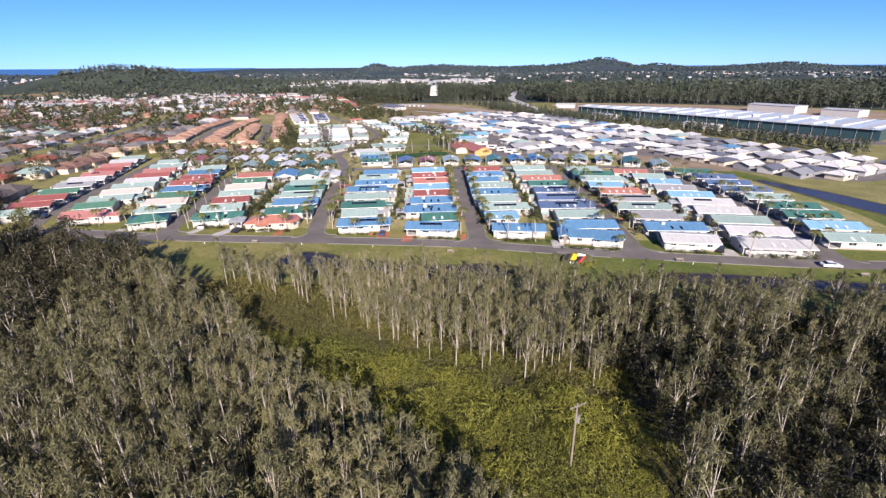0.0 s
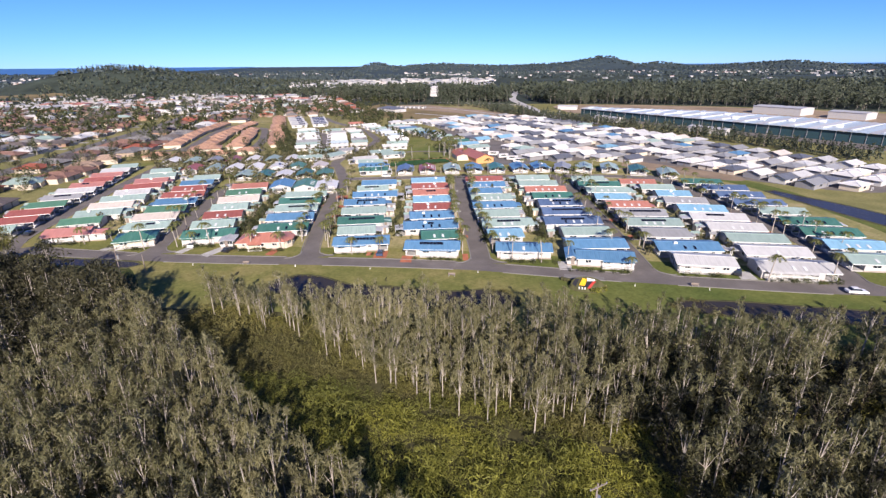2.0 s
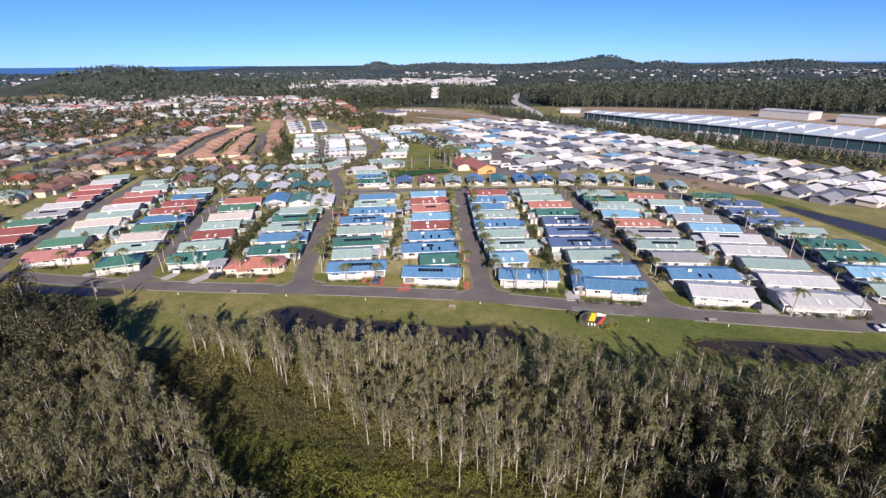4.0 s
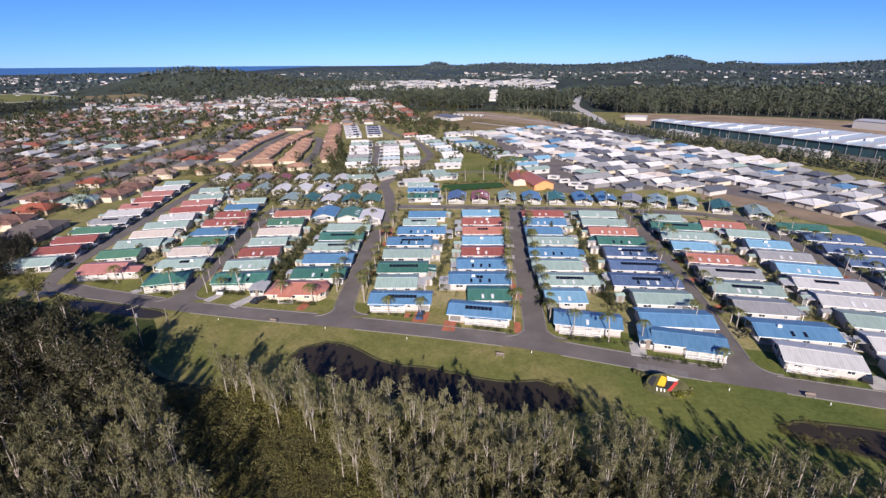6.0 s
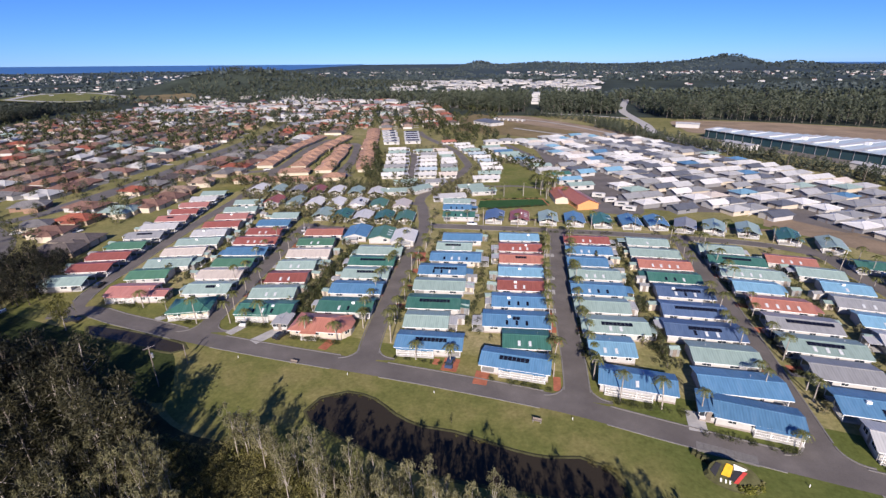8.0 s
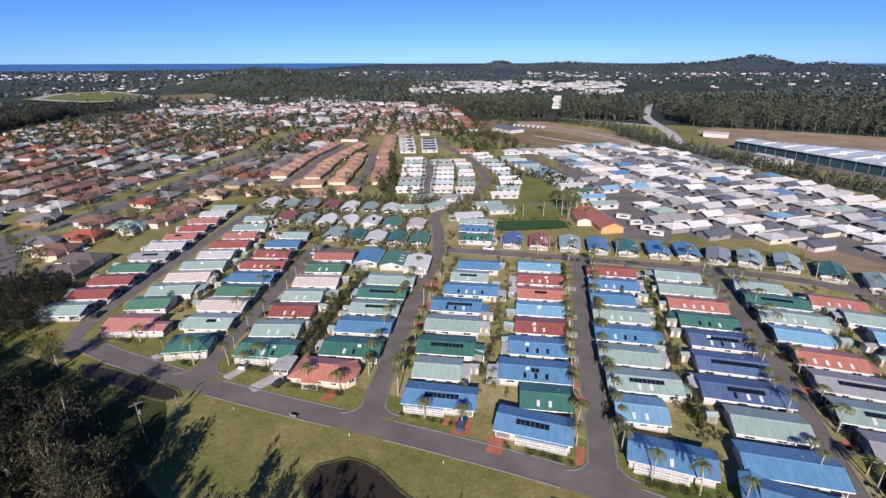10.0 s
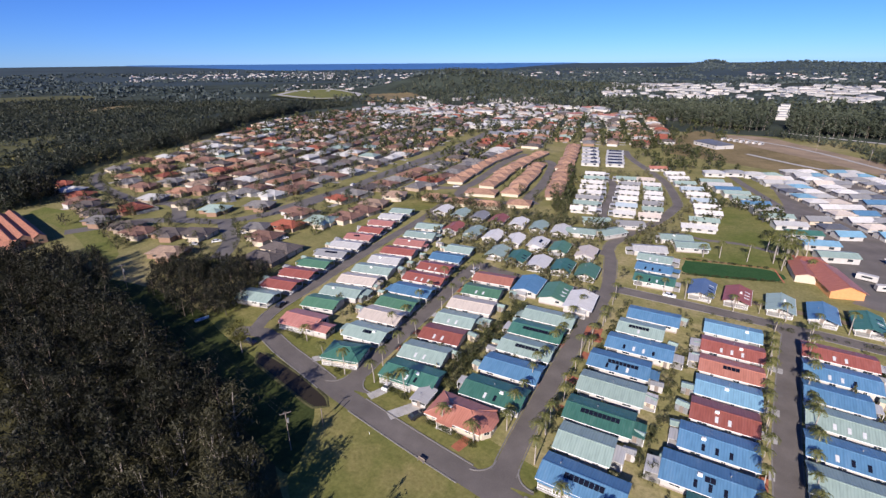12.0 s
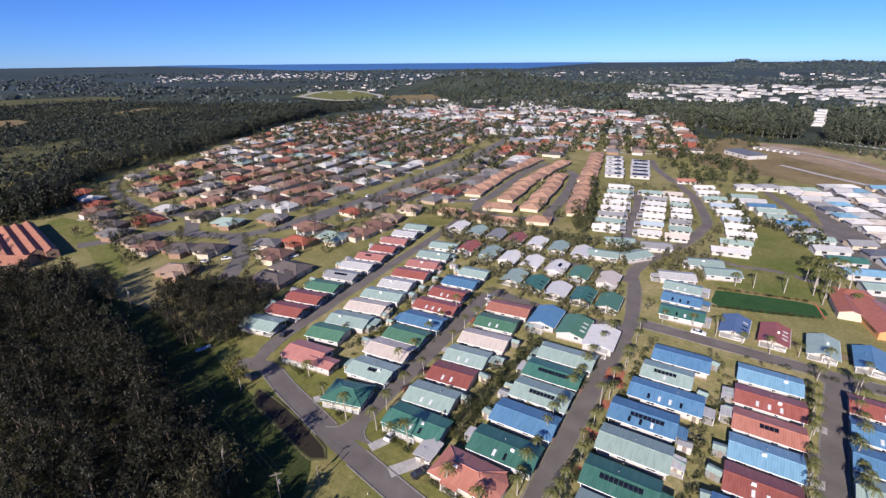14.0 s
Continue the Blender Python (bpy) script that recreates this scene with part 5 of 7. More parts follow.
for x, y, L in ((30.7, 297.8, 6.5), (35.3, 289.5, 6), (39.9, 282.5, 6.5), (42.5, 275.5, 6)):
    van(x, y, L, est.uniform(-20, 20))

# the long shed and the low buildings behind it
t = thing("warehouse", pose(0, 0, 0), "very long pale-roofed shed with dark glass front", "building")
A_, B_ = Vector((146, 528, 0)), Vector((282, 312, 0))
al = (B_ - A_).normalized()
Lw = (B_ - A_).length
t.matrix_basis = Matrix.Translation(A_) @ Matrix.Rotation(math.atan2(al.y, al.x), 4, "Z")


def shed_depth(u):
    """The shed is shallow at its far end and steps out to its full depth."""
    return 16 + 44 * min(1.0, max(0.0, u / Lw - 0.08) / 0.34)


GLAZING = plain("dark_teal_glazing", (0.03, 0.07, 0.085), 0.2)
bays = 44
for i in range(bays):
    u0, u1 = Lw * i / bays, Lw * (i + 1) / bays
    w = shed_depth((u0 + u1) / 2)
    s = Shell()
    s.box(u0, u1, 0, w, 0, 6.85)
    part("house_body", s, GLAZING, t)
    s = Shell()
    z0, z1 = 7.1, 7.5
    rib = u0 + (u1 - u0) * 0.8
    s.face([(u0, -1.5, z1), (rib, -1.5, z0), (rib, w, z0 + 1.0), (u0, w, z1 + 1.0)])
    s.face([(rib, -1.5, z0), (u1, -1.5, z0), (u1, w, z0 + 1.0), (rib, w, z0 + 1.0)])
    s.face([(u0, -1.5, 6.9), (u1, -1.5, 6.9), (u1, -1.5, z0), (rib, -1.5, z0), (u0, -1.5, z1)])
    s.face([(u0, -1.5, z0), (u0, -1.5, z1), (u0, w, z1 + 1.0), (u0, w, z0 + 1.0)])
    part("roof_bay", s, ROOFS["pale" if i % 3 else "white"], t)
    if i % 3 == 1:
        s = Shell()
        s.box(u0 + 0.3, u0 + 1.8, 2, w - 3, z1 + 0.1, z1 + 0.9)
        part("skylight", s, SKYLIGHT, t, "long translucent roof strip")
for i in range(30):
    s = Shell()
    u = Lw * (i + 0.5) / 30
    s.box(u - 0.15, u + 0.15, -0.3, 0, 0, 6.9)
    part("column", s, STEEL, t)
for i in range(9):
    s = Shell()
    u = Lw * (0.3 + 0.07 * i)
    s.box(u, u + 3.2, 14 + 7 * (i % 4), 17 + 7 * (i % 4), 7.4, 9.6, bevel=0.2)
    part("roof_plant", s, TRIM, t, "white rooftop plant unit")
sheet("ground_shed_yard", [(140, 524), (160, 480), (200, 408), (246, 330), (262, 300), (284, 312), (216, 420), (172, 490), (150, 528)], 0.018, "dark asphalt yard before the long shed", ASPHALT)
for x, y, L, W, h, a in ((352, 520, 46, 26, 7, -60), (384, 470, 30, 22, 6, -60), (156, 470, 26, 9, 4, -60), (206, 384, 30, 9, 4, -60), (150, 600, 22, 12, 4, -20)):
    small_house("factory", x, y, L, W, a, ROOFS["white"], WALL_WHITE, "plain white flat-roofed factory building", "building", "factories", hip=False, eave=h, high=0.8, windows=0)

# flat-roofed shops beyond the villas
for i, (x, y) in enumerate([(-327.1, 658.1), (-293.4, 643.0), (-250.8, 583.5), (-261.2, 551.9), (-319.6, 604.7), (-317.7, 901.2), (-275.2, 875.9)]):
    small_house("shop", x, y, 34 - 4 * (i % 3), 18 + 3 * (i % 2), 14 + 8 * (i % 3), ROOFS["bright" if i % 3 else "grey"], WALL_WHITE, "wide white flat-roofed shop building", "building", "shops", hip=False, eave=4.2, high=0.7, windows=0)

# far buildings towards the coast
far_rng = random.Random(21)


far_town, FAR_MATS = Shell(), ["white", "cream", "salmon", "grey"]


def far_cluster(azimuth, spread, r0, r1, n, big=1.0, colours=("white", "white", "cream", "salmon", "grey")):
    for _ in range(n):
        a, r = radians(azimuth + far_rng.uniform(-spread, spread)), far_rng.uniform(r0, r1)
        x, y = -r * math.sin(a), r * math.cos(a)
        L, W, h = far_rng.uniform(12, 30) * big, far_rng.uniform(9, 16) * big, far_rng.uniform(3.2, 5.5) * min(1, big + 0.1)
        m = pose(x, y, rise(x, y), 0, 0, far_rng.uniform(0, 180))
        for shell, mi in ((body_shell(L, W, h, 0, False), 4), (hip_roof(L, W, h, 1.4 * big, 0.3), FAR_MATS.index(far_rng.choice(colours)))):
            k = len(far_town.v)
            far_town.v += [tuple(m @ Vector(p)) for p in shell.v]
            far_town.f += [tuple(k + i for i in f) for f in shell.f]
            far_town.m += [mi] * len(shell.f)


far_cluster(30, 10, 820, 1010, 60, 1.0)
far_cluster(32, 9, 900, 1180, 60, 0.8)
far_cluster(12, 7, 780, 960, 40, 1.0, ("white", "salmon", "grey"))
far_cluster(5.5, 11, 1230, 1850, 230, 0.95, ("white", "white", "cream", "grey", "grey"))
far_cluster(44, 8, 1500, 2000, 40, 0.6)
far_cluster(56, 10, 2500, 3200, 150, 0.7)
far_cluster(40, 10, 2300, 3000, 120, 0.7)
far_cluster(24, 12, 2500, 3000, 70, 0.8)
far_cluster(-10, 14, 2200, 2900, 110, 0.8)
far_cluster(-34, 8, 2300, 3000, 90, 0.8)
far_cluster(-20, 20, 1600, 2200, 40, 0.7)
far_cluster(38, 4, 880, 970, 12, 0.8)
tagged(new("far_town", far_town.mesh("far_town", *[ROOFS[c] for c in FAR_MATS], WALL_WHITE)), "distant pale town buildings towards the coast", "building", "", "stuff")
for x, y, h in ((-14, 884, 4), (-12, 900, 5.5), (-14, 918, 7.5), (-12, 936, 9.5), (-15, 956, 11.5), (-13, 980, 13)):
    small_house("terraced_block", x, y, 12, 11, 0, ROOFS["white"], WALL_WHITE, "white stepped apartment block in the woods", "building", "white blocks", hip=False, eave=h, high=0.5, windows=0)


# ---------------------------------------------------------------- trees
def frame_quads(c, size, droop, g, slim=0.42):
    """Leaf sprays: four corners round each centre, lying every way but rather upright."""
    n = len(c)
    d = g.normal(size=(n, 3))
    d[:, 2] -= droop
    d /= np.linalg.norm(d, axis=1)[:, None]
    e = np.cross(d, g.normal(size=(n, 3)))
    e /= np.linalg.norm(e, axis=1)[:, None]
    s = size * g.uniform(0.6, 1.3, (n, 1))
    a, b = d * s * (0.62 + (0.42 - slim) * 0.8), e * s * slim
    return np.stack([c - a - b * 0.5, c - a * 0.1 + b, c + a + b * 0.35, c + a * 0.2 - b], 1).reshape(-1, 3)


def leaf_faces(c, size, droop, g, slim, fine):
    """Leaf sprays as corners and faces; fine sprays have three corners each."""
    v = frame_quads(c, size, droop, g, slim)
    if not fine:
        return v, np.arange(len(v)).reshape(-1, 4)
    v = np.delete(v.reshape(-1, 4, 3), 1, axis=1).reshape(-1, 3)
    q = np.full((len(c), 4), -1)
    q[:, :3] = np.arange(len(v)).reshape(-1, 3)
    return v, q


def tree_arrays(seed, h, r, leaves, size, low=0.35, clumps=12, trunk_r=0.16, limbs=4, droop=0.8, profile=0.55, slim=0.42, fine=False, tight=0.62):
    g = np.random.default_rng(seed)
    s = Shell()
    lean = g.normal(0, 0.03, 2) * h
    pts = [Vector((lean[0] * k * k, lean[1] * k * k, h * k)) for k in (0, 0.3, 0.6, 0.88)]
    for i in range(3):
        s.tube(pts[i], pts[i + 1], trunk_r * (1 - 0.28 * i), trunk_r * (0.72 - 0.28 * i), 5, cap=False)
    centres = []
    for i in range(clumps):
        k = low + (1 - low) * (i + g.uniform(0, 1)) / clumps
        q = (k - low) / (1 - low)
        rad = r * (math.sin(math.pi * min(1, q * 0.82 + 0.14)) ** profile)
        a = g.uniform(0, 6.283)
        u = rad * math.sqrt(g.uniform(0.05, 0.8))
        centres.append((lean[0] * k * k + u * math.cos(a), lean[1] * k * k + u * math.sin(a), h * k, max(0.35, rad * 0.42)))
    for c in centres[:: max(1, clumps // limbs)]:
        base = pts[1].lerp(pts[2], g.uniform(0.1, 0.9))
        s.tube(base, Vector(c[:3]), trunk_r * 0.45, trunk_r * 0.14, 4, cap=False)
    pick = g.integers(0, clumps, leaves)
    cc = np.array(centres)
    c = cc[pick, :3] + g.normal(0, 1, (leaves, 3)) * cc[pick, 3:4] * np.array([tight, tight, tight * 1.3])
    c[:, 2] = np.clip(c[:, 2], h * low * 0.7, h * 1.03)
    lv, lq = leaf_faces(c, size, droop, g, slim, fine)
    tv = np.array(s.v)
    tq = np.array([f for f in s.f])
    lq = np.where(lq < 0, -1, lq + len(tv))
    return np.vstack([tv, lv]), np.vstack([tq, lq]), np.r_[np.zeros(len(tq), int), np.ones(len(lq), int)]


def bush_arrays(seed, h, r, leaves, size, droop=0.0, slim=0.42, fine=False):
    g = np.random.default_rng(seed)
    a, u, k = g.uniform(0, 6.283, leaves), np.sqrt(g.uniform(0, 1, leaves)), g.uniform(0, 1, leaves)
    top = h * np.sqrt(np.clip(1 - (u * 0.95) ** 2, 0, 1)) * g.uniform(0.75, 1.1, leaves)
    c = np.stack([r * u * np.cos(a), r * u * np.sin(a), top * np.where(k > 0.3, 0.95, k + 0.2)], 1)
    v, q = leaf_faces(c, size, droop, g, slim, fine)
    return v, q, np.ones(leaves, int)


def planted(name, templates, spots, label, mats, category="tree"):
    """Many plants as one mesh; a spot is x, y, z, scale, turn."""
    vs, qs, ms, k = [], [], [], 0
    g = np.random.default_rng(len(spots))
    for x, y, z, sc, turn in spots:
        v, q, m = templates[g.integers(0, len(templates))]
        c, s_ = math.cos(turn) * sc, math.sin(turn) * sc
        w = np.empty_like(v)
        w[:, 0], w[:, 1], w[:, 2] = v[:, 0] * c - v[:, 1] * s_ + x, v[:, 0] * s_ + v[:, 1] * c + y, v[:, 2] * sc * g.uniform(0.88, 1.12) + z
        vs.append(w), qs.append(np.where(q < 0, -1, q + k)), ms.append(m)
        k += len(v)
    me = quads_mesh(name, np.vstack(vs), np.vstack(qs), np.concatenate(ms), mats)
    return tagged(new(name, me), label, category, "", "stuff")


def scatter(poly, spacing, seed, keep=None, jitter=0.45, scale=(0.8, 1.2)):
    g = random.Random(seed)
    xs, ys = [p[0] for p in poly], [p[1] for p in poly]
    out, y, r_ = [], min(ys), 0
    while y < max(ys):
        x = min(xs) + (r_ % 2) * spacing / 2
        while x < max(xs):
            px, py = x + g.uniform(-jitter, jitter) * spacing, y + g.uniform(-jitter, jitter) * spacing
            if inside(poly, px, py) and (keep is None or keep(px, py, g)):
                out.append((px, py, rise(px, py), g.uniform(*scale), g.uniform(0, 6.28)))
            x += spacing
        y += spacing * 0.866
        r_ += 1
    return out


PAPER = ([tree_arrays(i, 10.0, 1.9, 430, 0.5, low=0.36, clumps=13, droop=1.3, slim=0.25, trunk_r=0.12, limbs=6, fine=True, tight=0.46, profile=0.4) for i in range(6)]
         + [tree_arrays(40 + i, 9.6, 1.45, 300, 0.48, low=0.42, clumps=10, droop=1.3, slim=0.25, trunk_r=0.13, limbs=5, fine=True, tight=0.46, profile=0.4) for i in range(4)])
BROAD = [tree_arrays(100 + i, 9.0, 3.2, 700, 0.58, low=0.26, clumps=20, trunk_r=0.2, limbs=6, droop=0.6, slim=0.34, fine=True, tight=0.5) for i in range(5)]
GARDEN = [tree_arrays(140 + i, 7.4, 2.8, 210, 0.8, low=0.24, clumps=16, trunk_r=0.16, limbs=2, droop=0.3, profile=0.4, fine=True) for i in range(5)]
GARDEN_LOW = [tree_arrays(150 + i, 7.0, 3.2, 44, 1.45, low=0.25, clumps=10, trunk_r=0.2, limbs=1, droop=0.2, profile=0.4) for i in range(5)]
SMALL = [bush_arrays(220 + i, 1.1, 0.9, 84, 0.33, slim=0.3, fine=True) for i in range(4)]
GUM = [tree_arrays(300 + i, 19, 6.4, 190, 2.2, low=0.3, clumps=14, trunk_r=0.2, limbs=4, droop=0.2, slim=0.4, fine=True, tight=0.5) for i in range(6)]
GUM_MID = [tree_arrays(310 + i, 19, 4.6, 70, 2.2, low=0.22, clumps=12, trunk_r=0.24, limbs=2, droop=0.4, slim=0.36) for i in range(6)]
UNDER = [bush_arrays(240 + i, 1.5, 1.9, 110, 0.48, droop=0.5, slim=0.28, fine=True) for i in range(5)]
BUSH_LOW = [bush_arrays(230 + i, 1.5, 1.9, 210, 0.36, droop=0.5, slim=0.26, fine=True) for i in range(5)]
GUM_LOW = [tree_arrays(320 + i, 16, 6.2, 27, 3.7, low=0.3, clumps=9, trunk_r=0.3, limbs=1, droop=0.2) for i in range(6)]
CANOPY_FINE = [bush_arrays(350 + i, 1.0, 1.0, 42, 0.42, fine=True) for i in range(6)]
CANOPY = [bush_arrays(340 + i, 1.0, 1.0, 11, 1.0) for i in range(6)]

LEFT_WOOD = [(9, 18), (7, 34), (2, 41.5), (-5, 48), (-15, 55), (-29, 66.5), (-50, 88), (-61, 97), (-74, 105), (-81, 110), (-91, 115), (-119, 119), (-170, 124), (-215, 125), (-262, 116), (-262, 84), (-120, 80), (-75, 45), (-40, 14)]
MID_WOOD = [(-55, 104.5), (-46, 106), (-36, 103), (-21, 101.5), (-8, 99), (3, 97.5), (14, 95.5), (25, 93.5), (37, 92), (50, 90.5), (61, 88), (83, 85), (130, 80), (170, 76), (130, 30), (60, 18), (30, 24), (25, 40), (31, 52),
            (30, 61), (15, 64.5), (4, 68), (-5, 71.5), (-15, 80), (-27, 90.5)]
CLEARING = [(-72, 105), (-56, 104), (-27, 89), (-15, 79), (-5, 70), (4, 66.5), (15, 63), (30, 60), (31, 52), (24, 40), (22, 24), (10, 20), (7, 34), (2, 42), (-5, 48.5), (-15, 55.5), (-29, 67), (-50, 88.5), (-62, 98)]


def thin_right(x, y, g):
    return g.random() < (1.0 if x < 12 else 0.85 if x < 28 or y > 72 else 0.5)


left_spots = scatter(LEFT_WOOD, 2.65, 31, lambda x, y, g: x > -72 + g.uniform(-8, 8) and y < 104, scale=(0.75, 1.12))
deep = lambda p: p[0] * 0.75 + p[1] * 0.66 + 7 * noise.noise((p[0] * 0.07, p[1] * 0.07, 2)) < 11
planted("forest_left", PAPER, [p for p in left_spots if not deep(p)], "dense stand of grey paperbark trees with pale trunks", (BARK, LEAF_PAPER))
planted("forest_left_deep", PAPER, [p for p in left_spots if deep(p)], "dense stand of olive paperbark trees", (BARK, LEAF_OLIVE))
edge_spots = scatter([(-62, 96), (-74, 106), (-82, 112), (-92, 117), (-120, 121), (-170, 126), (-215, 127), (-262, 118), (-262, 84), (-120, 80), (-74, 62), (-60, 80)], 5.4, 32, scale=(0.75, 1.25)) + scatter([(-66, 98), (-76, 106), (-92, 115), (-120, 119), (-170, 124), (-215, 126), (-258, 118), (-258, 110), (-215, 117), (-170, 115), (-120, 110), (-94, 106), (-80, 98), (-70, 90)], 6.2, 57, scale=(1.1, 1.5))
west_of = lambda p: p[0] + 5 * noise.noise((p[0] * 0.1, p[1] * 0.1, 5)) < -97
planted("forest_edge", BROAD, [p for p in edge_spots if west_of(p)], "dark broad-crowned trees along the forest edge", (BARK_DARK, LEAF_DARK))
planted("forest_olive", BROAD, [p for p in edge_spots if not west_of(p)], "olive-grey broad-crowned trees beside the paperbarks", (BARK, LEAF_MID))
mid_spots = scatter(MID_WOOD, 2.9, 33, thin_right, scale=(0.72, 1.12))
east = lambda p: p[0] + 8 * noise.noise((p[0] * 0.06, p[1] * 0.06, 4)) > 26
planted("forest_middle", PAPER, [p for p in mid_spots if not east(p)], "dense stand of grey paperbark trees with pale trunks", (BARK, LEAF_PAPER))
planted("forest_middle_east", PAPER, [p for p in mid_spots if east(p)], "open stand of olive paperbark trees", (BARK, LEAF_OLIVE))
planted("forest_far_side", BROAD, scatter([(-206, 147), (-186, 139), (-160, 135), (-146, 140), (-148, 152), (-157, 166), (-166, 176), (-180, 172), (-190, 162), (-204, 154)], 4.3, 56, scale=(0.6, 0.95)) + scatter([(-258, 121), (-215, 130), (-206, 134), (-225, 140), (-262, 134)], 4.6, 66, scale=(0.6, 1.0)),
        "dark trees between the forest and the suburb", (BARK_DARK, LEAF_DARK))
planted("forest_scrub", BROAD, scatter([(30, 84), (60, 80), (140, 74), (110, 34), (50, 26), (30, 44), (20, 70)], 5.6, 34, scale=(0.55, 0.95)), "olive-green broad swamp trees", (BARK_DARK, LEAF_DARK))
low_shrubs = (scatter(CLEARING, 1.65, 35, scale=(0.4, 1.0)) + scatter(CLEARING, 5.5, 38, lambda x, y, g: g.random() < 0.55, scale=(1.1, 2.0)) + scatter([(-56, 106), (-27, 91), (-15, 81), (-5, 72), (4, 68.5), (15, 65), (31, 62), (33, 66), (15, 69), (4, 73), (-5, 77), (-15, 86), (-27, 96), (-50, 108)], 1.8, 39, scale=(0.6, 1.1)))
bright = lambda p: p[1] + 0.25 * p[0] + 6 * noise.noise((p[0] * 0.08, p[1] * 0.08, 1)) < 72
planted("shrubs_clearing", BUSH_LOW, [p for p in low_shrubs if bright(p)], "bright yellow-green shrubs filling the clearing", (BARK, LEAF_SHRUB), "shrub")
planted("shrubs_dull", BUSH_LOW, [p for p in low_shrubs if not bright(p)], "dull olive shrubs at the clearing's far end", (BARK, LEAF_DULL), "shrub")
planted("undergrowth", UNDER, scatter(MID_WOOD, 3.1, 36, scale=(0.6, 1.4)) + scatter(LEFT_WOOD, 4.2, 37, lambda x, y, g: x > -70, scale=(0.5, 1.2)), "olive undergrowth between paperbark trunks", (BARK, LEAF_UNDER), "shrub")

# woods beyond the homes
WOOD_BELT = [(-330, 905), (-200, 850), (-60, 745), (60, 732), (98, 730), (100, 900), (130, 900), (132, 730), (160, 690), (225, 712), (300, 745), (400, 700), (540, 610), (900, 640), (1100, 1050), (300, 1080), (-100, 1060), (-300, 1000)]
planted("woods_belt_front", GUM, scatter([(-200, 830), (-60, 735), (60, 722), (98, 722), (99, 780), (60, 790), (-100, 850)], 8.0, 41, lambda x, y, g: not (-24 < x < -4), scale=(0.55, 1.3)), "tall eucalypt wood with pale trunks", (BARK_GUM, LEAF_FAR))
planted("woods_belt_front", GUM, scatter([(132, 720), (150, 662), (245, 658), (300, 630), (345, 606), (440, 552), (560, 500), (660, 560), (560, 690), (300, 740), (140, 790)], 12, 42, scale=(0.6, 1.25)), "tall eucalypt wood with pale trunks", (BARK_GUM, LEAF_FAR))
planted("woods_belt_deep", GUM_LOW, scatter(WOOD_BELT, 18, 43, lambda x, y, g: not (-26 < x < -2 and y < 985) and not (98 < x < 134), scale=(0.8, 1.15)), "deep eucalypt wood", (BARK_DARK, LEAF_FAR))
WEST_WOOD = [(-290, 100), (-300, 140), (-360, 150), (-425, 180), (-470, 222), (-500, 290), (-545, 360), (-640, 500), (-700, 640), (-690, 760), (-860, 780), (-1000, 640), (-1400, 500), (-1400, 60), (-600, 40)]
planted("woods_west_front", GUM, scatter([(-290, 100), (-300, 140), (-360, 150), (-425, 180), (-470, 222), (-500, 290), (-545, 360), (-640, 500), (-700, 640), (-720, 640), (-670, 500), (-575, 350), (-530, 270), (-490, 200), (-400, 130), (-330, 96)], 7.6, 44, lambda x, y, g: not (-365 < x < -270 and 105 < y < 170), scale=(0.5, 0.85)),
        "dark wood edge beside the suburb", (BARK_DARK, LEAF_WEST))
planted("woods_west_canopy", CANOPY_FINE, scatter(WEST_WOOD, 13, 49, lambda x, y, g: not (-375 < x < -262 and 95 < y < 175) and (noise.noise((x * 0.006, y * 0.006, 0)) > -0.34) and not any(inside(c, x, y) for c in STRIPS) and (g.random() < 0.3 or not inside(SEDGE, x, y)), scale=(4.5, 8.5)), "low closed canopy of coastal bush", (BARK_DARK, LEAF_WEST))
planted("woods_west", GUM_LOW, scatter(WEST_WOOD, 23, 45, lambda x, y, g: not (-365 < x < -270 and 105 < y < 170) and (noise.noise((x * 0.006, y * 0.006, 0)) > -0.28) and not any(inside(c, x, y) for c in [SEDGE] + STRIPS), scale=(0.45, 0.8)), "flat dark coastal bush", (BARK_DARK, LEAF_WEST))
planted("woods_between", GUM_LOW, scatter([(-640, 765), (-480, 855), (-300, 885), (-330, 910), (-300, 1000), (-200, 1050), (-560, 1250), (-860, 1180), (-860, 990), (-860, 830), (-700, 780)], 21, 47, lambda x, y, g: not inside(FOOT, x, y), scale=(0.5, 0.9)), "scattered trees before the wooded hill", (BARK_DARK, LEAF_FAR))
planted("railway_trees", GUM_MID, scatter([(52, 588), (92, 496), (132, 434), (158, 396), (181, 356), (202, 316), (226, 260), (238, 266), (216, 324), (194, 366), (170, 408), (144, 450), (106, 510), (66, 600)], 4.6, 46, scale=(0.26, 0.5)) + scatter([(-24, 700), (40, 640), (78, 575), (92, 580), (56, 650), (-8, 712)], 6.0, 64, scale=(0.3, 0.5)), "line of dark trees along the railway", (BARK_DARK, LEAF_FAR))
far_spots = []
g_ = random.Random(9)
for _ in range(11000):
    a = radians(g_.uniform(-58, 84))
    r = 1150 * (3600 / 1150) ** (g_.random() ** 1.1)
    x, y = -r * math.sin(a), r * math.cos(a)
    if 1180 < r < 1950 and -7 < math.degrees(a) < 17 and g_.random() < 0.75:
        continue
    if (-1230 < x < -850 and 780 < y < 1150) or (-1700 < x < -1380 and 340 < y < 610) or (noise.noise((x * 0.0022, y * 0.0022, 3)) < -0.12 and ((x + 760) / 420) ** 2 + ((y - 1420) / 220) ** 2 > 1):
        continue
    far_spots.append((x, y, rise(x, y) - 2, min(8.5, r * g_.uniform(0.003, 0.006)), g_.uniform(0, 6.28)))
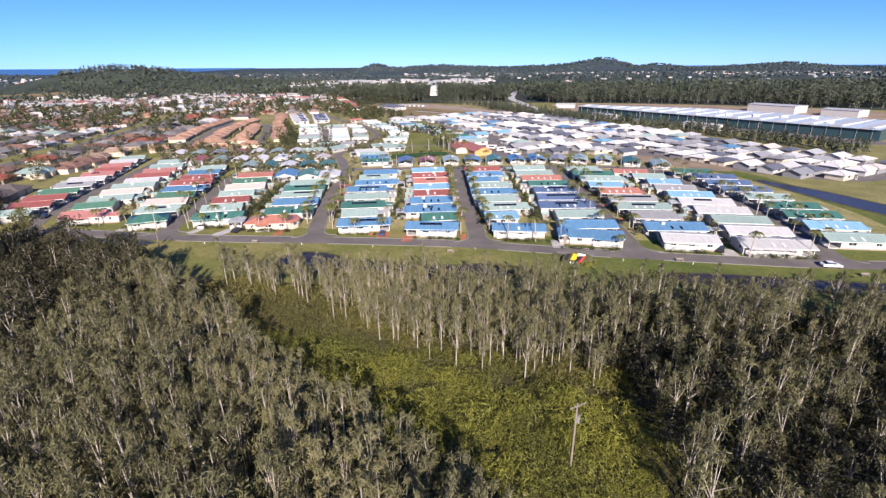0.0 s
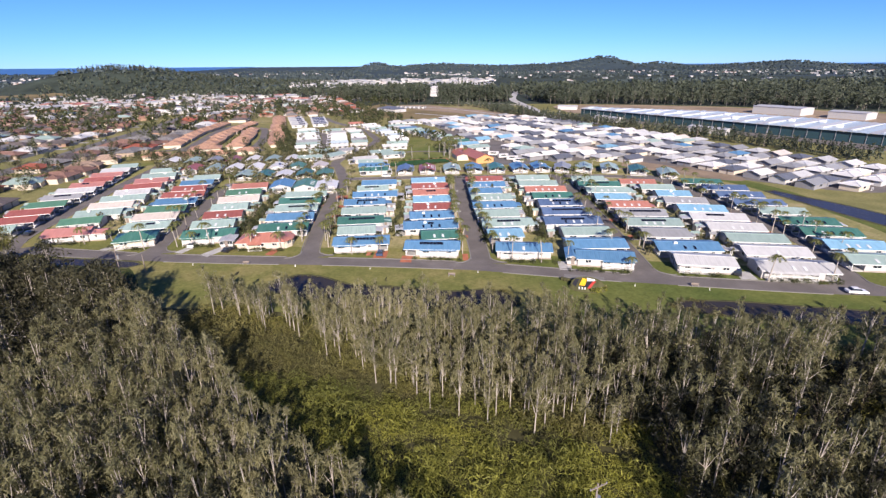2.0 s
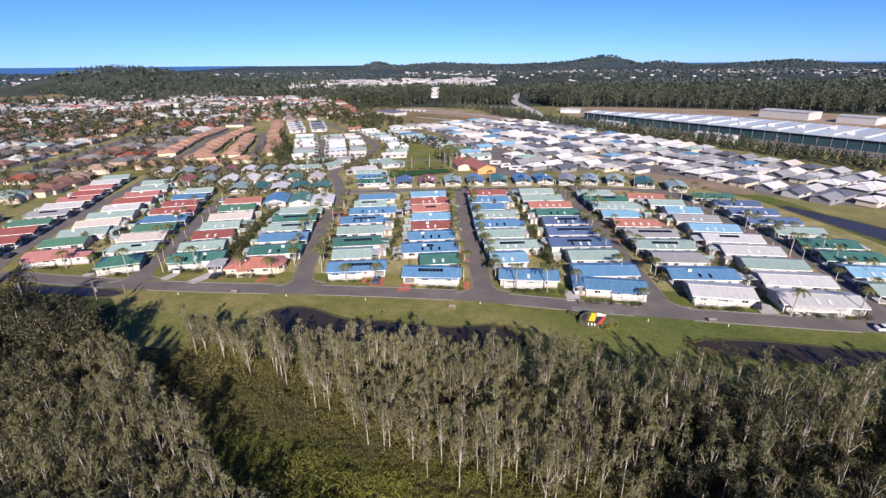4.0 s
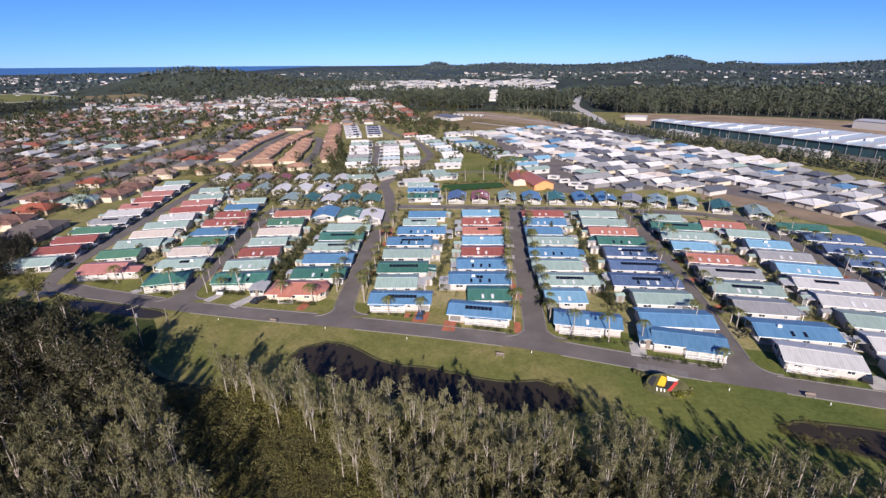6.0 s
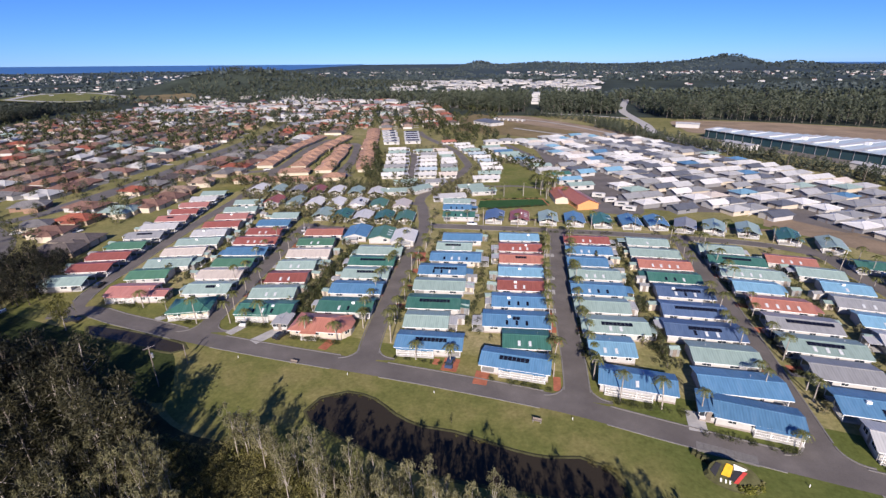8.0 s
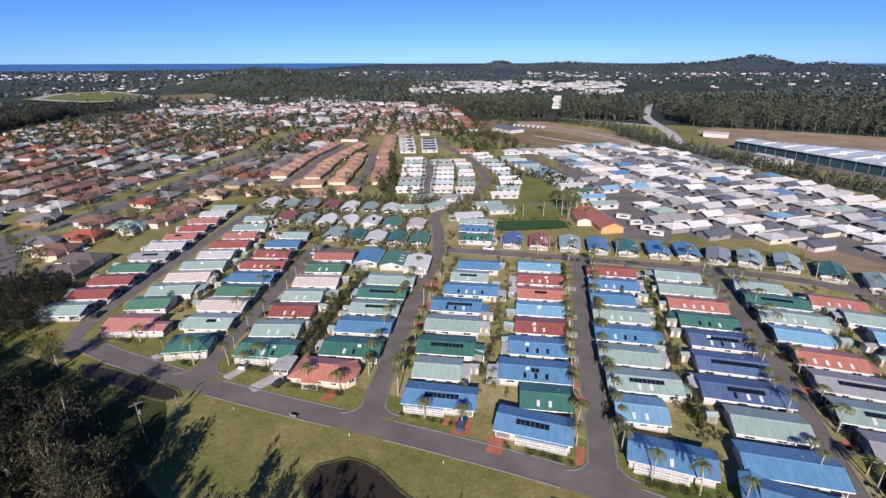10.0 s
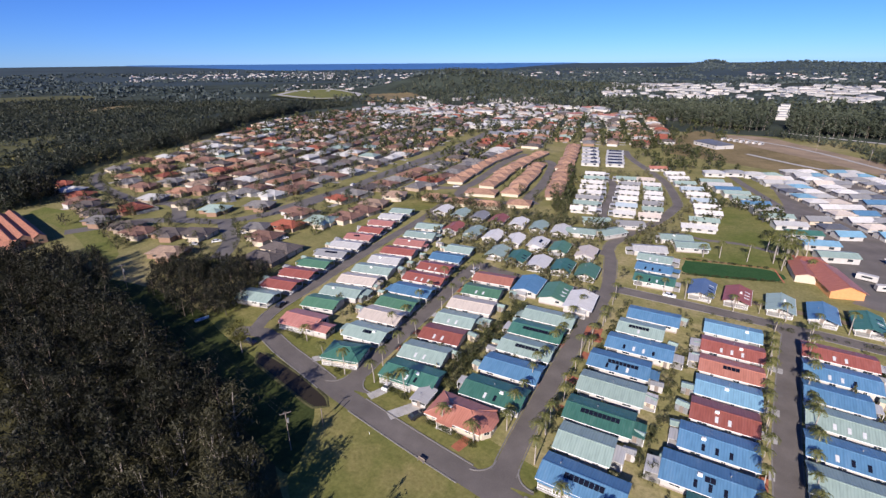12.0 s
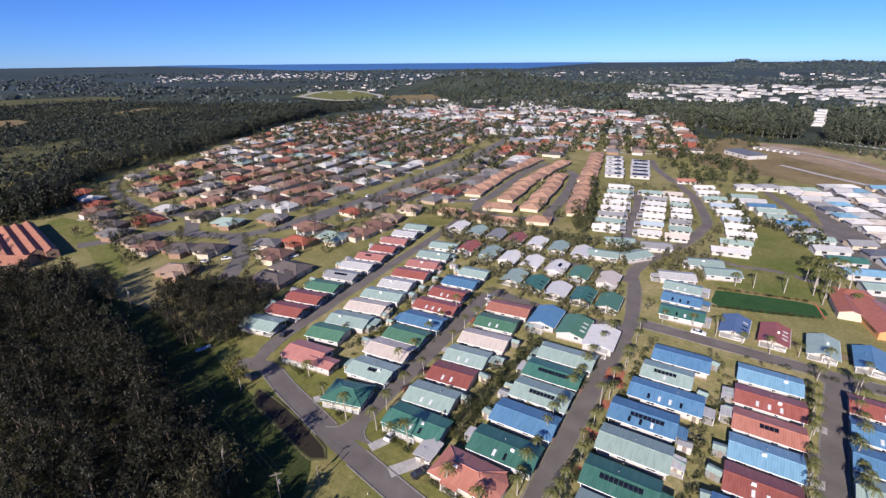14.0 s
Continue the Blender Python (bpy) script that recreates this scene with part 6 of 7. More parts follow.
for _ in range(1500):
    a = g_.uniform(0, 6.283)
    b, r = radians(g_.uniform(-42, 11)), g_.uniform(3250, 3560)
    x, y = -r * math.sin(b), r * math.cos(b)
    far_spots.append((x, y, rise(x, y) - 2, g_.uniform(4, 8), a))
planted("woods_far", CANOPY, far_spots, "far wooded hills towards the coast, tinted blue-grey for haze", (BARK, LEAF_HAZE))

planted("hill_trees", GUM_LOW, scatter([(-1130, 1420), (-1000, 1270), (-700, 1205), (-400, 1270), (-270, 1420), (-400, 1570), (-700, 1630), (-1000, 1570)], 17, 48, lambda x, y, g: not inside(FOOT, x, y), scale=(0.5, 0.72)), "eucalypts covering the low hill", (BARK_DARK, LEAF_FAR))
# garden trees and shrubs of the suburb
free = lambda x, y, g: not near_line(x, y, BIG, 6) and g.random() < 0.6
town_trees = scatter(SUBURB, 10.5, 51, free, scale=(0.4, 1.1))
planted("suburb_far_trees", GARDEN_LOW, [(*p[:3], p[3] * 1.2, p[4]) for i, p in enumerate(town_trees) if p[1] > 400 and (p[1] < 640 or i % 2)], "scattered garden trees among far suburban houses", (BARK_DARK, LEAF_GARDEN))
planted("suburb_trees", GARDEN, [p for p in town_trees if p[1] <= 400], "scattered garden trees among suburban houses", (BARK_DARK, LEAF_GARDEN))
planted("village_trees", GARDEN, [(x, y, 0, 0.75 + 0.13 * (i % 5), 1.1 * i) for i, (x, y) in enumerate([(-135.1, 616.5), (-117.8, 555.8), (-104.4, 496.4), (-156.6, 737.7), (-140.2, 770.8), (-53.4, 509.1), (-42.1, 507.2), (-133.6, 337.5), (-119.3, 329.1), (-113.0, 340.2), (-115.0, 360.7), (-119.5, 382.2), (-351.5, 648.4), (-368.0, 692.2), (-337.9, 656.3), (-345.1, 627.8), (-156.5, 674.2), (-185.3, 489.6), (-234.8, 447.4), (-128.1, 404.4), (-132.7, 310.7), (-152.1, 307.8), (-73.0, 295.3), (-69.7, 294.1)])],
        "dark leafy trees round the villas and halls", (BARK_DARK, LEAF_GARDEN))


def off_homes(x, y, gap):
    """True where a spot lies outside every home by the gap."""
    for hx, hy, a, l, w in HOME_PLOTS:
        u, v = (x - hx) * math.cos(a) + (y - hy) * math.sin(a), (y - hy) * math.cos(a) - (x - hx) * math.sin(a)
        if abs(u) < l + gap and abs(v) < w + gap:
            return False
    return True


yard = lambda x, y, g: g.random() < 0.75 and off_homes(x, y, 0.6) and not any(near_line(x, y, r, 4.6) for r in (ST_A, ST_B, ST_C, ST_D, ST_E, CROSS, LOOP))
planted("yard_trees", GARDEN_LOW, scatter([(-160, 272), (-140, 250), (-96, 234), (-58, 226), (-46, 250), (-58, 272), (-30, 290), (-36, 318), (-84, 312), (-100, 292), (-160, 292)], 3.6, 71, yard, scale=(0.34, 0.66))
        + scatter([(-112, 322), (-84, 314), (-52, 322), (-24, 318), (-24, 360), (-56, 440), (-76, 462), (-92, 440), (-122, 430)], 6.0, 72, yard, scale=(0.3, 0.6))
        + scatter([(-134, 172), (-112, 158), (-30, 146), (20, 142), (90, 128), (90, 232), (-30, 240), (-100, 236)], 4.6, 73, lambda x, y, g: g.random() < 0.36 and yard(x, y, g), scale=(0.24, 0.46)),
        "small garden trees and shrubs between the park homes", (BARK_DARK, LEAF_OLIVE))
planted("suburb_tall_trees", GUM, [(-372 - 4.2 * (i % 7) + 1.5 * (i % 3), 141 + 7.5 * (i // 7) + 2.2 * (i % 4), 0, 0.55 + 0.07 * (i % 5), 1.7 * i) for i in range(28)],
        "tall dark gum trees beside the terracotta block", (BARK_DARK, LEAF_DARK))
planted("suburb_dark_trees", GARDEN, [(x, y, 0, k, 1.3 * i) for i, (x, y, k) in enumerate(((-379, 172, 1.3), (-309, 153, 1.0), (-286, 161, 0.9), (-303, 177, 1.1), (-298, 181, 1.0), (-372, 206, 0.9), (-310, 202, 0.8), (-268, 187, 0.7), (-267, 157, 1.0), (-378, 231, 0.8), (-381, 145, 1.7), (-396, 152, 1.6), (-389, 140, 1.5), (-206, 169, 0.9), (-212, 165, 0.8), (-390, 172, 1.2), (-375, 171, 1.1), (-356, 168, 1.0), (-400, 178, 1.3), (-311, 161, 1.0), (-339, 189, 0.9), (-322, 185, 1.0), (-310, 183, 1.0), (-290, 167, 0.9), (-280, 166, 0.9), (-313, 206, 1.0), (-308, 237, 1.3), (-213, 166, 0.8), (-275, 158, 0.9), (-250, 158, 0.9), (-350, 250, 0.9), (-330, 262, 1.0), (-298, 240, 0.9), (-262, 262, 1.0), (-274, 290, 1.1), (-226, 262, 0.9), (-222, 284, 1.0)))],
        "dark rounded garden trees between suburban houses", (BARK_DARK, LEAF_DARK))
planted("suburb_big_trees", GUM, [(x, y, 0, sc, 1.0 * i) for i, (x, y, sc) in enumerate(((-300, 560, 0.8), (-290, 572, 0.9), (-278, 566, 0.85), (-310, 575, 0.9), (-255, 575, 0.8), (-264, 585, 0.85), (-360, 600, 0.7), (-390, 560, 0.6), (-330, 470, 0.6), (-345, 420, 0.5), (-310, 300, 0.55), (-215, 380, 0.5), (-200, 270, 0.45), (-208, 262, 0.5), (-420, 300, 0.6), (-250, 262, 0.4)))],
        "tall dark gum trees among the houses", (BARK_DARK, LEAF_FAR))
park_spots = (scatter([(-34, 376), (-10, 392), (4, 362), (-6, 352), (-14, 374)], 5, 52, scale=(0.5, 0.9)) + scatter([(-10, 334), (2, 342), (5, 330), (0, 322)], 4.5, 53, scale=(0.35, 0.6))
        + scatter([(-190, 289), (-120, 292), (-84, 295), (-86, 304), (-120, 303), (-186, 300)], 4.4, 54, scale=(0.45, 0.85)) + scatter([(-30, 330), (-34, 380), (-50, 430), (-45, 432), (-24, 380)], 4.2, 58, scale=(0.3, 0.65))
        + scatter([(-121, 345), (-124, 345), (-168, 500), (-160, 500)], 5, 60, lambda x, y, g: g.random() < 0.5, scale=(0.25, 0.5)) + scatter([(-148, 345), (-152, 345), (-172, 440), (-166, 445)], 3.6, 63, lambda x, y, g: g.random() < 0.7, scale=(0.25, 0.5)) + scatter([(-94, 306), (-104, 316), (-112, 330), (-108, 345), (-140, 440), (-136, 440), (-100, 340)], 4.2, 62, scale=(0.4, 0.85)) + scatter([(-130, 545), (-100, 548), (-52, 520), (-40, 540), (-80, 575), (-125, 585)], 7.5, 68, scale=(0.5, 1.1)) + scatter([(-98, 500), (-84, 468), (-60, 452), (-40, 462), (-26, 500), (-50, 520), (-92, 536), (-112, 530)], 10.5, 59, scale=(0.5, 1.1)) + scatter([(-204, 158), (-192, 148), (-180, 160), (-188, 170), (-200, 166)], 4.6, 55, scale=(0.5, 0.9)) + scatter([(-268, 158), (-258, 152), (-244, 150), (-250, 160)], 5, 67, scale=(0.5, 0.8)))
planted("park_far_trees", GARDEN_LOW, [p for p in park_spots if p[1] > 330], "small trees between the far homes and villas", (BARK_DARK, LEAF_GARDEN))
planted("park_trees", GARDEN, [p for p in park_spots if p[1] <= 330], "dark leafy garden trees", (BARK_DARK, LEAF_GARDEN))


def strip(x0, y0, x1, y1, w, n, seed, sc=(0.5, 1.2)):
    g = random.Random(seed)
    out = []
    for _ in range(n):
        k = g.random()
        out.append((x0 + (x1 - x0) * k + g.uniform(-w, w), y0 + (y1 - y0) * k, 0, g.uniform(*sc), g.uniform(0, 6.28)))
    return out


planted("garden_shrubs", SMALL, strip(-80, 146.4, -68, 146.0, 1.2, 18, 81) + strip(-62, 142.4, -47, 142, 0.8, 24, 82) + strip(-33, 138.8, -18, 138.2, 0.6, 24, 83, (0.4, 0.8)) + strip(-9, 134.4, 5, 133, 0.6, 22, 84, (0.5, 1.0)) + strip(15, 131.6, 31, 130.2, 0.8, 16, 85) + strip(34, 125, 51, 122.6, 0.6, 14, 86) + strip(61, 121, 74, 119.4, 0.6, 10, 87) + strip(81, 117.4, 98, 114.8, 0.8, 26, 88, (0.5, 1.1)) + strip(-103, 146.6, -92, 144, 0.8, 16, 89) + strip(-128, 151, -114, 149.4, 0.8, 14, 90)
        + strip(-36, 156, -39, 230, 0.8, 60, 91) + strip(3.5, 150, 2.5, 232, 0.6, 40, 92) + strip(13, 146, 12, 232, 0.6, 70, 93) + strip(60, 140, 60, 228, 0.8, 50, 94) + strip(51, 140, 51, 230, 0.6, 40, 95) + strip(-84, 156, -92, 214, 0.8, 30, 96) + strip(-92, 160, -104, 230, 0.8, 30, 97) + strip(-47, 154, -49, 205, 0.7, 50, 98)
        + strip(-15, 150, -18, 230, 2.2, 60, 61) + strip(31, 146, 30, 230, 2.2, 70, 62) + strip(80, 140, 79, 220, 2.0, 40, 63) + strip(-66, 155, -69, 208, 3.0, 90, 64, (0.8, 1.8))
        + strip(-112, 165, -122, 245, 2.0, 50, 65) + strip(-14, 236, 90, 246, 1.5, 40, 66) + strip(-27, 266, 4, 278, 0.8, 60, 67, (0.5, 0.9)) + strip(-30, 283, 1, 291, 0.7, 40, 68, (0.5, 0.9)),
        "small garden shrubs between homes", (BARK_DARK, LEAF_GARDEN), "shrub")
planted("yard_trees", GARDEN, strip(-150, 264, -60, 266, 1.5, 26, 78, (0.22, 0.42)) + strip(-150, 287, -84, 291, 1.5, 18, 79, (0.25, 0.5)) + strip(-102, 236, -54, 236.5, 1.2, 14, 80, (0.2, 0.36)) + strip(-102, 249, -56, 250.5, 1.0, 14, 68, (0.2, 0.36)) + strip(-66, 158, -69, 205, 2.5, 22, 71, (0.35, 0.6)) + strip(31, 148, 30, 225, 1.5, 34, 72, (0.26, 0.5)) + strip(-16, 150, -17, 215, 1.8, 20, 73, (0.2, 0.4)) + strip(-115, 170, -122, 240, 1.8, 18, 74, (0.22, 0.45)) + strip(80, 142, 79, 220, 1.8, 18, 75, (0.22, 0.42)) + strip(-71, 300, -62, 420, 1.0, 16, 76, (0.2, 0.4)) + strip(-74, 300, -101, 415, 1.0, 12, 77, (0.2, 0.35)),
        "small garden trees between homes", (BARK_DARK, LEAF_GARDEN))


def bank_spots(line, w, n, seed, sc):
    g = random.Random(seed)
    out = []
    for _ in range(n):
        i = g.randrange(len(line) - 1)
        k = g.random()
        out.append((line[i][0] + (line[i + 1][0] - line[i][0]) * k + g.uniform(-w, w), line[i][1] + (line[i + 1][1] - line[i][1]) * k + g.uniform(-w, w), 0, g.uniform(*sc), g.uniform(0, 6.28)))
    return out


planted("pond_reeds", BUSH_LOW, bank_spots([(8, 105), (13, 105.2), (17, 106.5), (17.4, 109.5), (15, 112.6), (11, 114.4)], 0.7, 42, 401, (0.22, 0.42))
        + bank_spots([(52.5, 103.4), (51.2, 105), (55, 107.2), (60, 107)], 0.6, 22, 402, (0.2, 0.45)) + bank_spots([(57, 104), (66, 103), (75, 101)], 0.9, 9, 405, (0.2, 0.4)) + bank_spots([(54, 102.6), (62, 99.8), (76, 97), (90, 95.2)], 0.8, 40, 403, (0.25, 0.5)),
        "dull reeds and rushes along the pond bank", (BARK, LEAF_DULL), "reed")
planted("pond_weed", BUSH_LOW, bank_spots([(-44, 117), (-43, 121), (-38, 124), (-32, 123), (-26, 119.4), (-18, 117), (-2, 114.2)], 0.4, 46, 404, (0.1, 0.22)),
        "short rushes along the pond's grassy bank", (BARK, LEAF_UNDER), "reed")


LONE = tree_arrays(171, 9.4, 2.7, 1100, 0.6, low=0.42, clumps=24, trunk_r=0.2, limbs=8, droop=1.0, slim=0.3, fine=True)


def tree_thing(name, arrays, x, y, sc, turn, label, mats):
    v, q, m = arrays
    t = thing(name, pose(x, y, 0, 0, 0, turn) @ Matrix.Scale(sc, 4), label, "tree")
    for pn, k in (("trunk", 0), ("crown", 1)):
        sel = q[m == k]
        used = np.unique(sel[sel >= 0])
        low = np.where(sel < 0, -1, np.searchsorted(used, sel))
        part(pn, quads_mesh(pn, v[used], low, np.zeros(len(sel), int), (mats[k],)), None, t)
    return t


tree_thing("lone_tree", LONE, -124, 135, 1.08, 20, "lone pale-trunked gum tree on the grass verge", (BARK, LEAF_UNDER))
tree_thing("lone_tree", BROAD[3], -50.5, 105.5, 0.85, 80, "bushy paperbark at the corner of the pond", (BARK, LEAF_PAPER))
tree_thing("lone_tree", BROAD[0], -46, 104, 0.8, 140, "bushy paperbark at the corner of the pond", (BARK, LEAF_PAPER))
tree_thing("sapling", PAPER[7], -14.6, 118.6, 0.2, 0, "small dark sapling beside the pond", (BARK_DARK, LEAF_DARK))


# palms: a ringed trunk and a crown of arching feather fronds
def palm_meshes(seed, h):
    g = np.random.default_rng(seed)
    s = Shell()
    bend = g.normal(0, 0.25, 2)
    p = [Vector((bend[0] * k * k, bend[1] * k * k, h * k)) for k in (0, 0.33, 0.66, 1)]
    for i in range(3):
        s.tube(p[i], p[i + 1], 0.13 - 0.02 * i, 0.11 - 0.02 * i, 7, cap=False)
    c = Shell()
    top = p[3]
    for i in range(18):
        a = 6.283 * i / 18 + g.uniform(-0.25, 0.25)
        upw = g.uniform(-0.1, 1.3)
        d, side = Vector((math.cos(a), math.sin(a), 0)), Vector((-math.sin(a), math.cos(a), 0))
        L = g.uniform(1.25, 1.85)
        prev = None
        for k in range(8):
            u = k / 7
            pt = top + d * L * u * (1 - 0.15 * u) + Vector((0, 0, upw * 1.1 * u - (0.9 + upw) * u * u * 0.95))
            if prev is not None:
                w = 0.27 * (1 - 0.6 * abs(u - 0.4))
                for sg in (-1, 1):
                    tip = Vector((0, 0, -0.15)) + side * sg * w
                    c.face([prev, prev.lerp(pt, 0.55), prev.lerp(pt, 0.6) + tip + d * 0.16, prev + tip * 0.9 + d * 0.16])
            prev = pt
    return s.mesh("trunk", BARK), c.mesh("crown", LEAF_PALM)


PALMS = [palm_meshes(500 + i, 3.4 + 0.55 * i) for i in range(5)]
palm_rng = random.Random(17)


def palm(x, y, big=1.0):
    tr, cr = PALMS[palm_rng.randrange(5)]
    k = big * palm_rng.uniform(1.0, 1.4)
    t = thing("palm_tree", pose(x, y, 0, 0, 0, palm_rng.uniform(0, 360)) @ Matrix.Scale(k, 4), "slim palm with arching green fronds by the street", "palm", "street palms")
    part("trunk", tr, None, t)
    part("crown", cr, None, t)


def palm_line(line, off, gap, y0, y1):
    pts = smooth_line([(*p, 0) for p in line], gap)
    for i in range(len(pts) - 1):
        p, d = pts[i], (pts[i + 1] - pts[i]).normalized()
        q = p + Vector((d.y, -d.x, 0)) * (off + palm_rng.uniform(-0.7, 0.7))
        if y0 < q.y < y1 and palm_rng.random() < 0.9:
            palm(q.x, q.y + palm_rng.uniform(-1, 1))


palm_line(ST_C, 4.4, 4.0, 142, 232)
palm_line(ST_C, -4.3, 4.4, 146, 228)
palm_line(ST_A, 4.4, 4.0, 138, 236)
palm_line(ST_A, -4.4, 4.6, 138, 236)
palm_line(ST_D, 4.4, 4.6, 136, 236)
palm_line(ST_D, -4.4, 5.2, 136, 236)
palm_line(ST_E, 4.4, 5.0, 128, 222)
palm_line(ST_E, -4.4, 6.0, 128, 222)
palm_line(ST_B, 4.2, 7.0, 150, 225)
palm_line(ST_B, -4.2, 9.0, 150, 225)
palm_line(CROSS, -4.2, 7.0, 200, 250)
for x, y in ((-82, 146.5), (-77, 146), (-72, 147), (-91, 144.5), (-101, 146), (-49, 143), (-58, 143.5), (-18.5, 138.6), (-27, 139), (19, 132), (27, 131), (34, 130), (-113, 150), (49, 123.6), (81, 117), (96, 116),
             (-18, 292), (-8, 294), (-24, 290)):
    palm(x, y, 1.1)
for x, y in ((8, 302), (4, 304), (1, 298), (7, 308), (2, 316), (6, 312), (2, 310), (5, 298), (5, 306), (4, 291), (9, 312), (4, 318), (1, 304), (9, 320), (6, 324), (12, 312), (14, 296), (-2, 312)):
    palm(x, y, 1.5)


# ---------------------------------------------------------------- poles, cars and small things
def power_pole(x, y, h, turn, arm=True, label="grey timber power pole with crossarm"):
    t = thing("power_pole", pose(x, y, 0, 0, 0, turn), label, "pole", "power poles")
    s = Shell()
    s.tube((0, 0, 0), (0, 0, h), 0.13, 0.09, 10)
    part("shaft", s, TIMBER, t)
    if arm:
        for zz in (h - 0.35,):
            s = Shell()
            s.box(-1.15, 1.15, -0.19, -0.09, zz - 0.06, zz + 0.06)
            part("crossarm", s, TIMBER, t)
            for xx in (-1.1, -0.4, 0.4, 1.1):
                s = Shell()
                s.tube((xx, -0.14, zz + 0.06), (xx, -0.14, zz + 0.22), 0.05, 0.04, 8)
                part("insulator", s, STEEL, t)
        s = Shell()
        s.tube((0.35, 0, h - 3.0), (0.35, 0, h - 2.0), 0.24, 0.24, 10)
        part("transformer", s, STEEL, t)


def wire(a, b, sag):
    cu = bpy.data.curves.new("power_line", "CURVE")
    cu.dimensions, cu.bevel_depth, cu.bevel_resolution = "3D", 0.012, 0
    sp = cu.splines.new("POLY")
    sp.points.add(16)
    for i in range(17):
        k = i / 16
        p = Vector(a).lerp(Vector(b), k)
        sp.points[i].co = (p.x, p.y, p.z - 4 * sag * k * (1 - k), 1)
    cu.materials.append(RUBBER)
    ob = new("power_line", cu)
    tagged(ob, "thin sagging grey power line between poles", "cable", "power lines")


power_pole(16, 47, 10, 25)
power_pole(-81, 118.5, 10.5, 60)
power_pole(-80.7, 127.5, 5.2, 0, False, "short grey timber pole on the lawn")
power_pole(-199, 136, 10, 60)
power_pole(60, 28, 10, 25)
for dx in (-1.0, 0, 1.0):
    wire((16 + dx * 0.4, 47 + dx, 10.0), (60 + dx * 0.4, 28 + dx, 10.0), 1.0)
    wire((-81 + dx * 0.6, 118.4 + dx, 10.4), (-199 + dx * 0.6, 136 + dx, 9.9), 1.6)
for x, y in ((107, 459), (131, 421), (156, 388), (179, 350), (200, 309), (82, 505), (52, 560), (20, 610)):
    power_pole(x, y, 13, 30, True, "tall grey pole along the railway line")


def car(x, y, turn, paint, label):
    t = thing("car", pose(x, y, 0.03, 0, 0, turn), label, "car", "parked cars")
    s = Shell()
    prof = [(-2.2, 0.35), (-2.25, 0.75), (-1.9, 0.95), (-0.9, 0.98), (1.0, 0.95), (2.0, 0.8), (2.25, 0.55), (2.2, 0.35)]
    n = len(prof)
    for sg, yy in ((0, -0.88), (1, 0.88)):
        s.v += [(px, yy * (0.97 if pz > 0.9 else 1), pz) for px, pz in prof]
    s.f += [tuple(range(n))[::-1], tuple(range(n, 2 * n))] + [(i, (i + 1) % n, n + (i + 1) % n, n + i) for i in range(n)]
    s.m += [0] * (n + 2)
    part("body", s, paint, t)
    s = Shell()
    s.v += [(-1.75, -0.8, 0.97), (0.95, -0.8, 0.96), (0.95, 0.8, 0.96), (-1.75, 0.8, 0.97), (-1.3, -0.62, 1.42), (0.25, -0.62, 1.42), (0.25, 0.62, 1.42), (-1.3, 0.62, 1.42)]
    s.f += [(4, 5, 6, 7)] + [(i, (i + 1) % 4, 4 + (i + 1) % 4, 4 + i) for i in range(4)]
    s.m += [0] * 5
    part("cabin_glass", s, GLASS, t)
    s = Shell()
    s.box(-1.25, 0.2, -0.6, 0.6, 1.42, 1.47, bevel=0.03)
    part("cabin_roof", s, paint, t)
    for sx in (-1.35, 1.4):
        for sy in (-0.86, 0.86):
            s = Shell()
            s.tube((sx, sy - 0.1, 0.32), (sx, sy + 0.1, 0.32), 0.32, 0.32, 12)
            part("tyre", s, RUBBER, t)


def paint(name, c):
    m, n, l, b = nodes_of(name)
    b.inputs["Base Color"].default_value = (*c, 1)
    b.inputs["Roughness"].default_value = 0.25
    b.inputs["Coat Weight"].default_value = 0.6
    return m


P_WHITE, P_BLUE, P_DARK, P_RED, P_SILVER = paint("paint_white", (0.75, 0.75, 0.74)), paint("paint_blue", (0.05, 0.075, 0.14)), paint("paint_dark", (0.03, 0.03, 0.035)), paint("paint_red", (0.4, 0.03, 0.03)), paint("paint_silver", (0.45, 0.46, 0.48))
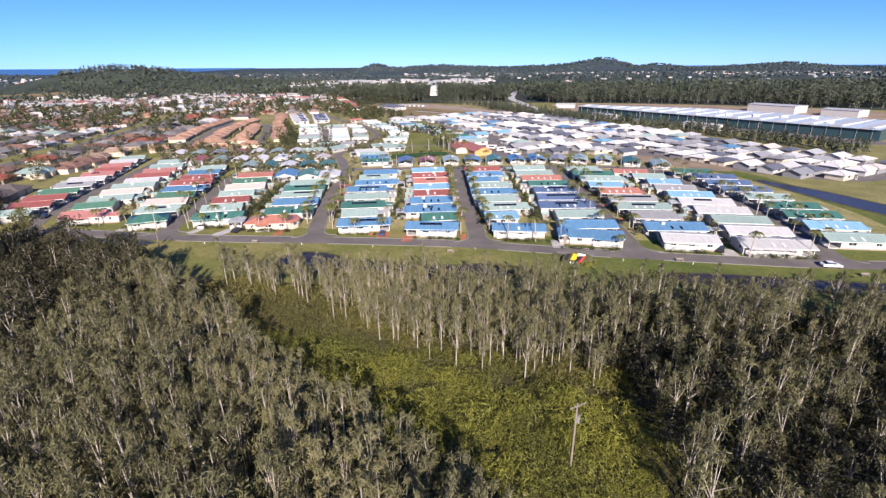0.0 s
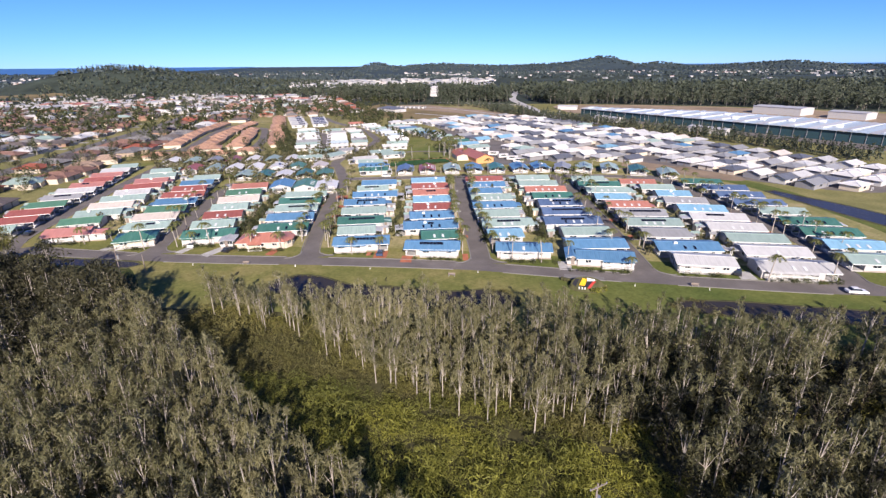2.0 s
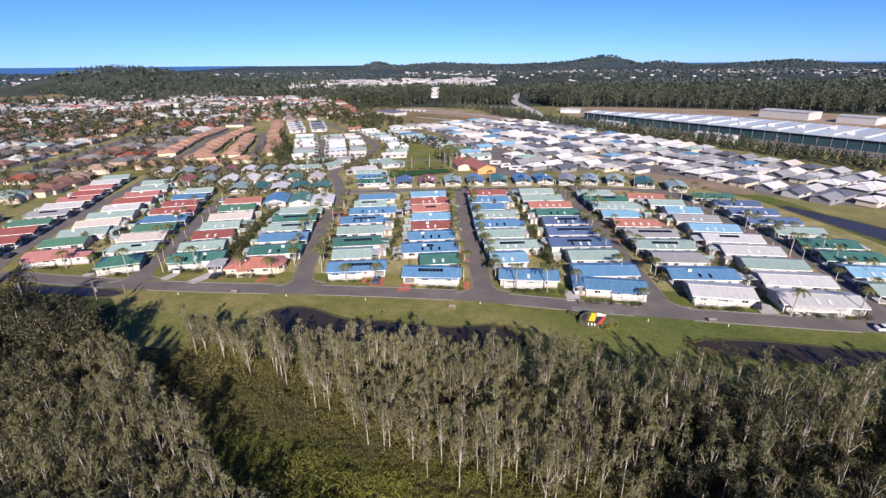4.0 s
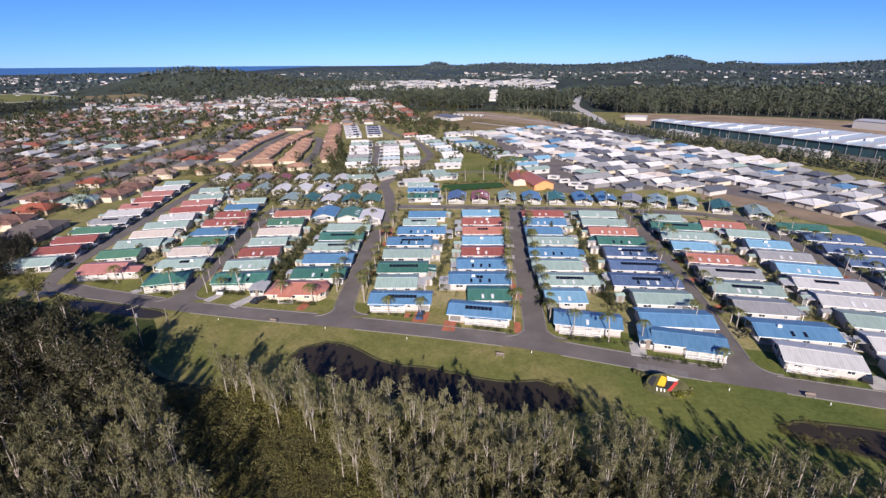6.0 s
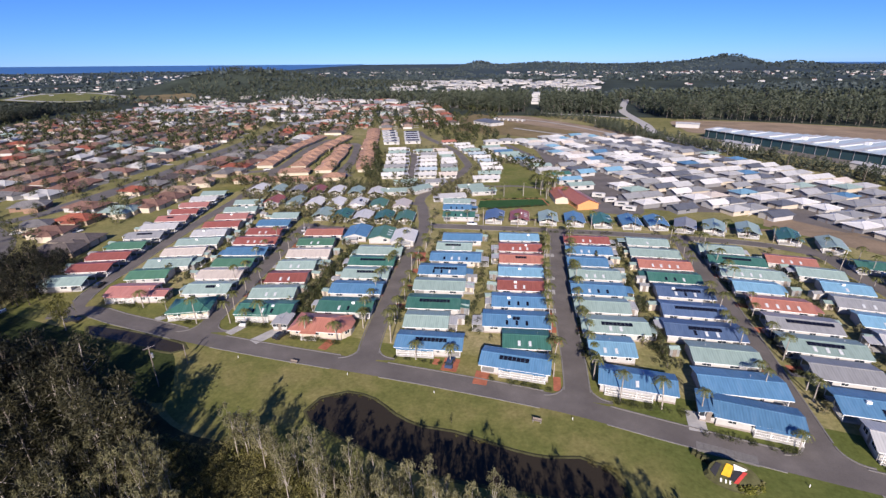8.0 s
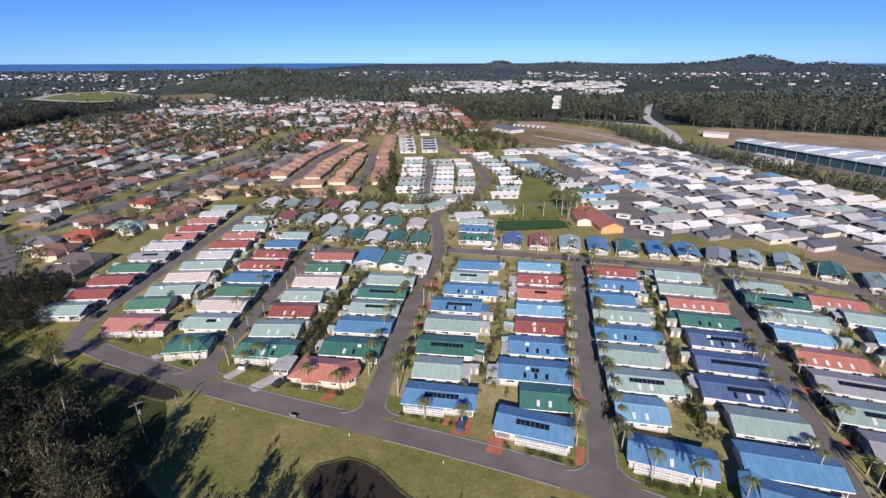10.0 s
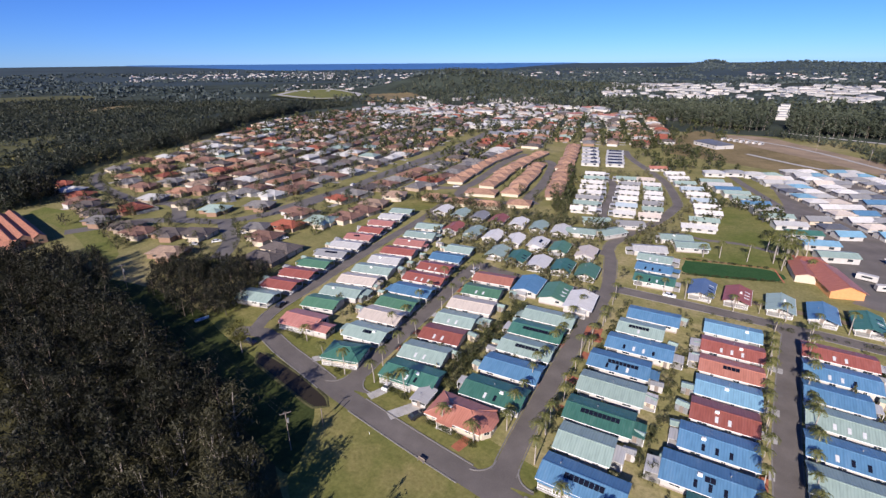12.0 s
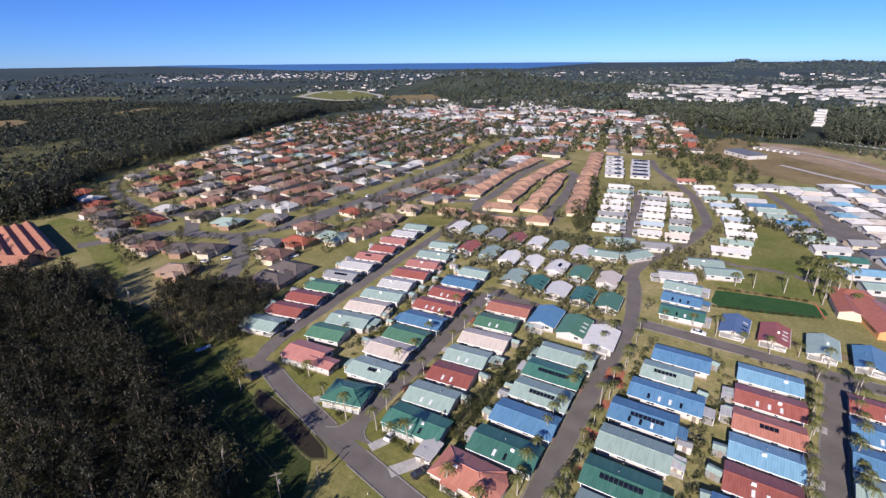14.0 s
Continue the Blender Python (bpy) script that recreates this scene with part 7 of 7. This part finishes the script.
for x, y, a, p, lab in ((97.3, 110.0, -8, P_WHITE, "white car on the front road"), (-18.5, 138.5, 88, P_BLUE, "blue car on a red paved drive"), (76.0, 121.8, 60, P_DARK, "dark car beside a white home"),
                        (-126.5, 139.5, 10, P_DARK, "dark car parked on the grass verge"), (-64.5, 142.6, 70, P_DARK, "dark car by a salmon-roofed home"), (-94.5, 219, 96, P_WHITE, "white car at the kerb"),
                        (-97.5, 223, 96, P_SILVER, "silver car at the kerb"), (60.5, 158, 92, P_DARK, "dark car on a drive between homes"), (-158, 236, 105, P_WHITE, "white car at the kerb"),
                        (-217.9, 197.4, 40, P_WHITE, "white car at a dead-end road"), (-208, 194.6, 10, P_DARK, "dark car at a dead-end road"), (-202, 196, 70, P_DARK, "dark car at a dead-end road"), (-222.3, 175.7, 30, P_SILVER, "silver car on a lawn"), (-217.4, 183.6, 60, P_WHITE, "white car at a dead-end road"), (-207.3, 161, 20, P_BLUE, "blue car beside a tan-roofed house"), (-194, 204, 80, P_WHITE, "white car beside a suburban house"), (60.2, 166, 94, P_BLUE, "dark blue car at the kerb beside palms"),
                        (-227.5, 181.5, 34, P_WHITE, "white car beside a grey-roofed house"), (-77.5, 147.2, 95, P_WHITE, "white car under a car shelter"), (24, 286, 20, P_WHITE, "white car by the community hall"), (-138.5, 160, 105, P_DARK, "dark car beside a grey-green home")):
    car(x, y, a, p, lab)


# a boat under a pale blue cover, lying on the grass
t = thing("covered_boat", pose(-152.3, 138.9, 0, 0, 0, 82), "small boat under a pale blue cover on shaded grass", "boat")
s = Shell()
for k in range(9):
    u0, u1 = -2.3 + k * 4.6 / 9, -2.3 + (k + 1) * 4.6 / 9
    w0, w1 = (0.85 * max(0.12, 1 - abs((u + 0.5) / 2.85) ** 2.6) for u in (u0, u1))
    for sg in (-1, 1):
        f = [(u0, sg * w0 * 0.55, 0.0), (u1, sg * w1 * 0.55, 0.0), (u1, sg * w1, 0.6), (u0, sg * w0, 0.6)]
        s.face(f if sg < 0 else f[::-1])
part("hull", s, TRIM, t)
s = Shell()
for k in range(9):
    u0, u1 = -2.35 + k * 4.7 / 9, -2.35 + (k + 1) * 4.7 / 9
    w0, w1 = (0.9 * max(0.12, 1 - abs((u + 0.5) / 2.9) ** 2.6) for u in (u0, u1))
    for sg in (-1, 1):
        f = [(u0, sg * w0, 0.58), (u1, sg * w1, 0.58), (u1, 0, 0.86), (u0, 0, 0.86)]
        s.face(f if sg < 0 else f[::-1])
part("cover", s, plain("blue_cover", (0.3, 0.45, 0.62), 0.7), t)

# the vacant field's edge: a slate-roofed building and a row of caravans
small_house("clubhouse", -60, 600, 32, 18, -45, ROOFS["slate"], WALL_WHITE, "large dark grey-roofed building on the dry field", "building", "", eave=3.6, high=2.6, windows=4)
for i in range(7):
    van(-56 + 5.6 * i, 645 - 2.2 * i, 7.0, 70)

# drives and paths
def patch(name, x, y, L, W, angle, material, label, z=0.035):
    s = Shell()
    n = max(1, int(L / 1.2))
    for i in range(n):
        u0, u1 = -L / 2 + L * i / n, -L / 2 + L * (i + 1) / n
        s.box(u0 + 0.02, u1 - 0.02, -W / 2, W / 2, -z, 0.02)
    ob = setting(name, s, label, material)
    ob.matrix_basis = pose(x, y, z, 0, 0, angle)


for x, y, L, W, a, m in ((-18.4, 138.4, 5.2, 3.8, 88, PAVER), (-10.6, 134.7, 5.0, 3.2, 86, PAVER), (-22, 139.0, 2.4, 1.4, 88, PAVER), (-51, 141.2, 4.5, 2.4, 80, PAVER), (6.2, 135.6, 5, 1.6, 90, PAVER), (5.4, 153, 5, 2.6, 0, PAVER), (4.8, 165, 10, 1.6, 92, PAVER),
                         (-68.5, 142.6, 8.5, 3.2, 62, CONCRETE), (-78.2, 144.2, 6, 2.6, 70, CONCRETE), (36, 120.6, 10, 2.6, -12, KERB), (33, 128.6, 6, 3.4, 84, CONCRETE), (77.5, 120.8, 5, 4, 84, CONCRETE),
                         (61, 151, 5, 3, 0, PAVER), (-102, 147.2, 7, 2.6, 55, CONCRETE), (-42.5, 204, 5, 6, 8, PAVER), (62, 255, 150, 3, 1, EARTH)):
    patch("drive", x, y, L, W, a, m, "paved drive between lawn and street")
pad_rng = random.Random(31)
for xs, ys, way in ((5.0, (160, 170.6, 181, 191.4, 202.2, 213.2), 0), (13.8, (161, 171.6, 182.4, 193.4, 214.6), 0), (-38.2, (165.6, 177, 188.6, 200.2), 0), (-47.0, (159, 170.4, 181.4, 191.6), 0),
                    (50.9, (151, 162, 173, 184.4, 205), 0), (59.6, (148.6, 170, 181, 202.4), 0), (104, (132, 154, 164.4, 175), -6), (-86.2, (163, 174, 184, 206), 10)):
    for yy in ys:
        patch("drive", xs + pad_rng.uniform(-0.3, 0.3) - (0.14 * (yy - 163) if xs < -80 else 0.07 * (yy - 165) if xs < -30 else 0), yy + pad_rng.uniform(-1.5, 1.5), 3.6, pad_rng.uniform(2.4, 3.4), way, pad_rng.choice([PAVER, CONCRETE, PAVER, OLD_ASPHALT]), "paved drive between home and street")
for x, y, a, p, lab in ((-156.8, 215, 100, P_WHITE, "white car on the street between homes"), (-50.4, 224, 20, P_SILVER, "silver car beside a green-roofed home"), (-28, 242.5, 2, P_WHITE, "white car at the cross street"),
                        (-113, 268, 5, P_DARK, "dark car on the street between small homes"), (-243, 300, 100, P_WHITE, "white car on a wide suburban road"), (-258, 380, 100, P_SILVER, "silver car on a wide suburban road"), (-180, 334, 60, P_WHITE, "white car beside terracotta villas"), (-122, 326, 40, P_BLUE, "blue car beside terracotta villas")):
    car(x, y, a, p, lab)
road("path_park", [(-42, 318), (-28, 313), (-12, 316), (2, 312)], 3.0, "grey asphalt path across the park lawn", 0.03)

def shed(x, y, L, W, h, a, mat, label):
    t = thing("garden_shed", pose(x, y, 0, 0, 0, a), label, "shed", "garden sheds")
    part("shed_body", body_shell(L, W, h, 0.35), mat, t)
    part("roof", gable_roof(L, W, h, 0.35, 0.12, 0.06), ROOFS["grey" if mat is WALL_WHITE else "sage"], t)
    part("door", DOOR, None, t, at=pose(0, -W / 2, 0.02))


shed_rng = random.Random(77)
for x0, y0, x1, y1, n in ((-19.2, 150, -20.5, 226, 7), (-12, 152, -14, 222, 6), (27.4, 154, 27.6, 228, 7), (34, 150, 33, 224, 7), (78, 142, 77, 220, 6), (83, 140, 82, 214, 6), (-62, 160, -64.5, 206, 5), (-70, 164, -74, 212, 5), (-111.5, 166, -120.5, 236, 5), (-117, 170, -126, 246, 6), (-158, 164, -175, 250, 7)):
    for i in range(n):
        k = (i + shed_rng.uniform(0.1, 0.9)) / n
        shed(x0 + (x1 - x0) * k, y0 + (y1 - y0) * k, shed_rng.uniform(2.2, 3.2), shed_rng.uniform(1.8, 2.6), 2.0, shed_rng.uniform(-10, 12), shed_rng.choice([WALL_WHITE, WALL_CREAM, STEEL]), "small metal garden shed behind a home")

# the entrance mound: a tilted bed with painted panels, a painted shadow patch, a low wing wall and shrubs
t = thing("entrance_mound", pose(34.9, 114.3, 0, 0, 0, -14) @ Matrix.Scale(1.05, 4), "grassy entrance mound with yellow, black, white and red sign panels", "sign")
TILT = 27.0
s = Shell()
K = 20
up = math.tan(radians(TILT))
for i in range(K):
    a, c = 6.283 * i / K, 6.283 * (i + 1) / K
    pts_ = []
    for q in (a, c):
        u, v = 3.7 * math.cos(q), 2.1 * math.sin(q)
        pts_.append(((u * 1.15, v * 1.15, 0), (u, v, max(0.05, 1.05 + v * up - 0.02))))
    s.face([pts_[0][0], pts_[1][0], pts_[1][1], pts_[0][1]])
    s.face([pts_[0][1], pts_[1][1], (0, 0, 1.03)])
part("bed", s, BANK, t)


def sign_panel(name, pts, material, label, lift=0.0):
    s = Shell()
    s.face([(u, v, 0.09 + lift) for u, v in pts])
    for p, q in zip(pts, pts[1:] + pts[:1]):
        s.face([(*p, -0.02), (*q, -0.02), (*q, 0.09 + lift), (*p, 0.09 + lift)])
    part(name, s, material, t, label, at=pose(0, 0, 1.05, TILT, 0, 0))


SIGN_RED, SIGN_SHADOW_BLACK, SIGN_YELLOW = plain("sign_red", (0.5, 0.05, 0.04), 0.6), plain("sign_and_shadow_black", (0.02, 0.02, 0.025), 0.6), plain("sign_yellow", (0.8, 0.45, 0.02), 0.6)
# this first black piece paints the shadow left of the panels
sign_panel("dark_panel", [(-3.4, -0.2), (-2.6, -1.0), (-1.8, 1.3), (-2.6, 1.4)], SIGN_SHADOW_BLACK, "black patch painted as shadow beside the panels")
sign_panel("yellow_panel", [(-1.8, -0.4), (-0.5, -0.5), (-0.1, 1.5), (-1.1, 1.7)], SIGN_YELLOW, "bright yellow panel")
sign_panel("black_panel", [(-0.8, -0.9), (0.7, -0.9), (1.7, 1.0), (0.2, 1.0)], SIGN_SHADOW_BLACK, "black panel")
sign_panel("white_panel", [(0.0, 0.9), (1.4, 1.05), (1.9, 1.5), (-0.1, 1.85)], TRIM, "white panel", 0.03)
sign_panel("red_band", [(0.0, -1.2), (0.6, -1.2), (1.9, 1.0), (1.3, 1.0)], SIGN_RED, "red diagonal band", 0.05)
for u in (-1.9, -1.2, -0.6):
    sign_panel("white_bar", [(u, -1.6), (u + 0.22, -1.6), (u + 0.22, -1.0), (u, -1.0)], TRIM, "short white bar", 0.02)
for k in range(6):
    s = Shell()
    s.box(-6.0 + k * 0.75, -5.27 + k * 0.75, 3.3 - k * 0.42, 4.1 - k * 0.42, 0, 0.7 + 0.08 * k, bevel=0.12)
    part("wall_block", s, BANK, t, "mossy block of the low wing wall")
for i, (px, py) in enumerate(((2.9, 0.4), (3.6, -0.5), (2.4, -1.3), (3.9, 0.6), (1.4, -1.9))):
    v, q, m = bush_arrays(620 + i % 3, 0.9, 0.9, 70, 0.34)
    part("shrub", quads_mesh("shrub", v, q, np.zeros(len(q), int), (LEAF_SHRUB if i % 3 else LEAF_DULL,)), None, t, at=pose(px, py, 0.1))
# benches and bollards on the strip
for x, y, a in ((76.9 * 0.8, 114.6, -8), (2, 122.5, -6), (-55.4, 134.1 - 2, -4), (101, 104, -5)):
    t = thing("park_bench", pose(x, y, 0, 0, 0, a), "small grey timber bench on the lawn", "bench", "lawn benches")
    s = Shell()
    s.box(-0.9, 0.9, -0.25, 0.25, 0.42, 0.48)
    part("seat", s, TIMBER, t)
    s = Shell()
    s.box(-0.9, 0.9, 0.25, 0.3, 0.5, 0.9)
    part("backrest", s, TIMBER, t)
    for xx in (-0.75, 0.75):
        s = Shell()
        s.box(xx - 0.05, xx + 0.05, -0.22, 0.22, 0, 0.42)
        part("leg", s, STEEL, t)
s = Shell()
s.tube((0, 0, 0), (0, 0, 0.6), 0.08, 0.07, 8)
BOLLARD = s.mesh("bollard", TRIM)
for i, (x, y) in enumerate(((-41, 130.2), (9, 124.6), (47, 115.2), (-70, 131.8), (64, 112.6), (-20, 127.6))):
    ob = new("bollard", BOLLARD)
    ob.matrix_basis = pose(x, y, 0)
    tagged(ob, "short white marker post beside the road", "bollard", "marker posts")
# the bowling green's surround
s = Shell()
for (ax, ay), (bx, by) in zip(((-30.5, 283), (1.5, 291)), ((1.5, 291), (5, 278.5))):
    d = Vector((bx - ax, by - ay, 0)).normalized()
    n = Vector((-d.y, d.x, 0)) * 0.6
    s.face([(ax, ay, 0.06), (bx, by, 0.06), (bx + n.x, by + n.y, 0.06), (ax + n.x, ay + n.y, 0.06)])
setting("path_bowls", s, "red brick edging round the bowling green", PAVER)
